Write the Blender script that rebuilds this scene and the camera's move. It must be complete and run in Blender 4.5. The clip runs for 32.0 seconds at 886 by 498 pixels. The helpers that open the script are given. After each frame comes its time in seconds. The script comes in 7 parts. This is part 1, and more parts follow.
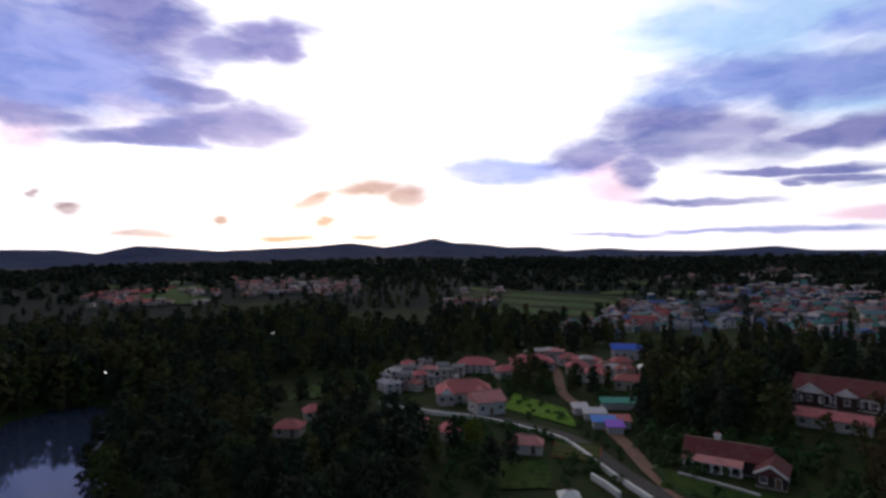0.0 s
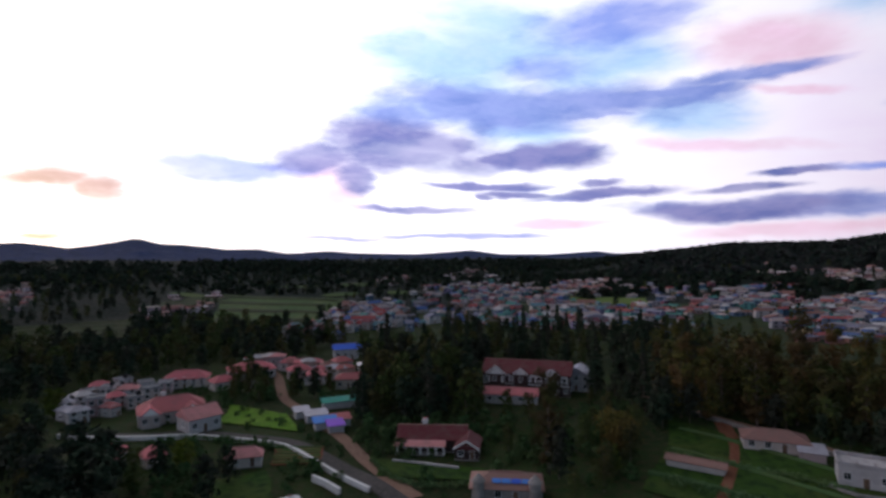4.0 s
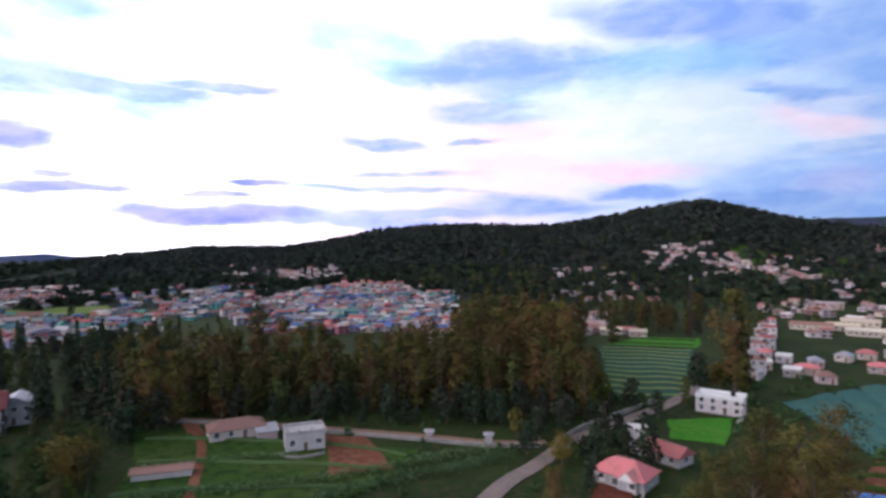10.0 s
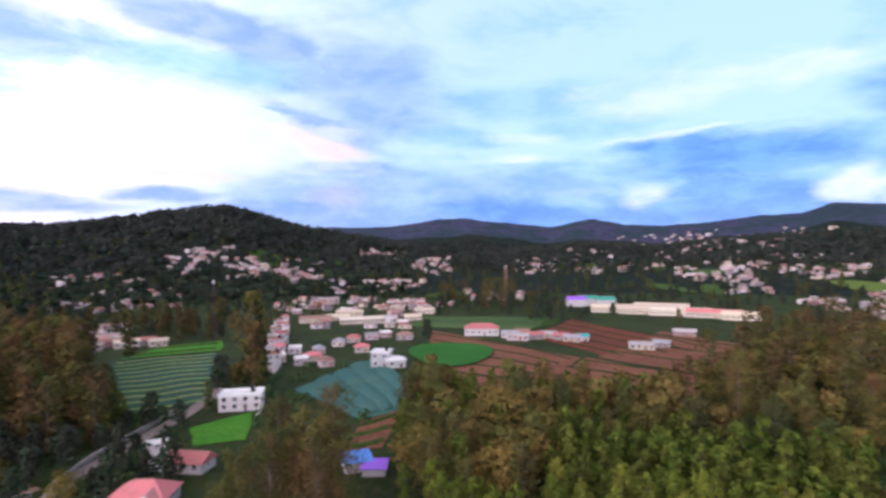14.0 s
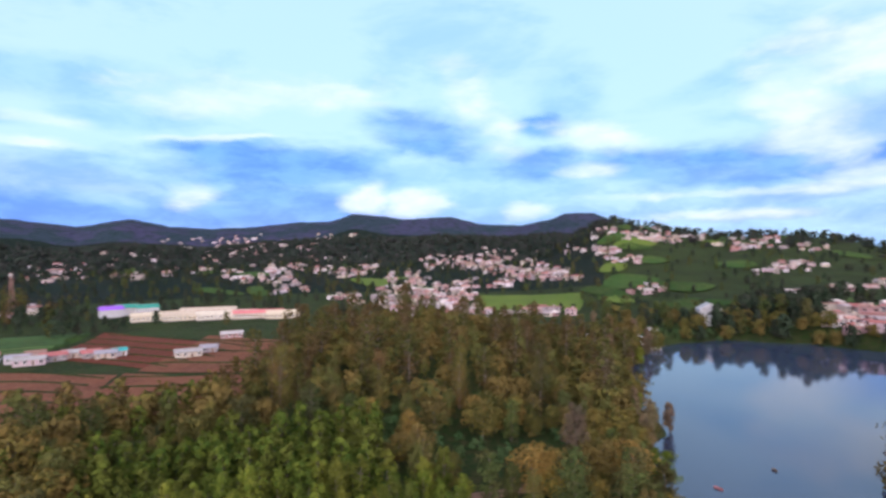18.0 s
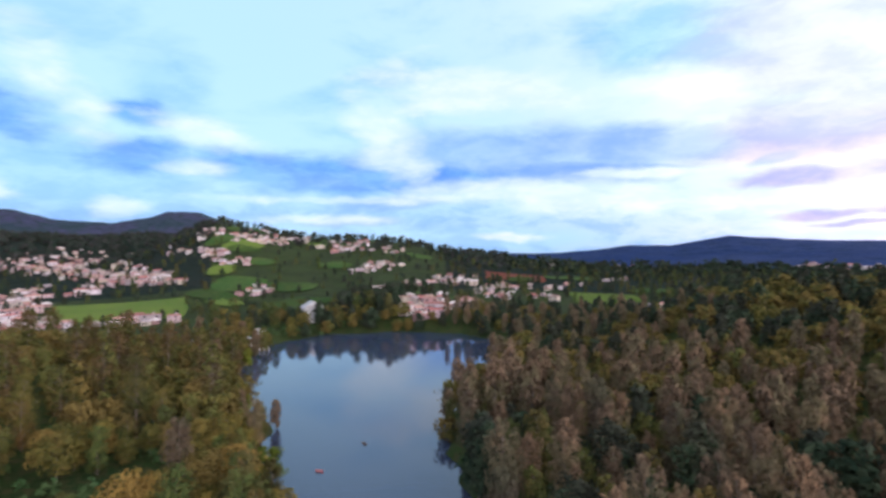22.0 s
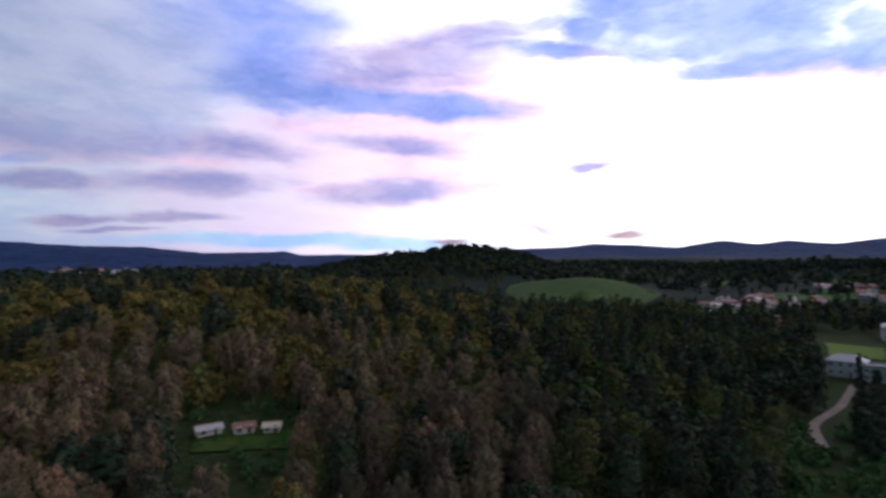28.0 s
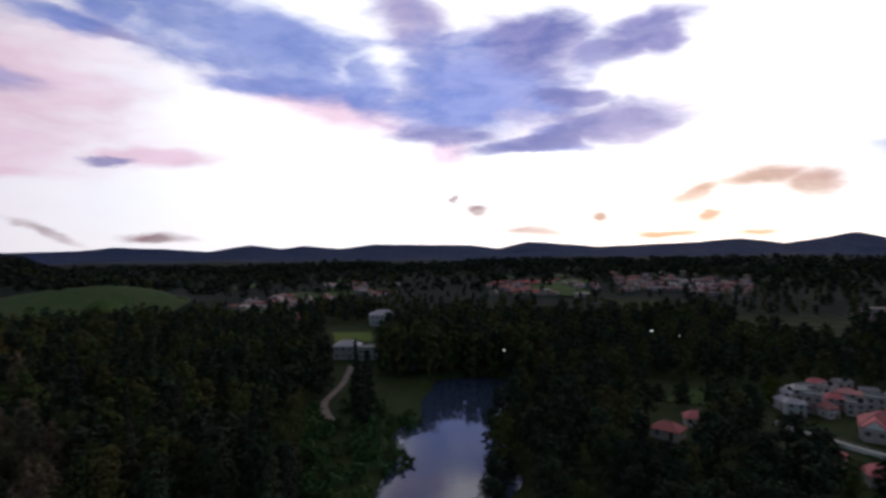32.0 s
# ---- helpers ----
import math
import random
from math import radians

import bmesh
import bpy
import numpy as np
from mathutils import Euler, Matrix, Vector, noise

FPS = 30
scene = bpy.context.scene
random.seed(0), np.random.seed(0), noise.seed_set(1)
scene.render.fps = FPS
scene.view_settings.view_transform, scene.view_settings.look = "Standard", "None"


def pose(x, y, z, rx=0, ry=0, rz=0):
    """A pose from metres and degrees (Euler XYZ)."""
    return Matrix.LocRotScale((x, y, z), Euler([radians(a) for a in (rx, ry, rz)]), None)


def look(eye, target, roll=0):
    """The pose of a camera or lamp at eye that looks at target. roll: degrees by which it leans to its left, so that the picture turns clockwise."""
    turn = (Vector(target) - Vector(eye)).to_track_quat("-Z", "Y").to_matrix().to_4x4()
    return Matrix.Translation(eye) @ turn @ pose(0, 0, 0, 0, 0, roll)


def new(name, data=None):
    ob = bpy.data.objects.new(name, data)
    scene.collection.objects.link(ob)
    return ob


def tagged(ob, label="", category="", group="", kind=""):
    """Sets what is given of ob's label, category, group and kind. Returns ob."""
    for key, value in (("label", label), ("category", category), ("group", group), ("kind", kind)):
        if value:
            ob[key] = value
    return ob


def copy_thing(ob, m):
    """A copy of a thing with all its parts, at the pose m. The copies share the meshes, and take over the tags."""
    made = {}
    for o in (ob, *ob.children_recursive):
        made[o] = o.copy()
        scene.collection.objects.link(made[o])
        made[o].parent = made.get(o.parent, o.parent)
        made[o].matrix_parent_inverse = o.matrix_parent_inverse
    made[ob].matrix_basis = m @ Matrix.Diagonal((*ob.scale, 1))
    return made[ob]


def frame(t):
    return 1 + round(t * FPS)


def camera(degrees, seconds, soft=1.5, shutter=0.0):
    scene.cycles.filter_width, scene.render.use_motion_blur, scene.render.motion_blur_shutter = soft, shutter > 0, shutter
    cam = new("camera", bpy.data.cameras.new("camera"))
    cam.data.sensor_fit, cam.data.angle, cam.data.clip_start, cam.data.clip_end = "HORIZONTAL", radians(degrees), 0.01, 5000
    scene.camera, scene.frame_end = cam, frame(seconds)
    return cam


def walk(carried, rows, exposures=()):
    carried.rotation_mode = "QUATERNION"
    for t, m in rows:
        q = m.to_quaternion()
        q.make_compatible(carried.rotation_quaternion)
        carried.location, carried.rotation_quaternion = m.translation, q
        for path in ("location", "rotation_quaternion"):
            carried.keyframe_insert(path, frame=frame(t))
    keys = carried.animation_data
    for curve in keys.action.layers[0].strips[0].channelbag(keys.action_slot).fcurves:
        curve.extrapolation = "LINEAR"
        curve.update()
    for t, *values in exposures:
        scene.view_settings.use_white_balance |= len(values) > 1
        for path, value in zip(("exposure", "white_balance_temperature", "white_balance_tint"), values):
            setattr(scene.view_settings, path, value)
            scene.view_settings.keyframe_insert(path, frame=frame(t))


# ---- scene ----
cam = camera(77.19, 32.0, soft=2.9, shutter=0.5)
EYE = 52.0
# seconds, yaw, pitch, roll: the drone hovers over the lake and turns once to the right
PATH = [
    (0, 0.00, 0.45, 0.89), (0.5, -3.03, 0.42, 0.87), (1, -6.30, 0.41, 0.88), (1.5, -9.81, 0.42, 0.85), (2, -13.41, 0.43, 0.80), (2.5,
    -17.03, 0.43, 0.70), (3, -20.65, 0.43, 0.62), (3.5, -24.31, 0.41, 0.59), (5.5, -39.34, 0.29, 0.54), (6, -43.13, 0.27, 0.45), (6.5,
    -46.96, 0.25, 0.35), (7, -51.02, 0.23, 0.23), (7.5, -55.59, 0.22, 0.17), (8, -60.34, 0.22, 0.15), (8.5, -65.01, 0.24, 0.19), (9,
    -69.71, 0.26, 0.21), (9.5, -74.39, 0.27, 0.21), (10, -79.08, 0.31, 0.22), (10.5, -84.06, 0.35, 0.19), (11, -89.54, 0.37, 0.20),
    (11.5, -95.18, 0.40, 0.24), (12, -101.07, 0.42, 0.25), (12.5, -107.12, 0.47, 0.32), (13, -113.38, 0.48, 0.44), (13.5, -119.48,
    0.47, 0.45), (14, -125.57, 0.48, 0.42), (14.5, -131.61, 0.50, 0.41), (15, -137.65, 0.50, 0.42), (15.5, -143.82, 0.49, 0.46),
    (17.5, -165.21, 0.44, 0.62), (18, -169.90, 0.42, 0.62), (18.5, -174.64, 0.39, 0.61), (19, -179.39, 0.35, 0.59), (19.5, -184.20,
    0.32, 0.57), (20, -189.21, 0.31, 0.59), (20.5, -193.84, 0.29, 0.59), (21, -198.78, 0.27, 0.57), (21.5, -203.75, 0.25, 0.52), (22,
    -208.71, 0.23, 0.46), (22.5, -213.69, 0.23, 0.40), (23, -218.75, 0.22, 0.38), (23.5, -224.00, 0.20, 0.39), (24, -229.37, 0.19,
    0.38), (24.5, -235.04, 0.22, 0.36), (25, -241.29, 0.25, 0.33), (25.5, -247.18, 0.26, 0.33), (27.5, -270.81, 0.26, 0.37), (28,
    -276.58, 0.25, 0.35), (28.5, -282.15, 0.23, 0.33), (29, -287.73, 0.24, 0.30), (29.5, -293.57, 0.28, 0.28), (30, -299.39, 0.30,
    0.26), (30.5, -305.14, 0.34, 0.26), (31, -310.78, 0.39, 0.26), (31.5, -316.49, 0.40, 0.28), (32, -322.38, 0.42, 0.35),
]
EXPOSURES = [
    (0, -1.92, 5950, 12), (2, -1.84, 5900, 13), (3.5, -1.72, 5900, 13), (6, -1.16, 5900, 12), (9, -0.58, 5850, 12), (11, -0.32,
    5900, 16), (13, -0.08, 5950, 19), (16, -0.06, 5950, 18), (20, -0.06, 5950, 12), (23, -0.2, 5950, 10), (25.5, -0.5, 5950,
    10), (28, -1.12, 5750, 10), (30, -1.72, 5750, 10), (32, -2, 5950, 10),
]
walk(cam, [(t, pose(0, 0, EYE, 90 + p, r, y)) for t, y, p, r in PATH], EXPOSURES)

# ---- world: evening sky with broken cloud, brightest in the north where the sun is low ----
SUN_AZ, SUN_EL = -12.0, 9.0
# clouds as azimuth, elevation, half width, half height and slant, all in degrees
SLATE_A = [(15.3, 9.8, 4.8, 1.64, 6), (19.5, 7.6, 2, 1.82, -4), (23.9, 10.4, 9.3, 2.6, -3), (25.9, 4.5, 6.2, 0.38, -1), (27.5, 11.1, 4.9, 1.5, -7),
    (32.2, 6.9, 7, 0.41, -1), (32.5, 5.8, 0.8, 0.27, -1), (34, 6.8, 6.4, 0.34, -2), (35.5, 9.4, 5.1, 0.72, -3), (36.2, 5.9, 4.1, 0.39, -2), (39, 9.5, 6.2,
    1.19, 1), (43.8, 5.7, 7.1, 0.59, 1)]
SLATE_B = [(44.3, 6.8, 2.2, 0.45, -3), (56.5, 5.5, 4, 0.35, 0), (57.3, 3.7, 8.4, 0.99, 0), (60.1, 6.7, 2.8, 0.28, 2), (323.7, 11.8, 4.9, 0.98, 0),
    (331.1, 10.9, 6.9, 0.95, 5), (332.6, 20.7, 4.7, 2.74, 9), (335.8, 15.1, 4.2, 0.96, -6), (339.9, 19.5, 7, 1.76, 14), (340.3, 12.6, 7, 2.14, 0), (344.1,
    20.1, 2.1, 2.27, 5)]
SLATE = SLATE_A + SLATE_B
MAUVE = [(241.4, 6.2, 6.1, 0.79, 0), (242.9, 3, 3.4, 0.41, 2), (243, 10.1, 8.2, 2.26, 1), (245.9, 2.2, 3.1, 0.24, 1), (250.4, 3.3, 5.3, 0.44, 1),
    (250.4, 10.3, 10.6, 1.46, -3), (251.8, 6.5, 8.6, 1.26, 3), (270.7, 6.1, 6.6, 1.26, 2), (271.5, 10.8, 7.2, 1.01, -5), (275.3, 19, 10.7, 2.51, 10),
    (290.2, 19.3, 4.7, 0.43, -8), (291.2, 8.2, 2.1, 0.33, 2), (291.8, 8.3, 1.4, 0.26, -3), (321, 20.7, 6.1, 2.96, -46), (325.3, 16.8, 7.8, 5.31, 0),
    (329.9, 15.7, 6.6, 3.95, -2), (331.1, 19.9, 4.9, 2.79, -10)]
PINK_A = [(16.3, 6.7, 3.8, 2.79, -3), (39.5, 2.8, 6.5, 0.54, -1), (53.1, 9.7, 7.5, 0.6, -6), (58.5, 1.6, 5.8, 0.46, -2), (58.7, 17.8, 6.1, 2.21, -12),
    (60.6, 1.8, 9.5, 0.62, 1), (60.6, 13.7, 3.2, 0.43, -11), (81, 8.4, 8.9, 2.08, 3), (86.4, 11.8, 4.6, 1.2, -1), (96.5, 7.6, 8.6, 0.94, -2), (113.2,
    11.1, 4.2, 1.3, -16)]
PINK_B = [(114.6, 5.7, 3.5, 1.66, 0), (240.7, 8.6, 7.5, 1.16, 4), (251.8, 8.5, 6.3, 0.44, -1), (266, 12.5, 8.6, 1.05, -2), (267.7, 6.4, 6.1, 0.82, 1),
    (276.6, 13.1, 14.9, 7.61, 2), (280.8, 6.5, 5.8, 0.76, 3), (294, 8.8, 5.3, 0.87, 1), (312, 14.5, 12, 1.57, -10), (322.6, 10.3, 2.6, 1.84, 7)]
PINK = PINK_A + PINK_B
CYAN = [(29.4, 18.7, 10.3, 3.29, -11), (31.8, 14.5, 10.3, 1.61, -3), (34.7, 19.9, 10.9, 3.67, -4), (35.6, 13, 5.5, 2.17, -10), (41.6, 17.6, 5.9, 2.52,
    3), (45.5, 19.1, 6.4, 2.11, -8), (52.2, 12.6, 5.4, 2.13, -7), (71.6, 20.1, 7.6, 2.9, -8), (205.5, 1.4, 20.7, 0.97, -1), (214.7, 0.9, 8.6, 0.79, 0),
    (259.4, 1.2, 14.7, 0.74, 0), (271.1, 0.9, 7.7, 0.75, 0)]
LAV_A = [(6.9, 8.2, 7.9, 1.23, -2), (38.6, 17.9, 4.4, 1.48, 3), (45.6, 21.8, 5.5, 1.45, 2), (46, 21.3, 7.4, 1.93, -1), (74, 6.5, 9.4, 0.32, -2), (74,
    10.8, 3.3, 0.27, 2), (76, 8, 5.7, 0.31, 1), (78, 6.3, 2.2, 0.28, 0), (84.4, 14, 7.2, 1.21, -1), (84.9, 17.9, 8.9, 2.74, 2), (104.6, 20.7, 11.6, 1.73,
    -8), (116.2, 5.7, 10.5, 2.82, -4), (117.9, 16.7, 7.1, 4.81, -11)]
LAV_B = [(123.4, 4.3, 14.6, 1.25, -1), (131, 6.6, 13.2, 1.21, 1), (131.9, 6.7, 13.3, 2.03, -2), (199.4, 3, 5.1, 0.45, 2), (210.3, 9.6, 14.8, 2.6, 4),
    (219.3, 8.1, 14.6, 0.77, -2), (224.8, 10.3, 12.3, 1.83, -3), (234.2, 9.6, 4.6, 2, -7), (239.5, 7.8, 2.8, 0.55, 9), (249.7, 10.5, 2.2, 1.7, -3),
    (252.5, 19.7, 4.2, 2.37, -56), (256.3, 21.5, 9.8, 2.85, 7), (257.9, 17.5, 9, 3.63, -10)]
LAV = LAV_A + LAV_B
BLUE_A = [(16.8, 1.7, 4.8, 0.27, -1), (24.7, 14, 3.7, 1.5, -7), (30, 1.7, 7.4, 0.36, -1), (31.1, 14.6, 9.6, 2.03, -7), (34.4, 6.7, 3.8, 0.26, -4),
    (35.8, 14.6, 16, 2.06, -3), (38.2, 9.5, 4.7, 0.8, 5), (43.3, 5.5, 5.8, 0.34, 3), (43.3, 13.2, 5.4, 0.33, -2), (46.2, 14.5, 8.8, 0.72, 4), (49.6, 14.2,
    5.9, 0.93, -1), (49.9, 14.4, 7.2, 1.01, 5), (57.4, 15.6, 5.8, 0.6, 1), (63.4, 3.6, 12.7, 1.02, -1), (65.3, 3.4, 16.3, 0.86, -2), (74, 10.9, 5, 0.68,
    -5)]
BLUE_B = [(76.4, 4, 13.7, 0.69, 0), (81.9, 11.1, 3.1, 0.41, 3), (84.6, 4.2, 8, 0.63, 2), (85.6, 4.2, 9.8, 0.56, 0), (86, 4.6, 6.6, 1.25, -1), (98.2,
    5.5, 3.9, 0.58, 2), (99.8, 5.5, 5.2, 0.73, -2), (108.9, 4.5, 6.7, 0.82, 0), (109.5, 3.7, 9.1, 1.01, -2), (113.6, 12.7, 5.5, 0.93, -21), (118.3, 8.5,
    6.7, 0.57, -4), (203.5, 4.9, 6.1, 0.83, 3), (217.9, 7.6, 15.2, 0.92, -1), (257.6, 15.9, 5.5, 1.92, -3), (266.1, 15.1, 11.8, 1.16, -4), (268.1, 14.6,
    9.2, 0.66, -7)]
BLUE_C = [(274.4, 14.7, 9.1, 1.36, -4), (275.9, 14.6, 5.4, 1.18, -4), (286.9, 19.6, 3.6, 0.89, -4), (291.3, 21.2, 2.5, 1.47, -6), (296.9, 21.6, 9.6,
    3.01, -17), (302.6, 20.2, 12.9, 2.55, -7), (303, 16.3, 4.1, 0.98, -3), (305, 18.2, 10, 2.41, -8), (314.8, 17.1, 3.9, 2.53, -43), (322.5, 14, 6.5,
    1.77, -5), (325.7, 17.3, 8.3, 3.6, -7), (332.5, 10.6, 4.6, 0.54, 0), (333.4, 14.8, 3.2, 1.04, 0), (337.4, 18.8, 2, 1.38, 8), (338.2, 12.5, 5.8, 0.9,
    2), (342.1, 12.8, 3.1, 1.17, -5)]
BLUE = BLUE_A + BLUE_B + BLUE_C
EMBER = [(277.5, 1.1, 2.2, 0.31, 0), (287.2, 1.8, 2.8, 0.47, -22), (294.8, 1.6, 2.8, 0.48, 0), (323.8, 5.5, 0.6, 0.39, -12), (326.1, 4.3, 1, 0.64,
    -8), (331.4, 2.4, 3.3, 0.55, -4), (338.2, 3.6, 0.7, 0.52, 0), (344.2, 1.7, 2.2, 0.34, 0), (346.7, 5.3, 2.6, 1.01, 18), (347.9, 3.4, 1, 0.61, 0), (352,
    1.7, 2.7, 0.35, -1), (353.2, 6.7, 3.8, 0.89, 0), (355.9, 5.9, 2.5, 1.66, 0)]
SKY_A = [(86.7, 17.8, 8.2, 0.97, -1), (87.9, 15.4, 4.2, 0.67, 1), (90.9, 17, 11.2, 2.17, -2), (100.3, 17.5, 7.8, 0.73, 1), (104.6, 17.4, 12.4, 1.56,
    -2), (109.5, 14.1, 1.8, 0.26, -8), (114.4, 12.2, 2.4, 0.53, -8), (114.4, 12.5, 2.4, 0.6, -14), (126.3, 11.9, 5.1, 1.13, -2), (126.7, 11.8, 6, 0.9,
    -5), (132.6, 15.4, 7.7, 1.4, -1), (134.4, 14.7, 7.6, 0.84, -6)]
SKY_B = [(137.1, 6.6, 9.9, 2.33, 4), (137.1, 14.7, 8.2, 1.77, 4), (139, 12.5, 3.7, 1, -4), (140.6, 12.4, 6, 1.12, 0), (156.3, 8.4, 14.6, 2.01, -2),
    (159.4, 7.4, 20.1, 3.39, 1), (175, 6.8, 9, 2.34, -1), (182.5, 15.4, 3.9, 2.87, -4), (200.1, 16.3, 8.7, 1.23, 15), (230.3, 19.8, 7.9, 3.09, 1), (231.9,
    19, 7.1, 1.84, -13)]
SKY = SKY_A + SKY_B
WHITE_A = [(100.9, 11.8, 13.2, 3.35, -7), (132.5, 9.7, 3.6, 0.53, 1), (133.6, 9.5, 2.5, 0.33, 6), (133.7, 11.6, 2.9, 0.59, -3), (145.4, 5.7, 2.1,
    1.07, 14), (145.6, 5.5, 1.8, 1.25, 17), (146, 5.8, 2.2, 1.25, 9), (148.6, 11.4, 7.8, 0.31, 4), (152.8, 15.3, 11.2, 1.88, 4), (162.2, 5.6, 2.2, 1.05,
    -2), (162.5, 6, 1.5, 1.03, 0), (167.7, 5.3, 2.9, 1.53, 10), (172.8, 15.4, 3.4, 2.35, -36), (175.9, 11.9, 2.9, 2.01, -32)]
WHITE_B = [(178.7, 4.1, 2.2, 0.9, -1), (185.2, 8, 3.4, 0.73, -3), (186, 11.4, 4.6, 1.23, -9), (195.1, 5.1, 7.6, 0.49, 0), (195.8, 3.2, 6.2, 0.44, 0),
    (197.2, 5.1, 8.8, 0.49, 0), (203.3, 10.6, 4.1, 2.7, -41), (211.4, 16, 11.6, 2.66, -4), (215.2, 1.3, 2.5, 0.33, -5), (216.1, 1.4, 2.9, 0.33, -1),
    (218.9, 5.7, 14.2, 0.67, 1), (223.7, 5.2, 14.3, 1.51, -3), (231, 7.3, 7, 0.47, -1), (232.7, 14.9, 5.7, 1.63, -10)]
WHITE = WHITE_A + WHITE_B
DEEP = [(141.4, 3.8, 17.3, 1.1, -1), (143.9, 3.6, 12.7, 1.4, -2), (146, 4, 22.3, 1.39, -1), (151.7, 8.9, 10.5, 2.55, 2), (153.7, 5.2, 7.7, 2.87, -4),
    (168, 12, 5.8, 2.28, -10), (180.2, 8.8, 4.4, 1.48, -2), (180.3, 12.5, 2.8, 1.18, -3), (193, 7.7, 8.8, 1.9, -4), (193.4, 7, 5.5, 1.51, 0), (198.7, 6.5,
    4.1, 1.23, 4), (202.1, 7, 8, 0.82, -3), (204.4, 7.7, 8.9, 0.68, 1)]
PEARL = [(243, 16.1, 9.5, 8.1, 10), (243.1, 19.1, 7.2, 3.72, -3), (245.3, 14.8, 8.5, 3.22, -3), (249.5, 15.1, 4.6, 5.24, -43), (250, 16.4, 4.7, 3.87,
    -5)]
world = bpy.data.worlds.new("evening_sky")
scene.world = world
world.use_nodes = True
wt = world.node_tree
wt.nodes.clear()


class Nodes:
    """Small helper to write node graphs."""

    def __init__(self, tree):
        self.t = tree

    def n(self, kind, ins=(), **props):
        node = self.t.nodes.new(kind)
        if "operation" in props:
            node.operation = props["operation"]
        if "use_clamp" in props:
            node.use_clamp = props["use_clamp"]
        if "clamp" in props:
            node.clamp = props["clamp"]
        if "interpolation_type" in props:
            node.interpolation_type = props["interpolation_type"]
        if "data_type" in props:
            node.data_type = props["data_type"]
        if "blend_type" in props:
            node.blend_type = props["blend_type"]
        if "vector_type" in props:
            node.vector_type = props["vector_type"]
        if "sky_type" in props:
            node.sky_type, node.sun_disc = props["sky_type"], props["sun_disc"]
            node.sun_elevation, node.sun_rotation = props["sun_elevation"], props["sun_rotation"]
        for k, v in dict(ins).items():
            sock = node.inputs[k]
            if isinstance(v, bpy.types.NodeSocket):
                self.t.links.new(v, sock)
            else:
                sock.default_value = v
        return node

    def math(self, op, a, b=0.0, clamp=False):
        return self.n("ShaderNodeMath", {0: a, 1: b}, operation=op, use_clamp=clamp).outputs[0]

    def ramp(self, x, a, b, c=0.0, d=1.0, smooth=True):
        return self.n("ShaderNodeMapRange", {0: x, 1: a, 2: b, 3: c, 4: d}, clamp=True,
                      interpolation_type="SMOOTHSTEP" if smooth else "LINEAR").outputs[0]

    def mix(self, f, a, b, blend="MIX"):
        return self.n("ShaderNodeMix", {0: f, 6: a, 7: b}, data_type="RGBA", blend_type=blend).outputs[2]

    def noise(self, vec, scale, detail=4.0, rough=0.55, distort=0.0):
        return self.n("ShaderNodeTexNoise", {"Vector": vec, "Scale": scale, "Detail": detail, "Roughness": rough,
                                             "Distortion": distort})


def rgb(r, g, b):
    return (r, g, b, 1.0)


def heading(az, el=0.0):
    a, e = radians(az), radians(el)
    return Vector((math.sin(a) * math.cos(e), math.cos(a) * math.cos(e), math.sin(e)))


W = Nodes(wt)
way = W.n("ShaderNodeTexCoord").outputs["Generated"]
flat = W.n("ShaderNodeVectorMath", {0: way, 1: (1.0, 1.0, 2.6)}, operation="MULTIPLY").outputs[0]
wob_a = W.n("ShaderNodeVectorMath", {0: W.noise(flat, 5.0, 3).outputs["Color"], 1: (0.5, 0.5, 0.5)}, operation="SUBTRACT").outputs[0]
wob_b = W.n("ShaderNodeVectorMath", {0: W.noise(flat, 17.0, 4, 0.6).outputs["Color"], 1: (0.5, 0.5, 0.5)}, operation="SUBTRACT").outputs[0]
wob_a = W.n("ShaderNodeVectorMath", {0: wob_a, 1: (0.055, 0.055, 0.022)}, operation="MULTIPLY").outputs[0]
wob_b = W.n("ShaderNodeVectorMath", {0: wob_b, 1: (0.034, 0.034, 0.016)}, operation="MULTIPLY").outputs[0]
bent = W.n("ShaderNodeVectorMath", {0: way, 1: wob_a}, operation="ADD").outputs[0]
bent = W.n("ShaderNodeVectorMath", {0: bent, 1: wob_b}, operation="ADD").outputs[0]


LAST = [None]
streak = W.n("ShaderNodeVectorMath", {0: bent, 1: (1.0, 1.0, 3.4)}, operation="MULTIPLY").outputs[0]
billow = W.noise(streak, 6.0, 5, 0.54, 0.2).outputs["Fac"]


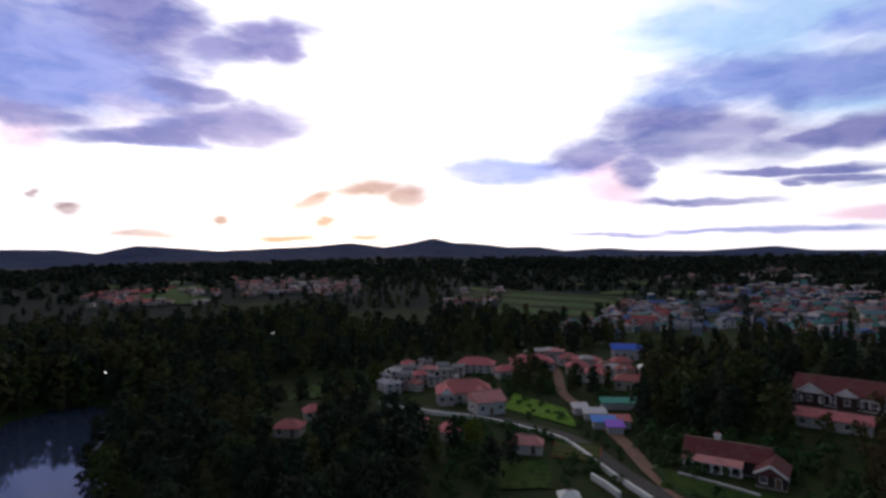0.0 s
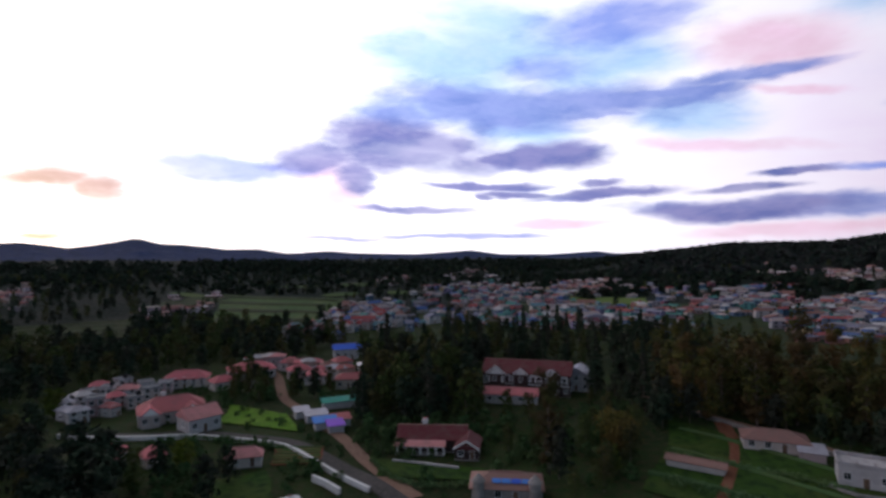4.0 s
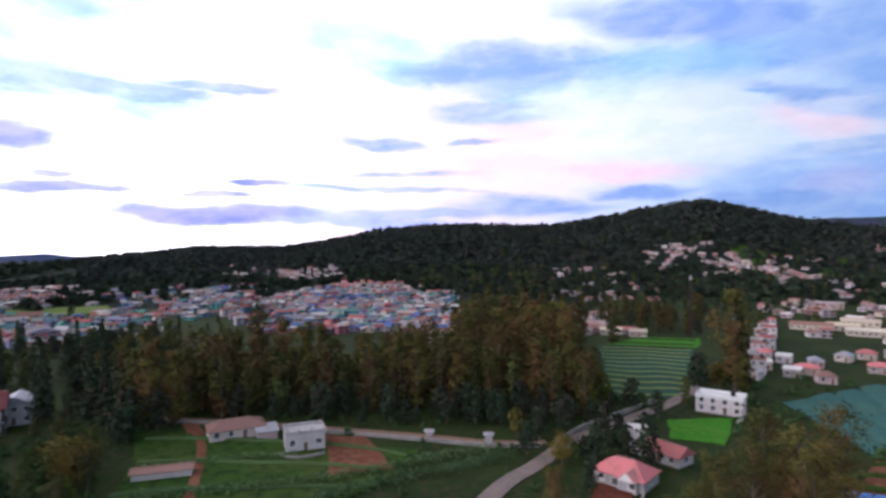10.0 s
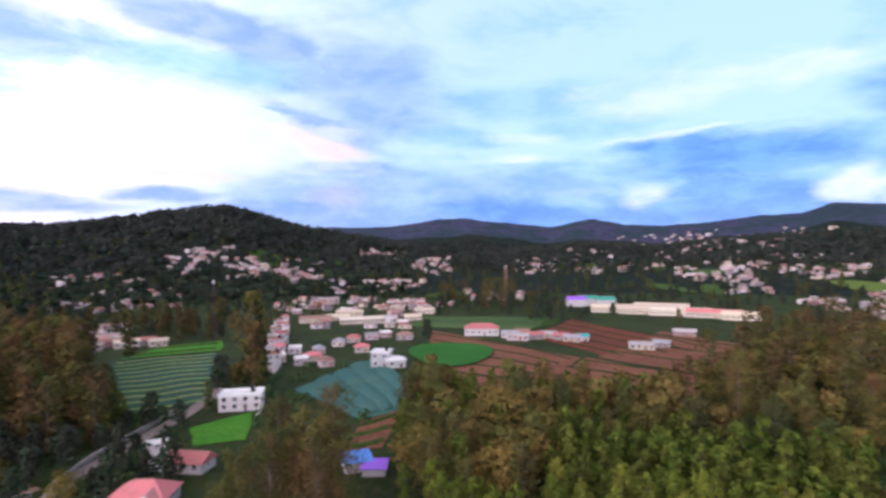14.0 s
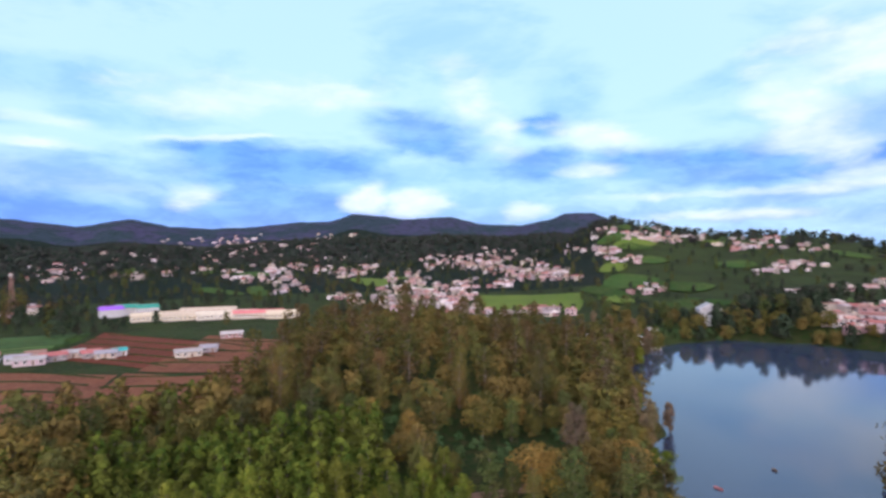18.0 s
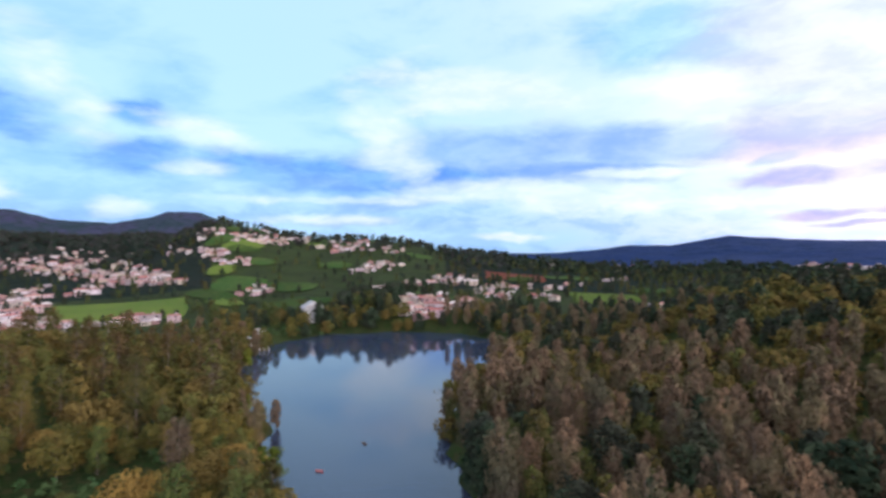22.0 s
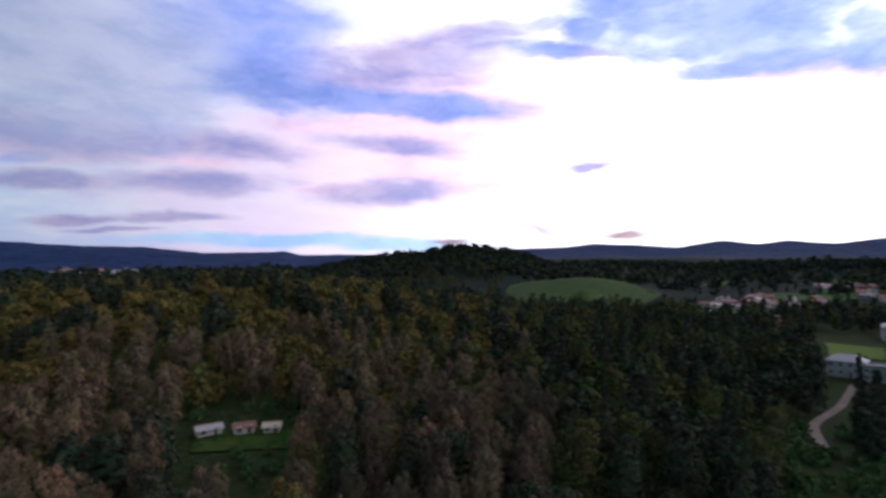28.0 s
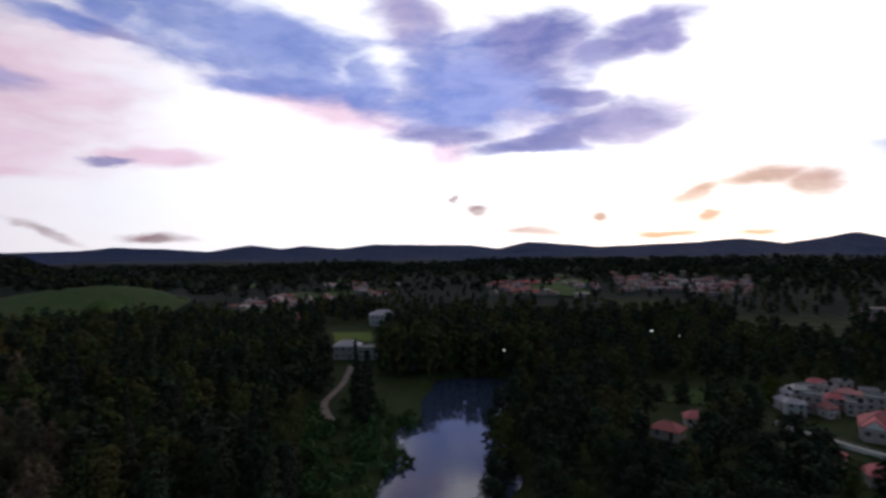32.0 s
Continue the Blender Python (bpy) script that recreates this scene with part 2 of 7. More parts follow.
def cloud_mask(table, soft=1.0, rag=2.0):
    """Cloud cover of a table of banks, with edges torn by noise."""
    mask = None
    for az, el, w, h, slant in table:
        # each cloud is worked out after the one before it
        at = bent if LAST[0] is None else W.n("ShaderNodeVectorMath", {0: LAST[0], 1: (1e-7, 1e-7, 1e-7), 2: bent}, operation="MULTIPLY_ADD").outputs[0]
        local = W.n("ShaderNodeMapping", {"Vector": at, "Location": heading(az, el), "Rotation": (0, -radians(slant), -radians(az)),
                                          "Scale": (radians(w), 0.5, radians(h))}, vector_type="TEXTURE").outputs[0]
        m = W.math("SUBTRACT", 1.36, W.n("ShaderNodeVectorMath", {0: local}, operation="LENGTH").outputs["Value"])
        mask = m if mask is None else W.math("MAXIMUM", mask, m)
        LAST[0] = mask
    torn = W.math("ADD", W.math("MULTIPLY", W.math("MINIMUM", mask, 0.95), 1.1), W.math("MULTIPLY", W.math("SUBTRACT", billow, 0.5), rag))
    return W.ramp(torn, -0.1, soft)


sun_way = heading(SUN_AZ, 6)
toward = W.n("ShaderNodeVectorMath", {0: way, 1: sun_way}, operation="DOT_PRODUCT").outputs["Value"]
lift = W.n("ShaderNodeSeparateXYZ", {0: way}).outputs["Z"]
away = W.ramp(toward, 0.15, -0.9)
power = W.ramp(toward, -0.6, 1.0, 0.0, 1.0, smooth=False)
power = W.math("ADD", W.math("MULTIPLY", W.math("POWER", power, 1.5), 3.9), 1.0)
sky = W.n("ShaderNodeTexSky", sky_type="NISHITA", sun_disc=False, sun_elevation=radians(SUN_EL), sun_rotation=radians(SUN_AZ))
clear = W.mix(1.0, sky.outputs[0], rgb(0.036, 0.036, 0.036), "MULTIPLY")
# the sky dims towards the zenith as the light fades
dim = W.ramp(lift, 0.38, 0.85, 1.0, 0.30)
# thin bright veil, white towards the sun and pale cyan opposite
veil = W.mix(away, rgb(1.15, 1.08, 1.06), rgb(0.58, 0.85, 1.10))
side = W.math("MULTIPLY", W.ramp(W.math("ABSOLUTE", W.math("ADD", toward, -0.02)), 0.65, 0.0), W.ramp(lift, 0.45, 0.12))
soft_n = W.noise(flat, 3.2, 6, 0.6, 0.4).outputs["Fac"]
veil = W.mix(W.math("MULTIPLY", side, W.ramp(soft_n, 0.3, 0.6, 0.55, 1.0)), veil, rgb(0.98, 0.75, 0.93))
# warm glow low in the north
low = W.math("MULTIPLY", W.ramp(lift, 0.12, 0.0), W.ramp(toward, 0.3, 0.95))
veil = W.mix(W.math("MULTIPLY", low, 0.55), veil, rgb(1.1, 0.92, 0.84))
# soft blue-grey texture everywhere, deeper away from the sun
soft = W.math("MULTIPLY", W.ramp(soft_n, 0.48, 0.68), W.ramp(away, 0.0, 1.0, 0.06, 0.6))
veil = W.mix(soft, veil, rgb(0.30, 0.60, 1.0))
fine_n = W.noise(flat, 11.0, 6, 0.62, 0.3).outputs["Fac"]
band = W.math("MULTIPLY", W.ramp(lift, 0.20, 0.03), away)
veil = W.mix(W.math("MULTIPLY", band, W.ramp(fine_n, 0.62, 0.38, 0.35, 0.9)), veil, rgb(0.18, 0.43, 0.94))
# named banks of cloud, thin and pale ones first
tone = W.ramp(fine_n, 0.34, 0.66)
cut = W.ramp(billow, 0.36, 0.60, 0.84, 1.0)


# clouds against the light are in their own shade
against = W.ramp(toward, -0.4, 0.9, 1.0, 0.70)


def lay(under, table, depth, a, b, edge=1.0, rag=1.8, shaded=True, bluer=False):
    """A layer of cloud over the sky, mottled between two colours."""
    col = W.mix(tone, rgb(*a), rgb(*b))
    if bluer:
        col = W.mix(W.math("MULTIPLY", away, 0.8), col, W.mix(tone, rgb(0.20, 0.44, 1.0), rgb(0.36, 0.60, 1.05)))
    if shaded:
        col = W.n("ShaderNodeVectorMath", {0: col, "Scale": against}, operation="SCALE").outputs[0]
    return W.mix(W.math("MULTIPLY", cloud_mask(table, edge, rag), W.math("MULTIPLY", cut, depth)), under, col)


c = lay(veil, CYAN, 0.85, (0.38, 0.66, 1.05), (0.50, 0.80, 1.10), 1.0, 1.2)
c = lay(c, SKY, 0.85, (0.28, 0.57, 1.0), (0.42, 0.72, 1.04), 1.0, 1.7)
c = lay(c, PINK, 0.85, (1.1, 0.68, 0.80), (1.25, 0.80, 0.96), 1.1, 1.4)
c = lay(c, LAV, 0.9, (0.27, 0.37, 0.95), (0.44, 0.50, 1.0), 1.0, 1.6, True, True)
c = lay(c, MAUVE, 0.95, (0.36, 0.33, 0.66), (0.58, 0.46, 0.70), 1.0, 1.5)
c = lay(c, BLUE, 0.95, (0.22, 0.30, 0.74), (0.37, 0.43, 0.88), 0.95, 1.7, True, True)
c = lay(c, DEEP, 0.95, (0.05, 0.24, 0.96), (0.15, 0.42, 1.06), 0.95, 1.9)
c = lay(c, SLATE, 1.0, (0.16, 0.18, 0.50), (0.34, 0.31, 0.62), 0.9, 1.5)
c = lay(c, PEARL, 0.9, (0.54, 0.56, 0.80), (0.70, 0.69, 0.90), 1.0, 1.4, False)
c = lay(c, WHITE, 0.78, (0.86, 0.95, 1.06), (1.08, 1.08, 1.12), 1.35, 3.4, False)
c = lay(c, EMBER, 0.95, (0.26, 0.12, 0.16), (0.40, 0.20, 0.24), 1.25, 2.6)
c = W.n("ShaderNodeVectorMath", {0: c, "Scale": W.math("MULTIPLY", power, dim)}, operation="SCALE").outputs[0]
c = W.mix(1.0, c, clear, "ADD")
wt.links.new(W.n("ShaderNodeBackground", {0: c, 1: 1.0}).outputs[0], W.n("ShaderNodeOutputWorld").inputs[0])

sun = new("sun", bpy.data.lights.new("sun", "SUN"))
sun.data.energy, sun.data.angle, sun.data.color = 0.75, radians(14), (1.0, 0.70, 0.46)
sun.matrix_world = look(heading(SUN_AZ, SUN_EL) * 500, (0, 0, 0))

# ---- materials ----


def material(name, build, rough=0.8, bump=None, metal=0.0, spec=0.06):
    m = bpy.data.materials.new(name)
    m.use_nodes = True
    g = Nodes(m.node_tree)
    b = m.node_tree.nodes["Principled BSDF"]
    b.inputs["Roughness"].default_value, b.inputs["Metallic"].default_value = rough, metal
    b.inputs["Specular IOR Level"].default_value = spec
    col = build(g)
    if isinstance(col, bpy.types.NodeSocket):
        m.node_tree.links.new(col, b.inputs["Base Color"])
    else:
        b.inputs["Base Color"].default_value = col
    if bump:
        pos = g.n("ShaderNodeNewGeometry").outputs["Position"]
        h = g.noise(pos, bump[0], 4).outputs["Fac"]
        nb = g.n("ShaderNodeBump", {"Strength": bump[1], "Distance": bump[2], "Height": h})
        m.node_tree.links.new(nb.outputs[0], b.inputs["Normal"])
    return m


def place(g):
    return g.n("ShaderNodeNewGeometry").outputs["Position"]


def two_scale(a, b, c, big=0.02, small=0.6, lo=0.4, hi=0.62):
    """Colour a with patches of b and grain of c."""

    def build(g):
        p = place(g)
        x = g.mix(g.ramp(g.noise(p, big, 5, 0.6).outputs["Fac"], lo, hi), rgb(*a), rgb(*b))
        return g.mix(g.ramp(g.noise(p, small, 4, 0.65).outputs["Fac"], 0.42, 0.68), x, rgb(*c))
    return build


def pick(g, rnd, colours):
    """One of the colours, by a random number."""
    r = g.n("ShaderNodeValToRGB", {0: rnd})
    r.color_ramp.interpolation = "CONSTANT"
    e = r.color_ramp.elements
    while len(e) < len(colours):
        e.new(0.5)
    for i, col in enumerate(colours):
        e[i].position, e[i].color = i / len(colours), rgb(*col)
    return r.outputs[0]


def painted(colours, island=False, dirt=0.25):
    def build(g):
        rnd = g.n("ShaderNodeNewGeometry").outputs["Random Per Island"] if island else g.n("ShaderNodeObjectInfo").outputs["Random"]
        x = pick(g, rnd, colours)
        p = place(g)
        n1 = g.ramp(g.noise(p, 0.5, 5, 0.65).outputs["Fac"], 0.42, 0.72)
        x = g.mix(g.math("MULTIPLY", n1, dirt), x, rgb(0.16, 0.13, 0.11))
        n2 = g.ramp(g.noise(p, 3.0, 3).outputs["Fac"], 0.5, 0.75)
        return g.mix(g.math("MULTIPLY", n2, dirt * 0.6), x, rgb(0.30, 0.26, 0.22))
    return build


def leafy(a, b, c, tint=0.5):
    """Leaves: each leaf differs a little, and each crown from the next."""

    def build(g):
        geo = g.n("ShaderNodeNewGeometry")
        x = g.mix(geo.outputs["Random Per Island"], rgb(*a), rgb(*b))
        big = g.noise(geo.outputs["Position"], 0.11, 2).outputs["Fac"]
        x = g.mix(g.math("MULTIPLY", g.ramp(big, 0.44, 0.58), tint), x, rgb(*c))
        own = g.n("ShaderNodeObjectInfo").outputs["Random"]
        # tint differs by crown; its raised blue paints bluish haze into the leaves
        hue = g.mix(own, rgb(0.62, 0.68, 0.88), rgb(1.42, 1.26, 1.36))
        return g.mix(1.0, x, hue, "MULTIPLY")
    return build


M = {}
M["grass"] = material("grass", two_scale((0.026, 0.046, 0.012), (0.016, 0.030, 0.010), (0.045, 0.042, 0.018), 0.03, 0.5), 0.9, (2.0, 0.6, 0.4))
M["hill"] = material("hill_forest", two_scale((0.012, 0.020, 0.014), (0.020, 0.023, 0.018), (0.009, 0.015, 0.011), 0.008, 0.08), 0.95, (0.12, 1.0, 6.0))
# distance haze is painted into the base colours of far and haze
M["far"] = material("haze_tinted_far_hills", two_scale((0.010, 0.026, 0.095), (0.018, 0.034, 0.10), (0.007, 0.020, 0.062), 0.004, 0.02, 0.42, 0.58), 0.95, (0.03, 1.0, 12.0))
M["haze"] = material("haze_tinted_hill_forest", two_scale((0.030, 0.044, 0.062), (0.052, 0.048, 0.096), (0.020, 0.036, 0.040), 0.009, 0.045, 0.44, 0.56), 0.95, (0.06, 1.0, 16.0))
M["meadow"] = material("meadow", two_scale((0.033, 0.071, 0.011), (0.054, 0.074, 0.016), (0.015, 0.034, 0.009), 0.05, 0.35), 0.9, (3.0, 0.5, 0.2))
M["lime"] = material("bright_crop", two_scale((0.05, 0.19, 0.018), (0.075, 0.21, 0.022), (0.04, 0.13, 0.016), 0.06, 0.9), 0.9, (4.0, 0.5, 0.2))
M["cabbage"] = material("blue_green_crop", two_scale((0.055, 0.135, 0.125), (0.075, 0.15, 0.12), (0.035, 0.095, 0.08), 0.07, 0.9), 0.85, (3.0, 0.6, 0.3))
M["lawn"] = material("garden_lawn", two_scale((0.11, 0.22, 0.02), (0.15, 0.24, 0.03), (0.07, 0.13, 0.02), 0.12, 0.5), 0.9, (3.0, 0.5, 0.2))
M["terrace"] = material("terrace_bank", two_scale((0.14, 0.21, 0.07), (0.17, 0.20, 0.08), (0.12, 0.14, 0.06), 0.08, 0.9), 0.9, (3.0, 0.5, 0.2))
M["slope"] = material("rough_pasture", two_scale((0.045, 0.092, 0.018), (0.07, 0.10, 0.022), (0.03, 0.058, 0.016), 0.03, 0.25), 0.9, (2.0, 0.5, 0.3))
M["leeks"] = material("dark_blue_green_crop", two_scale((0.03, 0.075, 0.06), (0.035, 0.07, 0.035), (0.025, 0.06, 0.035), 0.03, 0.9), 0.9, (3.0, 0.5, 0.2))
M["clover"] = material("clover", two_scale((0.026, 0.12, 0.018), (0.035, 0.14, 0.02), (0.022, 0.085, 0.016), 0.06, 0.8), 0.9, (3.0, 0.5, 0.2))
M["pitch"] = material("playing_field_grass", two_scale((0.11, 0.16, 0.022), (0.08, 0.135, 0.02), (0.12, 0.135, 0.04), 0.02, 0.3), 0.9, (2.0, 0.4, 0.2))
M["soil"] = material("red_soil", two_scale((0.17, 0.066, 0.038), (0.125, 0.047, 0.03), (0.20, 0.095, 0.058), 0.05, 0.6), 0.95, (1.5, 0.7, 0.3))
M["red_soil"] = material("dark_red_soil", two_scale((0.13, 0.038, 0.024), (0.10, 0.032, 0.022), (0.16, 0.055, 0.035), 0.05, 0.6), 0.95, (1.5, 0.7, 0.3))
M["dirt"] = material("dirt_road", two_scale((0.22, 0.13, 0.095), (0.18, 0.11, 0.085), (0.27, 0.18, 0.13), 0.08, 1.2), 0.95, (3.0, 0.5, 0.1))
M["asphalt"] = material("old_asphalt", two_scale((0.22, 0.17, 0.15), (0.16, 0.13, 0.12), (0.27, 0.21, 0.19), 0.1, 1.5), 0.9, (6.0, 0.4, 0.05))
M["dark_asphalt"] = material("dark_worn_asphalt", two_scale((0.075, 0.068, 0.064), (0.055, 0.052, 0.05), (0.105, 0.092, 0.084), 0.1, 1.5), 0.9, (6.0, 0.4, 0.05))
M["whitewash"] = material("whitewashed_wall", painted([(0.52, 0.49, 0.48), (0.46, 0.44, 0.44)], dirt=0.3), 0.85)
M["render"] = material("painted_render", painted([(0.52, 0.44, 0.41), (0.55, 0.48, 0.43), (0.46, 0.37, 0.36), (0.56, 0.52, 0.49)]), 0.85)
M["tile"] = material("red_roof_tiles", painted([(0.60, 0.19, 0.20), (0.52, 0.15, 0.165), (0.60, 0.26, 0.25), (0.45, 0.15, 0.15)], dirt=0.35), 0.8)
M["maroon"] = material("maroon_roof_sheets", painted([(0.15, 0.04, 0.045), (0.13, 0.038, 0.042)], dirt=0.35), 0.7)
M["timber"] = material("dark_timber_wall", two_scale((0.06, 0.042, 0.038), (0.045, 0.032, 0.03), (0.085, 0.062, 0.055), 0.5, 4.0), 0.85)
M["cream"] = material("cream_roof_sheets", painted([(0.60, 0.51, 0.38), (0.62, 0.55, 0.45), (0.52, 0.43, 0.34)], dirt=0.3), 0.7)
M["brownroof"] = material("brown_roof_sheets", painted([(0.26, 0.14, 0.12), (0.30, 0.17, 0.14)], dirt=0.4), 0.75)
M["sheet"] = material("metal_roof_sheets", painted([(0.45, 0.43, 0.44), (0.38, 0.37, 0.42)], dirt=0.4), 0.5, metal=0.3)
M["slab"] = material("concrete_slab", painted([(0.45, 0.42, 0.42), (0.38, 0.36, 0.36)], dirt=0.5), 0.9)
M["blue"] = material("blue_sheet", painted([(0.06, 0.14, 0.62), (0.10, 0.25, 0.65)], dirt=0.15), 0.6)
M["teal"] = material("teal_sheet", painted([(0.05, 0.35, 0.36), (0.05, 0.28, 0.22)], dirt=0.15), 0.6)
M["violet"] = material("violet_sheet", painted([(0.30, 0.12, 0.62)], dirt=0.15), 0.6)
M["dark"] = material("dark_trim", lambda g: rgb(0.03, 0.028, 0.03), 0.5)
M["glass"] = material("window_glass", lambda g: rgb(0.02, 0.025, 0.03), 0.08, spec=0.5)
M["frame"] = material("white_paint", painted([(0.72, 0.70, 0.68)], dirt=0.15), 0.6)
M["wood"] = material("weathered_wood", two_scale((0.16, 0.10, 0.07), (0.11, 0.075, 0.055), (0.22, 0.15, 0.10), 0.4, 5.0), 0.85)
M["steel"] = material("galvanised_steel", two_scale((0.36, 0.35, 0.36), (0.30, 0.29, 0.31), (0.42, 0.40, 0.40), 0.3, 4.0), 0.5, metal=0.7)
M["stone"] = material("grey_stone", two_scale((0.30, 0.27, 0.25), (0.22, 0.20, 0.19), (0.36, 0.33, 0.30), 0.4, 2.0), 0.9, (3.0, 0.8, 0.2))
M["bark"] = material("grey_brown_bark", two_scale((0.15, 0.115, 0.09), (0.20, 0.165, 0.14), (0.085, 0.065, 0.05), 0.5, 3.0), 0.95)
M["plume"] = material("olive_brown_foliage", leafy((0.046, 0.047, 0.015), (0.135, 0.10, 0.028), (0.075, 0.09, 0.022), 0.8), 0.8)
M["rust"] = material("rusty_foliage", leafy((0.066, 0.049, 0.028), (0.178, 0.124, 0.068), (0.100, 0.092, 0.044), 0.8), 0.8)
M["euc"] = material("eucalyptus_foliage", leafy((0.034, 0.045, 0.012), (0.12, 0.108, 0.024), (0.105, 0.06, 0.024), 0.75), 0.8)
M["round"] = material("broadleaf_foliage", leafy((0.054, 0.062, 0.016), (0.165, 0.132, 0.026), (0.162, 0.108, 0.028), 0.75), 0.8)
M["dusk"] = material("deep_green_foliage", leafy((0.018, 0.034, 0.017), (0.045, 0.062, 0.030), (0.036, 0.034, 0.022), 0.7), 0.85)
M["young"] = material("yellow_green_foliage", leafy((0.044, 0.082, 0.010), (0.130, 0.155, 0.018), (0.095, 0.100, 0.015), 0.8), 0.8)
M["mid"] = material("mid_green_foliage", leafy((0.03, 0.05, 0.014), (0.075, 0.095, 0.024), (0.07, 0.06, 0.02), 0.8), 0.85)
# paler than dusk: distance haze is put into the leaf colour
M["hazeleaf"] = material("haze_tinted_foliage", leafy((0.027, 0.044, 0.026), (0.046, 0.056, 0.034), (0.056, 0.047, 0.040), 0.7), 0.9)
M["hedge"] = material("hedge_foliage", leafy((0.06, 0.115, 0.04), (0.12, 0.20, 0.075), (0.085, 0.13, 0.04), 0.6), 0.85)
M["bush"] = material("bush_foliage", leafy((0.045, 0.09, 0.025), (0.085, 0.15, 0.045), (0.07, 0.10, 0.03), 0.7), 0.85)
MULTI = [(0.62, 0.58, 0.56), (0.56, 0.50, 0.44), (0.30, 0.25, 0.23), (0.12, 0.18, 0.28), (0.38, 0.18, 0.15), (0.44, 0.40, 0.38), (0.07, 0.14, 0.22), (0.36, 0.28, 0.15),
         (0.30, 0.11, 0.14), (0.28, 0.27, 0.30), (0.09, 0.26, 0.25), (0.22, 0.19, 0.30), (0.34, 0.22, 0.19)]
PINKS = [(0.46, 0.36, 0.30), (0.36, 0.30, 0.27), (0.50, 0.36, 0.36), (0.62, 0.55, 0.54), (0.34, 0.20, 0.20), (0.30, 0.25, 0.26), (0.52, 0.44, 0.36), (0.60, 0.52, 0.55), (0.50, 0.36, 0.38)]
ROOFS = [(0.34, 0.09, 0.09), (0.28, 0.24, 0.25), (0.08, 0.13, 0.30), (0.26, 0.13, 0.11), (0.50, 0.47, 0.46), (0.08, 0.22, 0.19), (0.34, 0.28, 0.27), (0.24, 0.09, 0.10), (0.14, 0.24, 0.27),
         (0.40, 0.32, 0.30), (0.24, 0.23, 0.29), (0.20, 0.18, 0.20)]
PROOFS = [(0.40, 0.33, 0.29), (0.28, 0.17, 0.15), (0.44, 0.24, 0.21), (0.60, 0.52, 0.50), (0.38, 0.14, 0.13), (0.32, 0.25, 0.24), (0.36, 0.30, 0.31), (0.26, 0.12, 0.11)]
REDS = [(0.50, 0.12, 0.11), (0.46, 0.16, 0.13), (0.50, 0.20, 0.17), (0.42, 0.36, 0.34), (0.44, 0.11, 0.12)]
for key, cols in (("wall_red", PINKS), ("roof_red", REDS), ("wall_multi", MULTI), ("wall_pink", PINKS), ("roof_multi", ROOFS), ("roof_pink", PROOFS)):
    M[key] = material(key, painted(cols), 0.8)
    M[key + "_i"] = material(key + "_far", painted(cols, island=True), 0.8)


def water_material():
    m = material("lake_water", lambda g: rgb(0.032, 0.045, 0.085), 0.05, spec=0.5)
    g = Nodes(m.node_tree)
    p = place(g)
    st = g.n("ShaderNodeVectorMath", {0: p, 1: (1.0, 0.6, 1.0)}, operation="MULTIPLY").outputs[0]
    h = g.math("ADD", g.noise(st, 0.9, 4).outputs["Fac"], g.math("MULTIPLY", g.noise(st, 0.08, 2).outputs["Fac"], 2.0))
    nb = g.n("ShaderNodeBump", {"Strength": 0.10, "Distance": 0.10, "Height": h})
    b = m.node_tree.nodes["Principled BSDF"]
    m.node_tree.links.new(nb.outputs[0], b.inputs["Normal"])
    return m


M["water"] = water_material()

# ---- shape of the land ----
# low hills: azimuth, distance, height, spread across, spread along the view
HILLS = [(290.5, 620, 15, 52, 70), (167, 235, 13, 36, 70), (72, 900, 10, 200, 200), (206, 430, 12, 30, 50), (152, 900, 14, 200, 220), (345, 760, 12, 160, 160)]
# crests of the ranges as azimuth and elevation in degrees over the level of the eye
FAR_CREST = [(262, -0.5), (272, -0.4), (283.3, 0.2), (289, 0.34), (291.7, 0.66), (296, 0.5), (299.5, 0.25), (303.2, 0.87), (306.1, 0.51), (308.4, 0.79), (311.9, 0.48),
             (315.3, 0.92), (320.8, 0.85), (325.2, 0.8), (328.1, 0.43), (331, 1.1), (334, 0.9), (338, 0.55), (342.8, 0.75), (347.2, 0.92), (350.5, 1.22), (354, 0.72),
             (356.3, 1.03), (359.2, 1.57), (361, 1.08), (363.9, 0.91), (366.7, 0.52), (369.6, 0.53), (372.4, 0.08), (376.5, 0.28), (379.4, 0.03), (385.2, -0.12),
             (391, 0.22), (393.9, -0.21), (398.5, -0.3), (403.5, 0.0), (406.5, -0.4), (412, -0.1), (416, -0.2), (430, -0.5)]
EAST_CREST = [(40, -1.6), (48, -0.7), (52, -0.3), (55, 0.1), (63, 0.15), (67, 0.7), (72.5, 1.85), (79, 2.35), (85, 2.35), (88, 2.2), (91, 2.3), (95.4, 2.95), (99.2, 3.75),
              (104.5, 4.3), (107, 3.7), (110, 2.75), (112, 2.3), (116, 1.6), (122, 0.6), (132, -1.0)]
SOUTH_EAST_CREST = [(96, 0.5), (104, 1.6), (111.8, 2.6), (114.5, 2.8), (116.2, 2.6), (120.4, 2.8), (125.1, 3.45), (128, 3.6), (131.9, 3.05), (136.3, 2.6), (140.5, 3.3), (143.6, 2.75),
                    (147.2, 2.45), (150.6, 2.7), (154, 3.0), (158.5, 3.35), (160.6, 4.0), (164.5, 3.7), (167, 3.5), (170.8, 3.7), (173.3, 3.0), (177.8, 2.7), (180.7, 3.2),
                    (182.4, 3.9), (185.1, 3.75), (187.2, 2.9), (190, 1.2), (196, -0.5)]
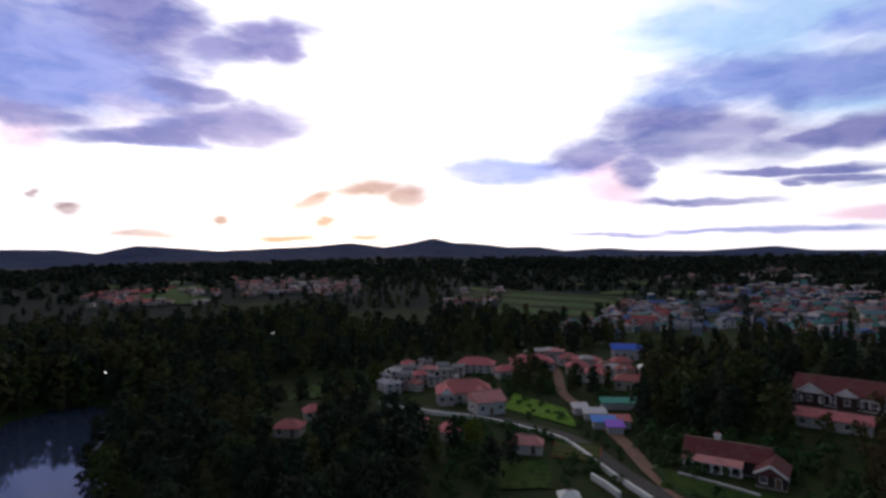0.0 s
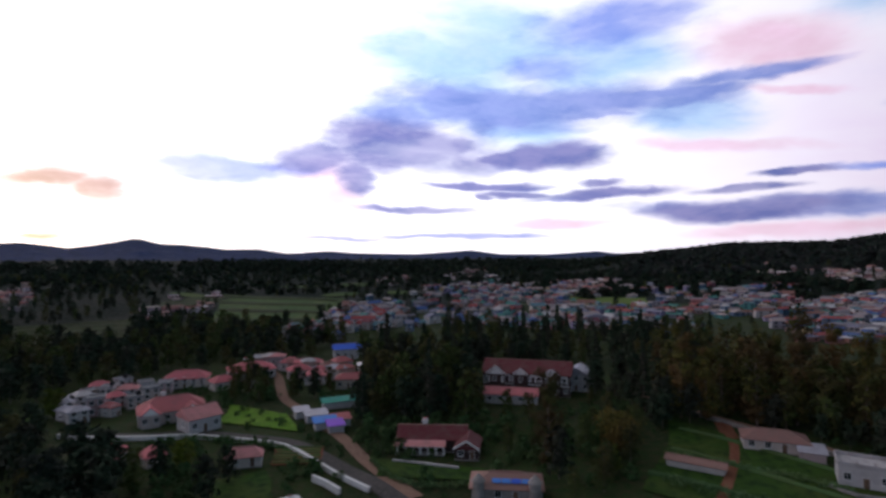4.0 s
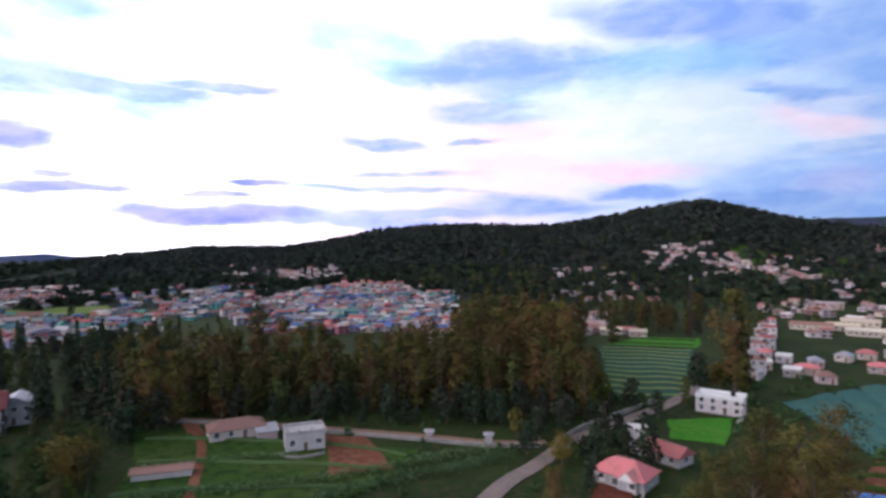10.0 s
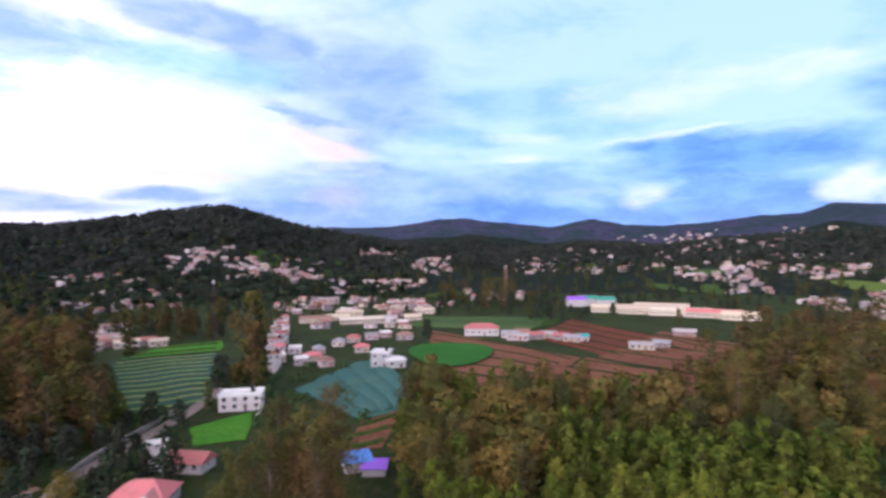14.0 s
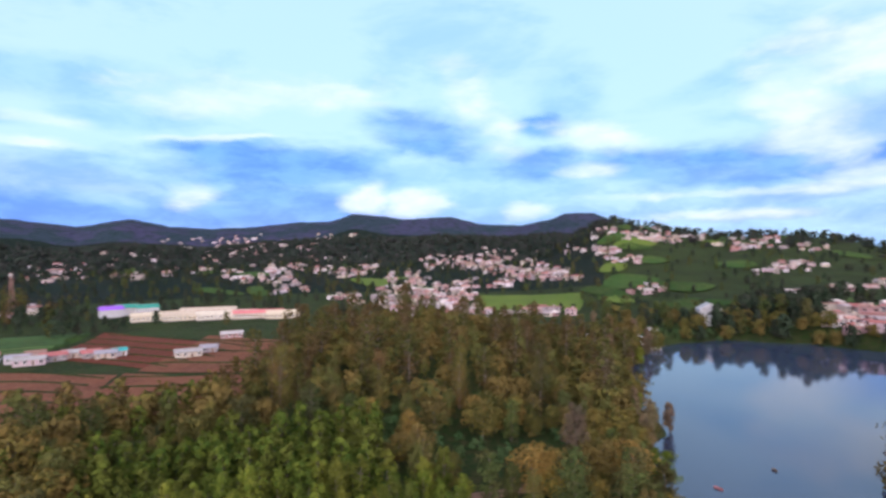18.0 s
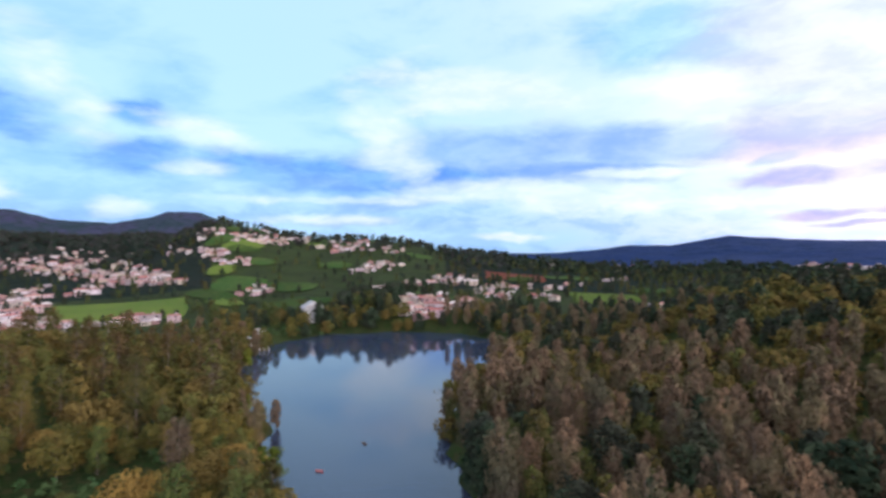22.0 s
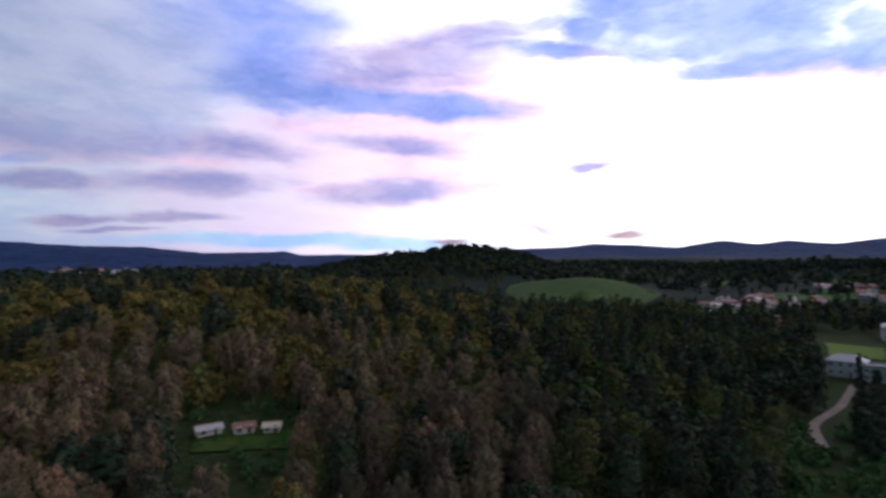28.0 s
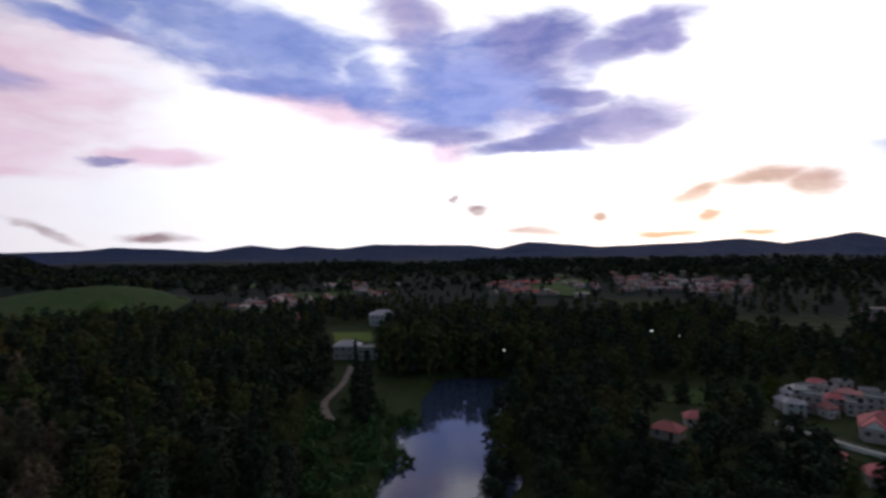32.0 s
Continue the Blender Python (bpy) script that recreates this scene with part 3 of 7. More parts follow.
FOOT_CREST = [(118, -1.2), (126, -0.2), (134, 0.2), (141, 0.7), (147, 0.3), (152, 1.0), (158, 1.2), (164, 1.0), (170, 1.6), (176, 1.2), (181, 1.5), (188, 0.8), (196, -1.0)]
TOWN_CREST = [(170, -2.2), (175, -1.4), (179, -0.5), (182, 0.7), (185, 2.3), (187, 2.95), (189.3, 2.44), (192.9, 1.54), (196.7, 1.25), (201.2, 1.3), (203.7, 1.0), (205.5, 0.85), (208.8, 0.0),
              (211.2, -0.15), (213.7, -0.5), (217, -0.8), (222, -1.5), (228, -2.2)]
WEST_CREST = [(204, -1.0), (211, -0.5), (217, -0.5), (224.4, 0.05), (227.3, 0.45), (231, 0.37), (236, 1.21), (240.6, 0.82), (244.6, 0.62), (248, 0.6), (250.4, 0.33), (253.2, 0.0),
              (257.8, 0.02), (260.7, 0.1), (262.8, -0.44), (266, -0.21), (271, -0.6), (276, -0.6), (284, -1.2)]
KNOLL_CREST = [(262, -2.4), (267, -1.4), (271.1, -0.8), (274.6, -0.5), (277.5, 0.05), (280.4, 0.03), (283.3, -0.35), (285.2, -0.9), (287.4, -1.8), (289, -2.6), (295, -3.2)]
NORTH_CREST = [(284, -2.9), (289, -2.6), (294.5, -2.4), (300.2, -1.6), (303.7, -1.05), (312, -0.8), (323, -1.0), (328, -0.55), (336, -0.4), (345, -0.5), (354, -0.3), (362, -0.5),
               (372, -0.6), (385, -0.6), (398, -0.7), (412, -0.8), (424, -1.4)]
DOME_CREST = [(222, -8.8), (229, -7.4), (236, -5.8), (242, -4.9), (250, -4.7), (259, -4.4), (266, -5.2), (272, -5.9), (277.5, -7.0), (283, -8.8)]
# crest, distance, reach to the front, reach to the back
RANGES = [(FAR_CREST, 3600, 500, 700), (WEST_CREST, 1950, 430, 400), (SOUTH_EAST_CREST, 1950, 330, 400), (NORTH_CREST, 1550, 260, 260), (FOOT_CREST, 1420, 240, 200),
          (EAST_CREST, 1230, 240, 260), (TOWN_CREST, 1130, 250, 200), (KNOLL_CREST, 960, 140, 160), (DOME_CREST, 330, 75, 80)]
# the lake runs from the south under the drone to a narrow arm in the north-west: x, y, half width
SHORE = [(-114.0, -275.0, 64.0), (-78.0, -215.0, 49.0), (-57.0, -160.0, 23.0), (-43.0, -115.0, 16.0), (-25.0, -40.0, 20.0), (-40.0, 40.0, 14.0),
         (-70.0, 92.0, 9.5), (-108.0, 146.0, 9.0), (-122.0, 178.0, 14.0)]


def shore(x, y):
    """Distance to the water's edge, negative on the lake."""
    best = np.full(np.shape(x), 1e9)
    for (x0, y0, w0), (x1, y1, w1) in zip(SHORE, SHORE[1:]):
        dx, dy = x1 - x0, y1 - y0
        s = np.clip(((x - x0) * dx + (y - y0) * dy) / (dx * dx + dy * dy), 0, 1)
        d = np.hypot(x - x0 - s * dx, y - y0 - s * dy) - (w0 + s * (w1 - w0))
        best = np.minimum(best, d)
    return best + 2.5 * np.sin(x * 0.13) * np.cos(y * 0.11) + 1.2 * np.sin(x * 0.31 + y * 0.27)


def folds(x, y, scale):
    """Spurs and gullies of a hillside, about -1 to 1."""
    out, amp, k = 0.0, 0.5, 1.0 / scale
    for i in range(5):
        a = 0.7 + 2.1 * i
        u, v = x * math.cos(a) + y * math.sin(a), y * math.cos(a) - x * math.sin(a)
        out = out + amp * np.sin(u * k + 1.3 * np.sin(v * k * 0.8 + i)) * np.cos(v * k * 0.7 + 2 * i)
        amp, k = amp * 0.6, k * 1.9
    return out


def ground(x, y):
    x, y = np.asarray(x, float), np.asarray(y, float)
    r = np.hypot(x, y)
    turn = np.degrees(np.arctan2(x, y)) % 360
    z = 2.6 + 0.02 * np.clip(r - 420, 0, 700) + 0.006 * np.clip(r - 1120, 0, 1800)
    z = z + 0.5 * np.sin(x * 0.031) * np.cos(y * 0.027) + np.clip((r - 500) / 800, 0, 1) * (4 * np.sin(x * 0.011 + 1) * np.cos(y * 0.013))
    for az, d, h, sx, sy in HILLS:
        a = radians(az)
        ux, uy = math.sin(a), math.cos(a)
        along, across = x * ux + y * uy - d, x * uy - y * ux
        q = (along / sy) ** 2 + (across / sx) ** 2
        z = z + h * np.exp(-0.5 * q)
    spur = np.clip((r - 600) / 500, 0, 1)
    f = folds(x, y, 150.0)
    for crest, d, front, back in RANGES:
        az, el = np.array(crest).T
        t = np.where(turn < az[0], turn + 360, turn)
        inside = np.clip(np.minimum(t - az[0], az[-1] - t) / 2.0, 0, 1)
        top = EYE + d * np.tan(np.radians(np.interp(t, az, el)))
        off = r - d
        p = np.exp(-0.5 * (off / np.where(off < 0, front, back)) ** 2) * inside
        rise = np.maximum(top - z, 0)
        z = z + rise * p * (1 + spur * 0.42 * f * (1 - p)) + spur * rise * p * 0.035 * folds(x, y, 38.0)
    s = np.clip(shore(x, y) / 9.0, 0, 1)
    return -2.0 + (z + 2.0) * s * s * (3 - 2 * s)


def spots(az, d):
    """The same for arrays."""
    a, k = np.radians(az), np.array(d, float)
    for _ in range(8):
        k = d * (EYE - ground(k * np.sin(a), k * np.cos(a))) / EYE
    return k * np.sin(a), k * np.cos(a)


def spot(az, d):
    """Place on the land seen under the angle of a level distance d."""
    a, k = radians(az), d
    for _ in range(8):
        k = d * (EYE - float(ground(k * math.sin(a), k * math.cos(a)))) / EYE
    return k * math.sin(a), k * math.cos(a)


# ---- mesh helpers ----


def quad_mesh(name, verts, quads, mats, index=None, smooth=False):
    """A mesh of four-sided faces from arrays."""
    verts, quads = np.asarray(verts, np.float32), np.asarray(quads, np.int32)
    me = bpy.data.meshes.new(name)
    me.vertices.add(len(verts))
    me.vertices.foreach_set("co", verts.ravel())
    me.loops.add(quads.size)
    me.loops.foreach_set("vertex_index", quads.ravel())
    me.polygons.add(len(quads))
    me.polygons.foreach_set("loop_start", np.arange(0, quads.size, 4, dtype=np.int32))
    me.polygons.foreach_set("loop_total", np.full(len(quads), 4, np.int32))
    for m in mats:
        me.materials.append(m)
    if index is not None:
        me.polygons.foreach_set("material_index", np.asarray(index, np.int32))
    me.polygons.foreach_set("use_smooth", np.full(len(quads), smooth))
    me.update(calc_edges=True)
    return me


BOX = np.array([(0, 3, 2, 1), (4, 5, 6, 7), (0, 1, 5, 4), (1, 2, 6, 5), (2, 3, 7, 6), (3, 0, 4, 7)])


class Solid:
    """Collects boxes and sloped blocks into one mesh."""

    def __init__(self):
        self.v, self.f, self.m, self.count = [], [], [], 0

    def block(self, base, z0, top, z1, m=0, turn=None):
        """From a rectangle (x0, y0, x1, y1) at z0 to another at z1."""
        pts = []
        for (x0, y0, x1, y1), z in ((base, z0), (top, z1)):
            pts += [(x0, y0, z), (x1, y0, z), (x1, y1, z), (x0, y1, z)]
        pts = np.array(pts, float)
        if turn is not None:
            pts = np.array([turn @ Vector(p) for p in pts])
        self.v.append(pts)
        self.f.append(BOX + self.count)
        self.m += [m] * 6
        self.count += 8
        return self

    def box(self, x0, y0, z0, x1, y1, z1, m=0, turn=None):
        return self.block((x0, y0, x1, y1), z0, (x0, y0, x1, y1), z1, m, turn)

    def mesh(self, name, mats):
        return quad_mesh(name, np.concatenate(self.v), np.concatenate(self.f), mats, self.m)


def part(name, mesh, parent, label=""):
    ob = new(name, mesh)
    ob.parent = parent
    return tagged(ob, label) if label else ob


def root(name, x, y, z, rz, label, category, group=""):
    ob = new(name)
    ob.empty_display_size = 0.5
    ob.matrix_world = pose(x, y, z, 0, 0, rz)
    return tagged(ob, label, category, group)


# ---- ground and water ----
AZS, RADII = 1080, np.concatenate([np.linspace(0.02, 60, 13), 64 * 1.028 ** np.arange(158)])
RADII = RADII[RADII < 4930]


def build_ground():
    a = np.radians(np.arange(AZS) * 360 / AZS)
    r, aa = np.meshgrid(RADII, a, indexing="ij")
    x, y = r * np.sin(aa), r * np.cos(aa)
    v = np.stack([x, y, ground(x, y)], -1).reshape(-1, 3)
    i, j = np.meshgrid(np.arange(len(RADII) - 1), np.arange(AZS), indexing="ij")
    k = (j + 1) % AZS
    q = np.stack([i * AZS + j, i * AZS + k, (i + 1) * AZS + k, (i + 1) * AZS + j], -1).reshape(-1, 4)[:, ::-1]
    mid = v[q].mean(1)
    rr = np.hypot(mid[:, 0], mid[:, 1])
    turn = np.degrees(np.arctan2(mid[:, 0], mid[:, 1])) % 360
    town_side = ((turn > 96) & (turn < 230) & (rr < 600)) | ((turn > 30) & (turn < 96) & (rr < 520))
    town_side |= ((turn > 186) & (turn < 209) & (rr < 1320)) | (((turn > 296) | (turn < 32)) & (rr < 440))
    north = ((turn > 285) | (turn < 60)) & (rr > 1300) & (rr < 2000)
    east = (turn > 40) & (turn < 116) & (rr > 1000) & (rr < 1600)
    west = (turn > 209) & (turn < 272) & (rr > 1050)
    # slots 2 and 3 hold the hill materials with haze in their colour
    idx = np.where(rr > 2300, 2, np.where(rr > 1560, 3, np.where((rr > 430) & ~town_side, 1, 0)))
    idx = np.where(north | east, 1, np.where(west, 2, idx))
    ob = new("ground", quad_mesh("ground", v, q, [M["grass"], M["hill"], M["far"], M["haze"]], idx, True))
    tagged(ob, "rolling green and wooded land with hills on the horizon", "ground", kind="structure")
    n = 24
    gx, gy = np.meshgrid(np.linspace(-230, 40, n), np.linspace(-345, 215, n), indexing="ij")
    v = np.stack([gx, gy, 0 * gx], -1).reshape(-1, 3)
    i, j = np.meshgrid(np.arange(n - 1), np.arange(n - 1), indexing="ij")
    q = np.stack([i * n + j, (i + 1) * n + j, (i + 1) * n + j + 1, i * n + j + 1], -1).reshape(-1, 4)
    ob = new("lake_water", quad_mesh("lake_water", v, q, [M["water"]], None, True))
    tagged(ob, "calm blue-grey lake water reflecting the evening sky", "water", kind="structure")


build_ground()

# ---- fields and roads ----


def plot(corners):
    """Corners of a plot of land, with its middle and reach."""
    mid = sum(corners) / len(corners)
    return corners, mid, max(np.hypot(*(c - mid)) for c in corners)


KEEP_OUT = []


def drape(corners, nu, nv, lift):
    """Grid over the land inside four corners given as azimuth and distance."""
    p = [np.array(spot(*c)) for c in corners]
    u, v = np.meshgrid(np.linspace(0, 1, nu), np.linspace(0, 1, nv), indexing="ij")
    wob = 0.035 * np.sin(7 * u + 3 * v) * np.sin(math.pi * v) + 0.03 * np.sin(9 * v + 2 * u) * np.sin(math.pi * u)
    v2, u2 = v + wob * 0.8, u + wob
    xy = ((1 - u2) * (1 - v2))[..., None] * p[0] + (u2 * (1 - v2))[..., None] * p[1] + (u2 * v2)[..., None] * p[2] + ((1 - u2) * v2)[..., None] * p[3]
    z = ground(xy[..., 0], xy[..., 1]) + lift
    i, j = np.meshgrid(np.arange(nu - 1), np.arange(nv - 1), indexing="ij")
    q = np.stack([i * nv + j, (i + 1) * nv + j, (i + 1) * nv + j + 1, i * nv + j + 1], -1).reshape(-1, 4)
    return np.concatenate([xy, z[..., None]], -1).reshape(-1, 3), q, p


def field(name, mat, corners, label, rows=0, row_mat=None, row_h=0.7, fill=0.55, category="field", up=0.0):
    lift = 0.15 + 0.012 * len(KEEP_OUT) + up
    v, q, p = drape(corners, 26, 26, lift)
    KEEP_OUT.append(plot(p))
    base = new(name, quad_mesh(name, v, q, [M[mat]], None, True))
    tagged(base, label, category)
    p = [np.array(c, float) for c in corners]
    for k in range(rows):
        a, b = (k + 0.5 - fill / 2) / rows, (k + 0.5 + fill / 2) / rows
        n = 40
        rng = np.random.default_rng(k + rows)
        end0, end1 = rng.uniform(0.0, 0.06), rng.uniform(0.94, 1.0)
        s, t = np.meshgrid(np.linspace(end0, end1, n), np.array((a, a + (b - a) * 0.2, a + (b - a) * 0.8, b)), indexing="ij")
        t2 = (t + 0.012 * np.sin(9 * s + k * 0.4))[..., None]
        s2 = s[..., None]
        c = (1 - s2) * ((1 - t2) * p[0] + t2 * p[3]) + s2 * ((1 - t2) * p[1] + t2 * p[2])
        x, y = spots(c[..., 0], c[..., 1])
        h = np.array((0.1, row_h, row_h, 0.1)) * rng.uniform(0.8, 1.2, (n, 4))
        pts = np.stack([x, y, ground(x, y) + lift - 0.08 + h], -1).reshape(-1, 3)
        f = [(i * 4 + j, (i + 1) * 4 + j, (i + 1) * 4 + j + 1, i * 4 + j + 1) for i in range(n - 1) for j in range(3)]
        part("crop_row", quad_mesh("crop_row", pts, f, [M[row_mat]], None, True), base)
    return base


def oval_field(name, mat, az, d, raz, rd, label):
    n, rings, pts = 36, 6, []
    for k in range(rings + 1):
        for i in range(n):
            a = 2 * math.pi * i / n
            s = k / rings * (1 + 0.06 * math.sin(3 * a))
            x, y = spot(az + raz * s * math.cos(a), d + rd * s * math.sin(a))
            pts.append((x, y, float(ground(x, y)) + 1.0))
    f = [(k * n + i, k * n + (i + 1) % n, (k + 1) * n + (i + 1) % n, (k + 1) * n + i) for k in range(rings) for i in range(n)]
    KEEP_OUT.append(plot([np.array(spot(az + raz * a, d + rd * b)) for a, b in ((-1, -1), (1, -1), (1, 1), (-1, 1))]))
    return tagged(new(name, quad_mesh(name, pts, f, [M[mat]], None, True)), label, "field")


def inside(x, y, quads, grow=1.0):
    for p, c, reach in quads:
        if abs(c[0] - x) > reach * grow or abs(c[1] - y) > reach * grow:
            continue
        signs = set()
        for a, b in zip(p, p[1:] + p[:1]):
            a2, b2 = c + (a - c) * grow, c + (b - c) * grow
            signs.add((b2[0] - a2[0]) * (y - a2[1]) - (b2[1] - a2[1]) * (x - a2[0]) > 0)
        if len(signs) == 1:
            return True
    return False


ROAD_LINES = []


def line(points, step=4.0):
    """Smooth line over the land through azimuth and distance marks."""
    p = np.array([spot(*c) for c in points])
    t = np.arange(len(p))
    out = []
    for i in range(len(p) - 1):
        p0, p1, p2, p3 = p[max(i - 1, 0)], p[i], p[i + 1], p[min(i + 2, len(p) - 1)]
        n = max(2, int(np.hypot(*(p2 - p1)) / step))
        for s in np.arange(n) / n:
            out.append(0.5 * (2 * p1 + (p2 - p0) * s + (2 * p0 - 5 * p1 + 4 * p2 - p3) * s * s + (3 * p1 - p0 - 3 * p2 + p3) * s ** 3))
    out.append(p[-1])
    return np.array(out)


def sweep(points, profile, lift=0.0):
    """Sweep an (offset, height) outline along a line on the land."""
    ln = line(points)
    d = np.gradient(ln, axis=0)
    d /= np.hypot(d[:, 0], d[:, 1])[:, None]
    side = np.stack([d[:, 1], -d[:, 0]], -1)
    v = []
    for c, s in zip(ln, side):
        for off, h in profile:
            x, y = c + s * off
            v.append((x, y, float(ground(x, y)) + h + lift))
    n, k = len(ln), len(profile)
    f = [(i * k + j, (i + 1) * k + j, (i + 1) * k + j + 1, i * k + j + 1) for i in range(n - 1) for j in range(k - 1)]
    return np.array(v), f, ln


def road(name, mat, points, w, label):
    v, f, ln = sweep(points, [(-w / 2, 0.22), (-w / 4, 0.30), (w / 4, 0.30), (w / 2, 0.22)])
    ROAD_LINES.append((ln, w))
    return tagged(new(name, quad_mesh(name, v, f, [M[mat]], None, True)), label, "road", kind="structure")


def wall_line(name, mat, points, h, label, w=0.5, off=0.0):
    v, f, ln = sweep(points, [(off - w / 2, -0.3), (off - w / 2, h), (off - w / 2 - 0.06, h), (off - w / 2 - 0.06, h + 0.12), (off + w / 2 + 0.06, h + 0.12),
                              (off + w / 2 + 0.06, h), (off + w / 2, h), (off + w / 2, -0.3)])
    return tagged(new(name, quad_mesh(name, v, f, [M[mat]])), label, "wall")


def near_road(x, y, gap=1.0):
    return any(np.min(np.hypot(ln[:, 0] - x, ln[:, 1] - y)) < w / 2 + gap for ln, w in ROAD_LINES)


field("terraced_field", "leeks", [(95.2, 208), (102.6, 211), (103.4, 322), (94.6, 318)], "terraced vegetable field in blue-green and lime rows", 11, "terrace", 0.4, 0.22)
field("grass_strip", "lime", [(95.2, 323), (103.6, 327), (103.9, 362), (98.6, 356)], "yellow-green grass at the head of the terraces", 2, "meadow", 0.5, 0.3)
field("bright_lawn", "lime", [(101.2, 166), (105.9, 166), (106.6, 195), (100.9, 184)], "small bright green crop plot beside a flat house", 7, "lime", 0.3, 0.6)
field("cabbage_field", "cabbage", [(110.4, 222), (116.8, 176), (123, 196), (119, 288)], "blue-green cabbage field with dark dividing paths", 5, "cabbage", 0.5, 0.9)
field("fallow_plot", "soil", [(114.8, 146), (119.2, 150), (121, 186), (117, 174)], "brown fallow plot edged with yellow-green weeds", 3, "meadow", 0.4, 0.4)
field("ploughed_field", "soil", [(122.4, 212), (133.5, 204), (139.5, 282), (124.2, 376)], "large red-brown ploughed field with terrace banks", 6, "grass", 0.5, 0.10)
oval_field("clover_field", "clover", 126.3, 287, 4.3, 33, "oval bright green field amid brown soil")
field("upper_ploughed_field", "red_soil", [(134, 352), (142.5, 285), (152.5, 330), (138.5, 445)], "dark red ploughed field below a row of sheds", 5, "grass", 0.5, 0.08)
field("lower_ploughed_field", "soil", [(133.6, 215), (148, 192), (152, 262), (140, 284)], "red-brown ploughed field sloping to the wood", 4, "grass", 0.5, 0.07)
field("side_ploughed_field", "soil", [(141, 286), (152.5, 264), (155, 350), (147, 392)], "dull red field with a narrow path", 3, "grass", 0.5, 0.06)
field("strip_field", "meadow", [(122, 395), (134, 372), (138, 450), (121, 460)], "green strip of crops above the ploughed field", 6, "bush", 0.5, 0.6)
field("playing_field", "pitch", [(173.6, 505), (183.6, 498), (183.8, 640), (173.4, 680)], "wide yellow-green playing field in the town", category="playing field")
field("near_meadow", "meadow", [(47.5, 128), (69, 118), (77, 146), (50, 186)], "green meadow with low hedges beside the road", 3, "bush", 0.6, 0.1)
field("brown_yard", "red_soil", [(93.2, 113), (97.4, 112), (97.9, 127), (94.4, 129)], "bare red-brown yard beside a red-roofed house", category="yard")
field("kitchen_garden", "soil", [(10.6, 143), (15.2, 141), (15.8, 153), (11, 156)], "small brown kitchen garden below the white wall", 6, "bush", 0.4, 0.35, category="garden")
field("bare_plot", "soil", [(66.9, 161), (71, 158), (74, 133), (67.4, 132)], "bare red earth plot beside the white building", 0)
field("mansion_lawn", "lawn", [(5.8, 186), (13.2, 168), (12.2, 187), (7.0, 206)], "bright green lawn with garden beds beside a mansion", 0, "bush", 0.4, 0.16, category="lawn")
field("lower_lawn", "meadow", [(5, 138), (10.2, 140), (10.8, 124), (5.5, 122)], "bright green lawn below the curving road", category="lawn")
field("hotel_lawn", "meadow", [(20.5, 142), (33, 133), (33, 126), (21, 130)], "clipped garden lawn with curved hedge", category="lawn")
field("slope_field", "slope", [(5, 430), (14, 410), (18, 650), (6, 780)], "dull green terraced slope beyond the wood", 4, "grass", 0.8, 0.4)
field("red_earth_field", "red_soil", [(213, 830), (219, 840), (219, 920), (213, 900)], "distant red earth field on the hillside")
field("valley_field", "meadow", [(222, 560), (229, 540), (228, 660), (221, 700)], "green field in the far valley", 5, "pitch", 0.6, 0.4)
field("yellow_field", "pitch", [(225, 470), (231, 460), (231, 520), (225, 535)], "yellowing grass field with a dirt edge")
field("estate_lawn", "pitch", [(311.3, 330), (315, 328), (315, 368), (311, 372)], "yellow-green lawn by the white estate houses", category="lawn")
field("village_field", "meadow", [(301, 480), (308, 470), (308, 545), (300, 560)], "light green field near the village")
field("creek_meadow", "meadow", [(344, 206), (352, 208), (352, 226), (345, 226)], "dull green meadow beside the wood")
field("hut_clearing", "meadow", [(252, 158), (261, 152), (262, 172), (252, 176)], "small grassy clearing with white huts", category="clearing")
oval_field("tea_mound", "meadow", 290.5, 650, 7.4, 190, "smooth green rounded hill of tea bushes")
for az0, az1, d0, d1, mt in ((331, 337, 430, 520, "grass"), (338, 346, 470, 640, "grass"), (350, 359, 360, 520, "grass"), (19, 25, 330, 365, "meadow")):
    field("hill_field", mt, [(az0, d0), (az1, d0), (az1, d1), (az0, d1)], "sloping green field between the woods", 6, "grass", 0.7, 0.5)
field("town_green", "pitch", [(40.5, 560), (48, 560), (48, 640), (40.5, 640)], "flat green field inside the crowded town")



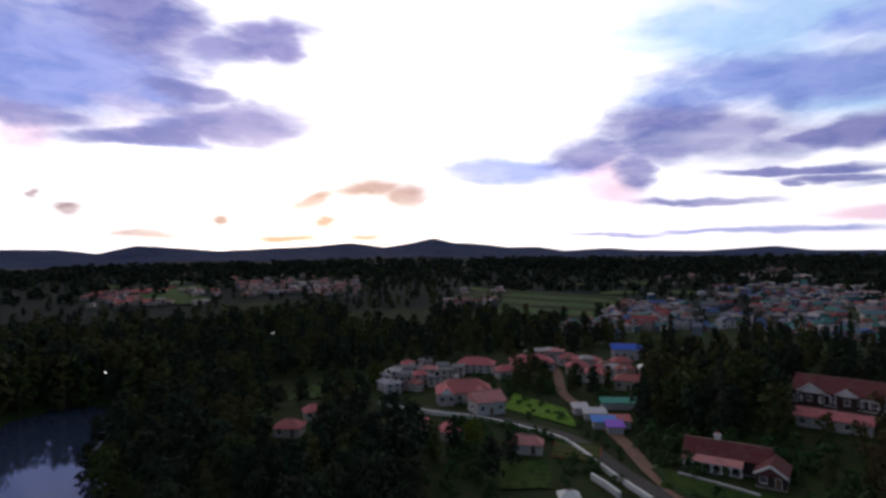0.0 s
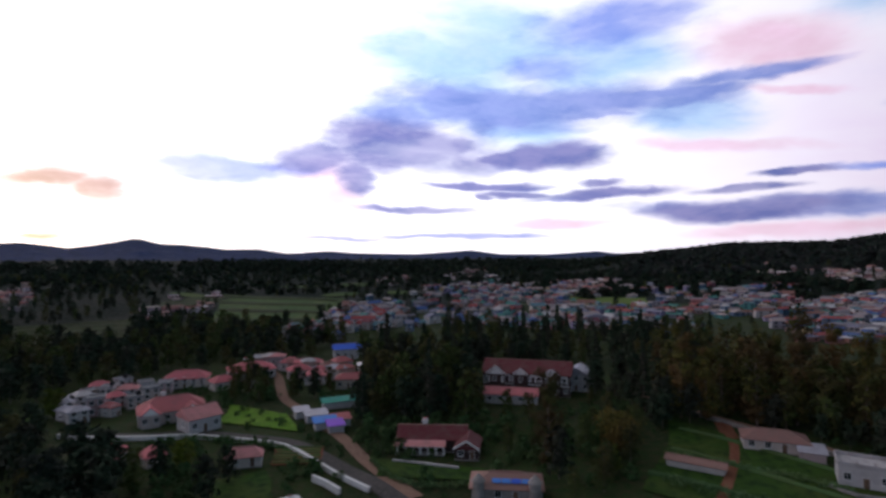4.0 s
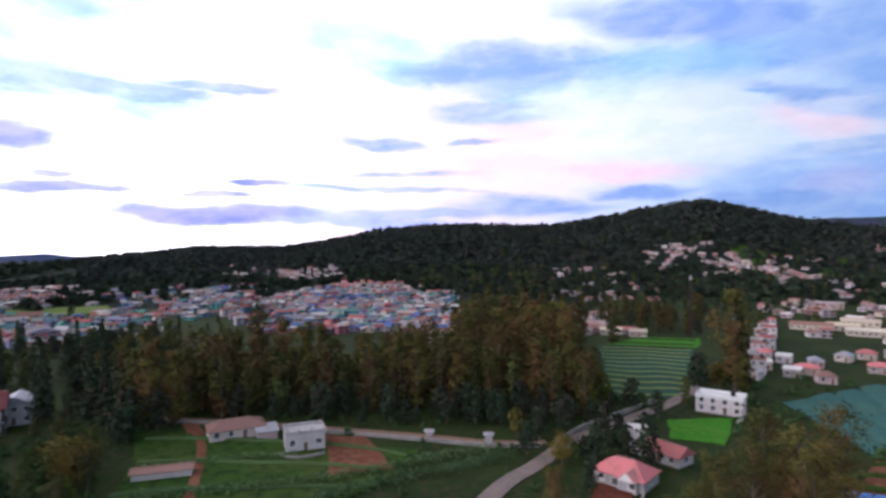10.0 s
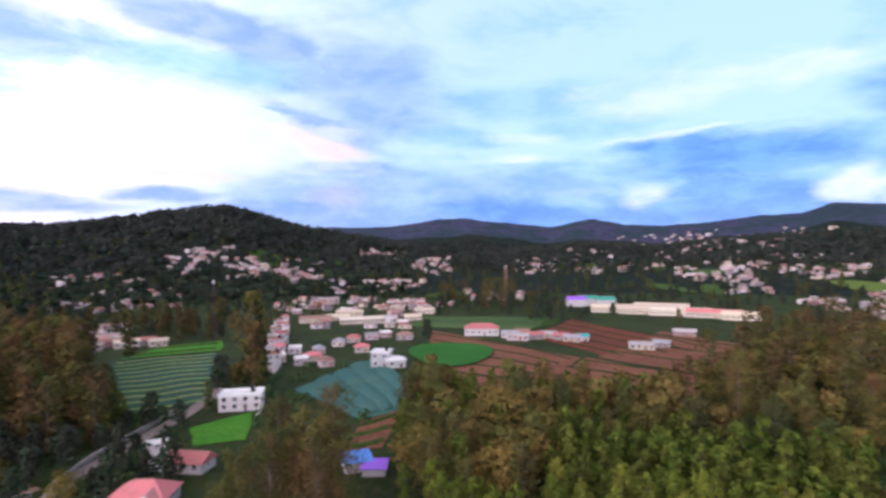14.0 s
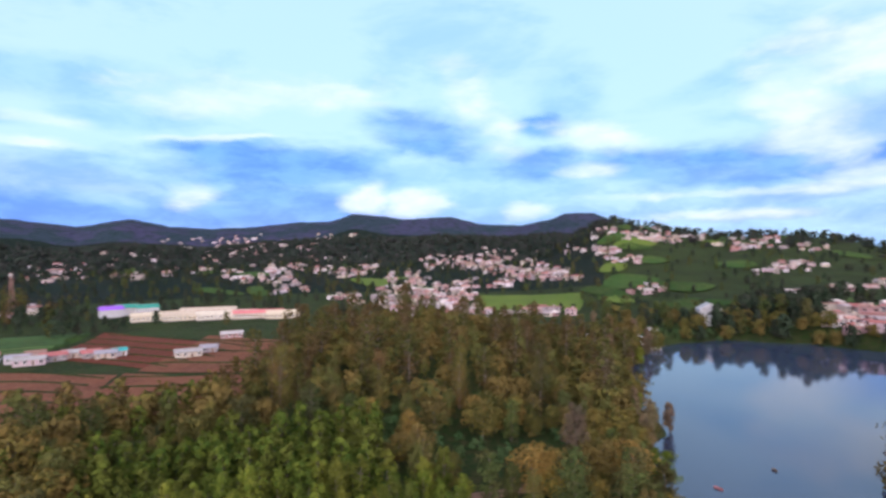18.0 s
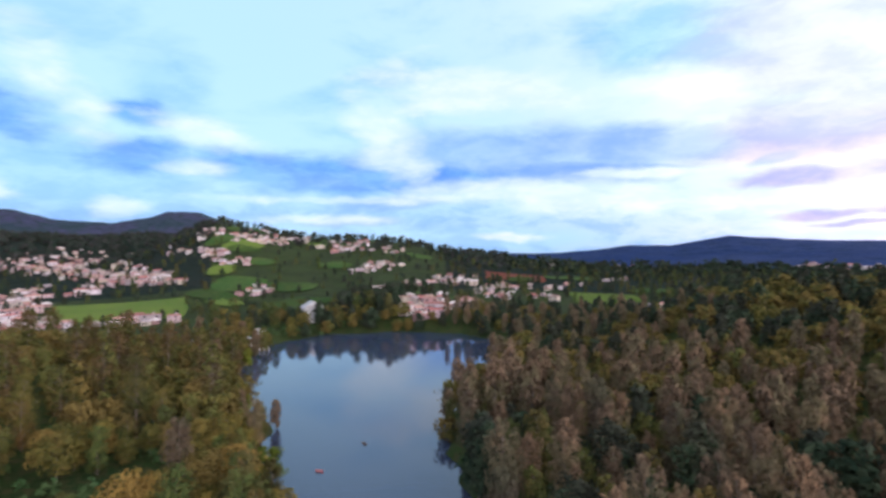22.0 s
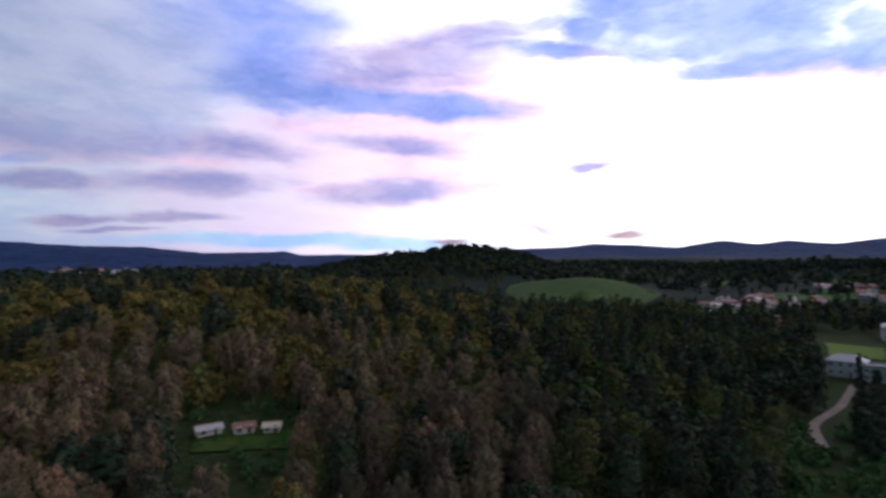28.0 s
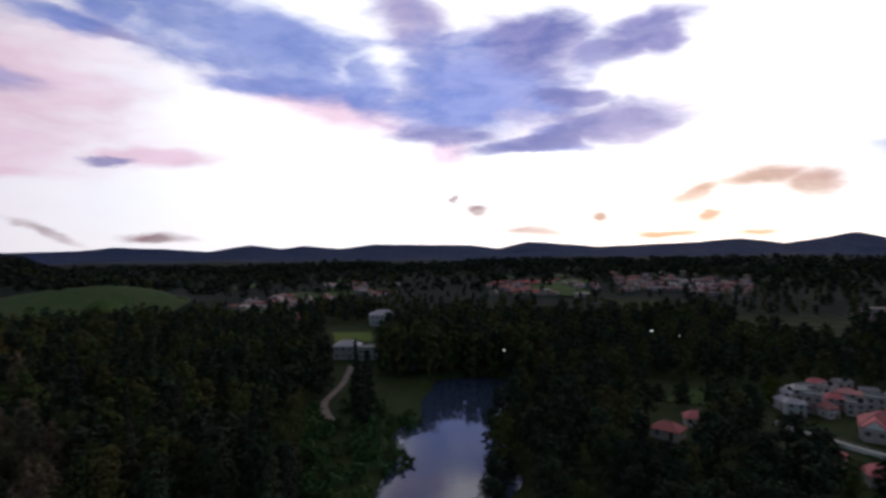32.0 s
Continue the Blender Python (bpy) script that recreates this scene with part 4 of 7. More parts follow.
def hill_patches():
    """Open plots of grass and crops between the far houses and woods."""
    rng = random.Random(31)
    for az0, az1, d0, d1, n in ((186, 208, 470, 1150, 30), (100, 132, 560, 900, 9), (136, 171, 560, 980, 12), (300, 318, 480, 880, 8), (318, 360, 470, 880, 9), (214, 230, 520, 900, 7), (3, 30, 480, 850, 6)):
        for _ in range(n):
            az, d = rng.uniform(az0, az1), rng.uniform(d0, d1)
            w, ln, turn = rng.uniform(10, 26), rng.uniform(16, 48), rng.uniform(-0.6, 0.6)
            a = radians(az)
            cx, cy = d * math.sin(a), d * math.cos(a)
            ux, uy = math.sin(a + turn), math.cos(a + turn)
            k = 9
            u, v = np.meshgrid(np.linspace(-1, 1, k), np.linspace(-1, 1, k), indexing="ij")
            u2, v2 = u * (1 - 0.22 * v * v + 0.1 * v) * w, v * (1 - 0.18 * u * u) * ln
            x, y = cx + u2 * uy + v2 * ux, cy - u2 * ux + v2 * uy
            i, j = np.meshgrid(np.arange(k - 1), np.arange(k - 1), indexing="ij")
            q = np.stack([i * k + j, (i + 1) * k + j, (i + 1) * k + j + 1, i * k + j + 1], -1).reshape(-1, 4)
            me = quad_mesh("hill_plot", np.stack([x, y, ground(x, y) + 1.3], -1).reshape(-1, 3), q, [M[rng.choice(("slope", "slope", "grass", "slope", "meadow") if az0 > 290 or az0 < 90 else ("meadow", "meadow", "slope", "slope", "slope", "meadow", "pitch"))]], None, True)
            tagged(new("hill_plot", me), "open grassy plot on the far hillside", "field", "plots between the far woods")
            KEEP_OUT.append(plot([np.array((x[i, j], y[i, j])) for i, j in ((0, 0), (-1, 0), (-1, -1), (0, -1))]))


hill_patches()

road("road_curve", "dark_asphalt", [(354, 196), (356, 189), (0.2, 181), (3.8, 177), (8.5, 167), (13, 157), (17.9, 135), (21.5, 124), (26, 108)], 5.0, "narrow grey road curving round the hillside")
wall_line("white_road_wall", "frame", [(354, 196), (356, 189), (0.2, 181), (3.8, 177), (8.5, 167), (13, 157), (17.9, 135), (21.5, 124)], 1.05, "low whitewashed wall along the curving road", 0.55, 3.2)
road("dirt_lane", "dirt", [(10.5, 262), (11.4, 245), (11.9, 210), (14, 187), (17.6, 159), (20, 140), (25, 118)], 3.6, "pale brown dirt lane winding past the houses")
road("valley_road", "dirt", [(46, 215), (51, 199), (58, 183), (66.8, 168), (77, 157), (84, 152), (89.5, 154)], 3.0, "pale lane below the tall trees")
road("valley_road_bend", "asphalt", [(81, 106), (85.3, 125), (88.5, 137), (92.6, 159), (97.8, 183), (101.3, 205), (103.8, 234)], 4.4, "grey road running between garden walls")
wall_line("stone_road_wall", "stone", [(51, 195), (58, 179), (66.8, 164), (77, 153), (84, 148.5), (89, 150)], 0.9, "low stone wall along the lane", 0.5)
wall_line("garden_wall", "stone", [(90.4, 152), (93.2, 168), (97.6, 190), (100.4, 209)], 1.2, "tall grey garden wall beside the road", 0.5)
road("farm_track", "soil", [(54.5, 186), (55.5, 165), (55.2, 145), (54, 122)], 4.0, "reddish farm track across the meadow")
wall_line("yard_wall", "stone", [(92.6, 112), (95.2, 110), (97.8, 110), (98.8, 124), (99.2, 136)], 1.0, "low grey wall round the brown yard", 0.35)
wall_line("yard_wall", "whitewash", [(104.0, 207), (106.4, 210), (107.4, 199), (106.9, 186)], 1.1, "pale wall beside the flat-roofed house", 0.35)
wall_line("yard_wall", "stone", [(62.6, 147), (64.6, 144), (67.0, 146)], 0.8, "low stone wall before the white building", 0.35)
wall_line("yard_wall", "frame", [(14.6, 131), (15.9, 127), (17.3, 122)], 1.3, "stepped white wall beside the lane gate", 0.5)
wall_line("yard_wall", "whitewash", [(22.6, 139), (25.4, 136.5), (29.4, 133)], 0.7, "low pale wall before the bungalow", 0.35)
road("wood_path", "dirt", [(169, 117), (174, 119), (178, 123), (183, 134)], 3.0, "earth path at the edge of the wood")
road("estate_drive", "asphalt", [(310.9, 176), (310.2, 196), (311.4, 214), (312.2, 228), (313, 262)], 2.6, "pale drive leading to the white estate houses")

# ---- buildings ----


def window_mesh(w=1.2, h=1.4):
    """A cast frame with a mullion and a sill as one piece, and its pane."""
    xs = [-w / 2 - 0.14, -w / 2, -0.04, 0.04, w / 2, w / 2 + 0.14]
    zs = [-0.2, 0.0, h, h + 0.12]
    cells = {(i, j) for i in range(5) for j in range(3)} - {(1, 1), (3, 1)}
    verts, faces, index = [], [], {}

    def v(i, j, k):
        if (i, j, k) not in index:
            index[i, j, k] = len(verts)
            depth = (-0.16 if j <= 1 else -0.07) if k == 0 else 0.0
            verts.append((xs[i], depth, zs[j]))
        return index[i, j, k]

    for i, j in sorted(cells):
        faces.append((v(i, j, 0), v(i + 1, j, 0), v(i + 1, j + 1, 0), v(i, j + 1, 0)))
        for (di, dj), (a, b) in (((-1, 0), ((i, j + 1), (i, j))), ((1, 0), ((i + 1, j), (i + 1, j + 1))), ((0, -1), ((i, j), (i + 1, j))), ((0, 1), ((i + 1, j + 1), (i, j + 1)))):
            if (i + di, j + dj) not in cells:
                faces.append((v(*b, 0), v(*a, 0), v(*a, 1), v(*b, 1)))
    frame_me = quad_mesh("window_frame", verts, faces, [M["frame"]])
    pane_me = Solid().box(-w / 2, -0.02, 0, w / 2, 0.0, h).mesh("pane", [M["glass"]])
    return frame_me, pane_me


WIN = window_mesh()
WIN_WIDE = window_mesh(2.0, 1.3)
DOOR_ME = Solid().box(-0.55, -0.06, 0, 0.55, 0.0, 2.1).box(-0.65, -0.09, 0, -0.55, 0.0, 2.2, 1).box(0.55, -0.09, 0, 0.65, 0.0, 2.2, 1).box(
    -0.65, -0.09, 2.1, 0.65, 0.0, 2.2, 1).mesh("door", [M["wood"], M["frame"]])


def add_window(ob, x, y, z, rz=0, kind=None):
    f, p = kind or WIN
    w = part("window", f, ob)
    w.matrix_local = pose(x, y, z, 0, 0, rz)
    part("pane", p, w)
    return w


def roof_solid(w, d, h, style, rise, over=0.5, x=0.0, y=0.0):
    """Roof over a w by d plan whose middle is x, y, on walls h high."""
    s = Solid()
    X0, X1, Y0, Y1 = x - w / 2 - over, x + w / 2 + over, y - d / 2 - over, y + d / 2 + over
    if style == "flat":
        s.box(X0 + 0.25, Y0 + 0.25, h, X1 - 0.25, Y1 - 0.25, h + 0.22)
        a, b, c, e = X0 + 0.3, X1 - 0.3, Y0 + 0.3, Y1 - 0.3
        for q in ((a, c, b, c + 0.2), (a, e - 0.2, b, e), (a, c, a + 0.2, e), (b - 0.2, c, b, e)):
            s.box(q[0], q[1], h + 0.22, q[2], q[3], h + 0.85)
        return s
    s.box(X0, Y0, h - 0.12, X1, Y1, h)
    ym, k = (Y0 + Y1) / 2, 0.12
    if style == "hip":
        run = min(w, d) / 2
        if w >= d:
            top = (X0 + run, ym - k, X1 - run, ym + k)
        else:
            xm = (X0 + X1) / 2
            top = (xm - k, Y0 + run, xm + k, Y1 - run)
    elif style == "gable":
        top = (X0, ym - k, X1, ym + k)
    elif style == "gable_front":
        xm = (X0 + X1) / 2
        top = (xm - k, Y0, xm + k, Y1)
    else:
        top = (X0, Y1 - k, X1, Y1)
    s.block((X0, Y0, X1, Y1), h, top, h + rise)
    return s


def house(name, label, az, d, w, dp, h, style, wall, roof, turn=0.0, rise=None, storeys=1, chimney=False, gables=(), tank=False, group="",
          category="house", windows=True, xy=None):
    x, y = xy or spot(az, d)
    dist = math.hypot(x, y)
    x, y = x * (1 + dp / 2 / dist), y * (1 + dp / 2 / dist)
    z = float(ground(x, y)) - 0.1
    ob = root(name, x, y, z, -az + turn, label, category, group)
    s = Solid()
    s.box(-w / 2 - 0.12, -dp / 2 - 0.12, -0.6, w / 2 + 0.12, dp / 2 + 0.12, 0.35)
    part("plinth", s.mesh("plinth", [M["stone"]]), ob)
    s = Solid().box(-w / 2, -dp / 2, 0.35, w / 2, dp / 2, h)
    if storeys > 1:
        for k in range(1, storeys):
            zz = 0.35 + (h - 0.35) * k / storeys
            s.box(-w / 2 - 0.08, -dp / 2 - 0.08, zz - 0.12, w / 2 + 0.08, dp / 2 + 0.08, zz + 0.12)
    for gx, gw, gd in gables:
        s.box(gx - gw / 2, -dp / 2 - gd, 0.0, gx + gw / 2, -dp / 2 + 0.1, h)
    part("wall", s.mesh("wall", [M[wall]]), ob)
    rise = rise if rise is not None else min(w, dp) * 0.32
    part("roof", roof_solid(w, dp, h, style, rise).mesh("roof", [M[roof]]), ob)
    if style in ("gable", "hip") and w >= dp:
        half = w / 2 + 0.5 - (min(w, dp) / 2 if style == "hip" else 0)
        if half > 0.4:
            part("ridge_cap", Solid().box(-half, -0.2, h + rise - 0.1, half, 0.2, h + rise + 0.12).mesh("ridge_cap", [M["brownroof"]]), ob)
    for gx, gw, gd in gables:
        r = Solid()
        y0, y1 = -dp / 2 - gd - 0.5, 0.0
        xa, xb = gx - gw / 2 - 0.4, gx + gw / 2 + 0.4
        r.block((xa, y0, xb, y1), h + 0.02, (gx - 0.1, y0 + 0.25, gx + 0.1, y1), h + gw * 0.42)
        part("gable_roof", r.mesh("gable_roof", [M[roof]]), ob)
        g = Solid().block((gx - gw / 2 + 0.2, y0 - 0.14, gx + gw / 2 - 0.2, y0 - 0.02), h - 0.05, (gx - 0.08, y0 + 0.1, gx + 0.08, y0 + 0.22), h + gw * 0.36)
        part("gable_front", g.mesh("gable_front", [M["frame"]]), ob, "white painted gable board")
    if windows:
        per = (h - 0.35) / storeys
        for k in range(storeys):
            zz = 0.35 + per * k + per * 0.32
            n = max(2, int(w / 3.0))
            for i in range(n):
                xx = -w / 2 + w * (i + 0.5) / n
                blocked = [g for g in gables if abs(xx - g[0]) < g[1] / 2 + 0.6]
                if k == 0 and i == n // 2 and not blocked:
                    part("door", DOOR_ME, ob).matrix_local = pose(xx, -dp / 2, 0.35)
                    continue
                yy = -dp / 2 - (blocked[0][2] if blocked else 0)
                add_window(ob, xx, yy, zz)
            m = max(1, int(dp / 4.5))
            for i in range(m):
                yy = -dp / 2 + dp * (i + 0.5) / m
                add_window(ob, w / 2, yy, zz, 90)
                add_window(ob, -w / 2, yy, zz, -90)
    if chimney:
        cs = Solid().box(-0.6, -0.5, h - 0.5, 0.6, 0.5, h + rise + 1.3).box(-0.75, -0.65, h + rise + 0.8, 0.75, 0.65, h + rise + 1.0)
        cs.box(-0.35, -0.3, h + rise + 1.1, -0.05, 0.3, h + rise + 1.6, 1).box(0.05, -0.3, h + rise + 1.1, 0.35, 0.3, h + rise + 1.6, 1)
        part("chimney", cs.mesh("chimney", [M["frame"], M["tile"]]), ob).matrix_local = pose(-w * 0.12, dp * 0.1, 0)
    if tank:
        part("water_tank", tank_mesh(), ob, "black plastic water tank").matrix_local = pose(w * 0.25, dp * 0.15, h + 0.22)
    return ob


def tank_mesh():
    me = bpy.data.meshes.new("water_tank")
    bm = bmesh.new()
    bmesh.ops.create_cone(bm, cap_ends=True, segments=14, radius1=0.75, radius2=0.75, depth=1.3, matrix=Matrix.Translation((0, 0, 0.65)))
    bmesh.ops.create_cone(bm, cap_ends=True, segments=14, radius1=0.75, radius2=0.25, depth=0.3, matrix=Matrix.Translation((0, 0, 1.45)))
    bm.to_mesh(me)
    bm.free()
    me.materials.append(M["dark"])
    return me


HOUSE_SPOTS = []


def bargeboards(ob, gx, gw, y, h, rise):
    """White boards along both slopes of a gable front."""
    for sgn in (-1, 1):
        run = gw / 2 + 0.4
        ln, tilt = math.hypot(run, rise), math.degrees(math.atan2(rise, run))
        b = Solid().box(0, -0.1, -0.22, ln, 0.1, 0.24).mesh("bargeboard", [M["frame"]])
        part("bargeboard", b, ob, "white painted bargeboard").matrix_local = pose(gx + sgn * run, y, h, 0, 0, 180 if sgn > 0 else 0) @ pose(0, 0, 0, 0, -tilt, 0)


def dress_hotel(ob):
    """White panels under and beside the windows of the dark timber front."""
    for gx, gw, gd in ((-10, 6, 1.8), (-1.5, 4.5, 1.4), (9, 5, 1.4)):
        bargeboards(ob, gx, gw, -6.5 - gd - 0.62, 7.5, gw * 0.42)
    tall = Solid().box(-0.22, -0.07, 0, 0.22, 0, 2.1).mesh("panel", [M["frame"]])
    wide = Solid().box(-1.0, -0.07, 0, 1.0, 0, 0.5).mesh("panel", [M["frame"]])
    for x in (-13.6, -7.6, -5.6, -4.4, 1.6, 3.4, 5.4, 12.2, 14.0):
        part("panel", tall, ob, "white panel on dark timber").matrix_local = pose(x, -6.6, 4.4)
    for x in (-6.5, 2.5, 4.4, 13.0):
        part("panel", wide, ob, "white panel on dark timber").matrix_local = pose(x, -6.6, 6.55)
    for x in (-12.3, -7.7):
        part("panel", tall, ob, "white panel on dark timber").matrix_local = pose(x, -8.34, 4.4)
    part("balcony_rail", Solid().box(-15, -6.95, 3.7, 15, -6.8, 3.95).mesh("balcony_rail", [M["frame"]]), ob, "long white band below the upper windows")


def verandah(ob, x0, x1, y, bays, h):
    """Lean-to roof on a white arcade."""
    d, w = 2.2, (x1 - x0) / bays
    part("verandah_roof", Solid().block((x0 - 0.4, y - d - 0.5, x1 + 0.4, y), h + 0.1, (x0 - 0.4, y - 0.3, x1 + 0.4, y), h + 1.1).mesh("verandah_roof", [M["tile"]]), ob, "pink-red verandah roof")
    part("verandah_floor", Solid().box(x0 - 0.2, y - d - 0.2, -0.5, x1 + 0.2, y, 0.3).mesh("verandah_floor", [M["stone"]]), ob)
    pts, f = [], []
    n = 8
    for j in range(2):
        for i in range(n + 1):
            a = math.pi * i / n
            xx = w / 2 - (w / 2 - 0.2) * math.cos(a)
            pts += [(xx, 0.25 * j, h - 0.95 + 0.7 * math.sin(a)), (xx, 0.25 * j, h + 0.1)]
    m = 2 * (n + 1)
    for i in range(n):
        a = 2 * i
        f += [(a, a + 2, a + 3, a + 1), (m + a + 1, m + a + 3, m + a + 2, m + a), (a + 2, a, m + a, m + a + 2)]
    arch = quad_mesh("arch", pts, f, [M["frame"]])
    col = Solid().box(-0.2, -0.02, 0.3, 0.2, 0.27, h + 0.1).box(-0.3, -0.1, 0.3, 0.3, 0.35, 0.55).mesh("column", [M["frame"]])
    for k in range(bays + 1):
        part("column", col, ob, "white column").matrix_local = pose(x0 + k * w, y - d, 0)
        if k < bays:
            part("arch", arch, ob, "white arch").matrix_local = pose(x0 + k * w, y - d, 0)



def build_named_houses():
    H = []

    def add(*a, **k):
        H.append(house(*a, **k))
        return H[-1]

    add("mansion", "large red-tiled mansion with pale pink walls and gables", 1.9, 192, 18, 10, 3.8, "hip", "render", "tile", 4, 3.4, 1, True,
        gables=((-6, 5, 2.0), (5, 4.5, 2.0)))
    add("tiled_house", "long pink house with a red tiled roof", 3.2, 240, 15, 8, 3.6, "hip", "render", "tile", -12, storeys=2)
    add("tiled_house", "red-roofed white house above the mansion", 8.9, 244, 17, 11, 3.8, "hip", "whitewash", "tile", 8, 2.6, storeys=1, gables=((3, 4, 1.5),), chimney=True)
    add("tiled_house", "red-roofed house with white ridge on the slope", 6.3, 230, 8, 6, 3.2, "hip", "render", "tile", 20)
    for i, (az, d, w, h, t) in enumerate([(354.6, 206, 7, 5, 10), (356.0, 212, 6, 7, -5), (357.4, 220, 7, 5, 15), (358.9, 216, 6, 4.5, 0), (354.9, 224, 7, 6, 20), (355.6, 232, 6, 5, 35),
                                          (358.4, 230, 8, 5, -10), (0.2, 226, 7, 5, 5), (353.8, 212, 4.5, 4, 30), (356.9, 229, 5, 6.5, -20), (357.0, 209, 4.5, 4, 40), (359.8, 236, 6, 5, 12),
                                          (353.9, 220, 5, 5, -15), (1.4, 234, 6, 4.5, -8), (356.2, 240, 7, 5.5, 0), (358.0, 242, 6, 6, 22)]):
        add("villa", "white and blue-grey villa with a flat roof" if i % 2 else "pale villa with a metal roof" if i % 4 == 0 else "pale villa with a red tiled roof", az, d, w * 0.75, 4.6, h * 0.8, "flat" if i % 2 else "hip",
            ("whitewash", "wall_pink", "whitewash", "render")[i % 4], ("sheet", "slab", "tile", "slab")[i % 4], t, 1.4, 2, group="white villas", tank=i % 3 == 0)
    for az, d, w, dp, t in ((344.3, 165, 8.5, 7, -20), (346.6, 180, 6, 6, 10), (357.0, 158, 6, 10, -15), (0.3, 154, 5, 6, 20), (8.2, 144, 9, 5, -6)):
        add("cottage", "small red-roofed cottage among trees", az, d, w * 0.85, dp * 0.8, 2.7, "hip", "render", "tile", t, 1.8, group="small red cottages")
    for az, d, w, t, r in ((13.4, 238, 10, 12, "tile"), (15.0, 226, 9, -8, "tile"), (16.3, 240, 10, 4, "brownroof"), (18.3, 216, 11, -6, "tile"), (14.6, 250, 11, 0, "tile"),
                           (17.6, 252, 9, 15, "tile"), (12.6, 256, 9, -20, "tile"), (20.2, 240, 9, 10, "sheet")):
        add("terrace_house", "pink-roofed house in a dense cluster", az, d, w * 0.82, 6, 3.8, "hip", "wall_pink", r, t, 1.8, 1, group="pink-roofed houses")
    for k in range(16):
        az, d = 9.6 + 9.4 * ((k * 7) % 16) / 16, 224 + (k * 29) % 52
        add("cluster_house", "small tightly packed house with a faded roof", az, d, 5.0 + k % 4, 5, 2.8 + 1.2 * (k % 3), ("flat", "gable", "hip")[k % 3], "wall_pink", ("slab", "tile", "roof_pink", "sheet")[k % 4], k * 23 % 50 - 25, 1.2, 1,
            group="small packed houses", tank=k % 5 == 0)
    add("mansion_wing", "red-tiled mansion wing with a white gable end", 4.2, 178, 9, 8, 4.2, "gable", "whitewash", "tile", 24, 2.6)
    for az, d, w, r in ((93.3, 358, 9, "pink"), (94.6, 366, 11, "pink"), (95.9, 360, 12, "cream"), (97.2, 364, 12, "pink"), (98.4, 356, 9, "cream"), (92.2, 342, 14, "cream"), (91.0, 322, 12, "cream"), (91.8, 308, 10, "pink")):
        add("lane_house", "low pale pink house in a row above the terraces", az, d, w, 6, 3.4, "gable", "wall_pink", "roof_pink" if r == "pink" else r, az * 13 % 10 - 5, 1.3, 1, group="houses above the terraces")
    add("garden_tent", "small white pyramid-roofed garden pavilion", 12.4, 114, 3.4, 3.4, 2.4, "hip", "whitewash", "frame", 10, 1.2, windows=False, category="pavilion")
    add("blue_house", "house with a bright blue sheet roof", 18.2, 277, 13, 9, 5, "gable", "whitewash", "blue", 6, 2.0, 1)
    for az, d, m, w in ((15.9, 168, "blue", 6), (16.9, 164, "violet", 4), (15.0, 176, "sheet", 6), (17.4, 190, "teal", 11), (13.6, 181, "sheet", 4), (17.4, 170, "tile", 5)):
        add("market_stall", "small stall under coloured sheeting by the lane", az, d, w, 4, 2.4, "shed", "whitewash", m, 10, 0.6, windows=False, group="lane stalls", category="stall")
    hotel = add("hotel", "large gabled hotel with maroon roof and white gables", 36.6, 204, 30, 13, 7.4, "gable", "timber", "maroon", -8, 3.6, 2, False,
                gables=((-10, 6, 1.8), (-1.5, 4.5, 1.4), (9, 5, 1.4)))
    dress_hotel(hotel)
    add("hotel_annex", "low pink-red roofed annex in front of the hotel", 34.9, 191, 17, 6, 3.2, "gable", "whitewash", "tile", -8, 1.9)
    add("hotel_wing", "white gabled wing beside the hotel", 41.6, 212, 9, 9, 6.0, "gable_front", "whitewash", "sheet", -10, 2.4, 2)
    add("bungalow", "dark-roofed white bungalow with tall white chimney", 26.8, 145, 17, 7, 3.3, "gable", "timber", "maroon", -6, 2.6, 1, True, windows=False)
    verandah(H[-1], -8.4, 3.2, -3.5, 6, 2.3)
    add("bungalow_wing", "maroon-roofed wing of the bungalow with white trim", 30.4, 139, 5.5, 8, 2.9, "gable_front", "timber", "maroon", -6, 2.0)
    bargeboards(H[-1], 0.0, 5.5, -4.6, 2.9, 2.0)
    gate = add("gatehouse", "stone house with brown-pink tiled roof, blue panels and round turrets", 34.3, 116, 14, 8, 2.9, "hip", "stone", "brownroof", 0, 1.9, storeys=1)
    for k in range(5):
        p = Solid().box(-0.9, -0.6, 0, 0.9, 0.6, 0.08).mesh("roof_panel", [M["blue"]])
        part("roof_panel", p, gate, "blue glazed roof panel").matrix_local = pose(-2 + k * 1.95, -2.7, 3.95, 22)
    for sx in (-5.6, 5.6):
        bm = bmesh.new()
        bmesh.ops.create_cone(bm, cap_ends=True, segments=16, radius1=1.2, radius2=1.15, depth=4.4, matrix=Matrix.Translation((sx, -4, 2.2)))
        bmesh.ops.create_cone(bm, cap_ends=True, segments=16, radius1=1.45, radius2=0.1, depth=1.5, matrix=Matrix.Translation((sx, -4, 5.15)))
        me = bpy.data.meshes.new("turret")
        bm.to_mesh(me)
        bm.free()
        me.materials.append(M["stone"])
        part("turret", me, gate, "round stone turret with cone top")
    add("farm_building", "brown-roofed farm building by the lane", 58.6, 165, 14, 8, 2.9, "hip", "render", "brownroof", 8, 1.8)
    add("lean_to", "grey sheet-roofed lean-to of the farm", 61.4, 162, 5, 5, 2.4, "shed", "render", "sheet", 8, 0.7, windows=False)
    add("long_shed", "long low shed with pale pink roof in the meadow", 52.3, 143, 12, 3.5, 1.9, "gable", "render", "brownroof", -10, 0.7, windows=False, category="shed")
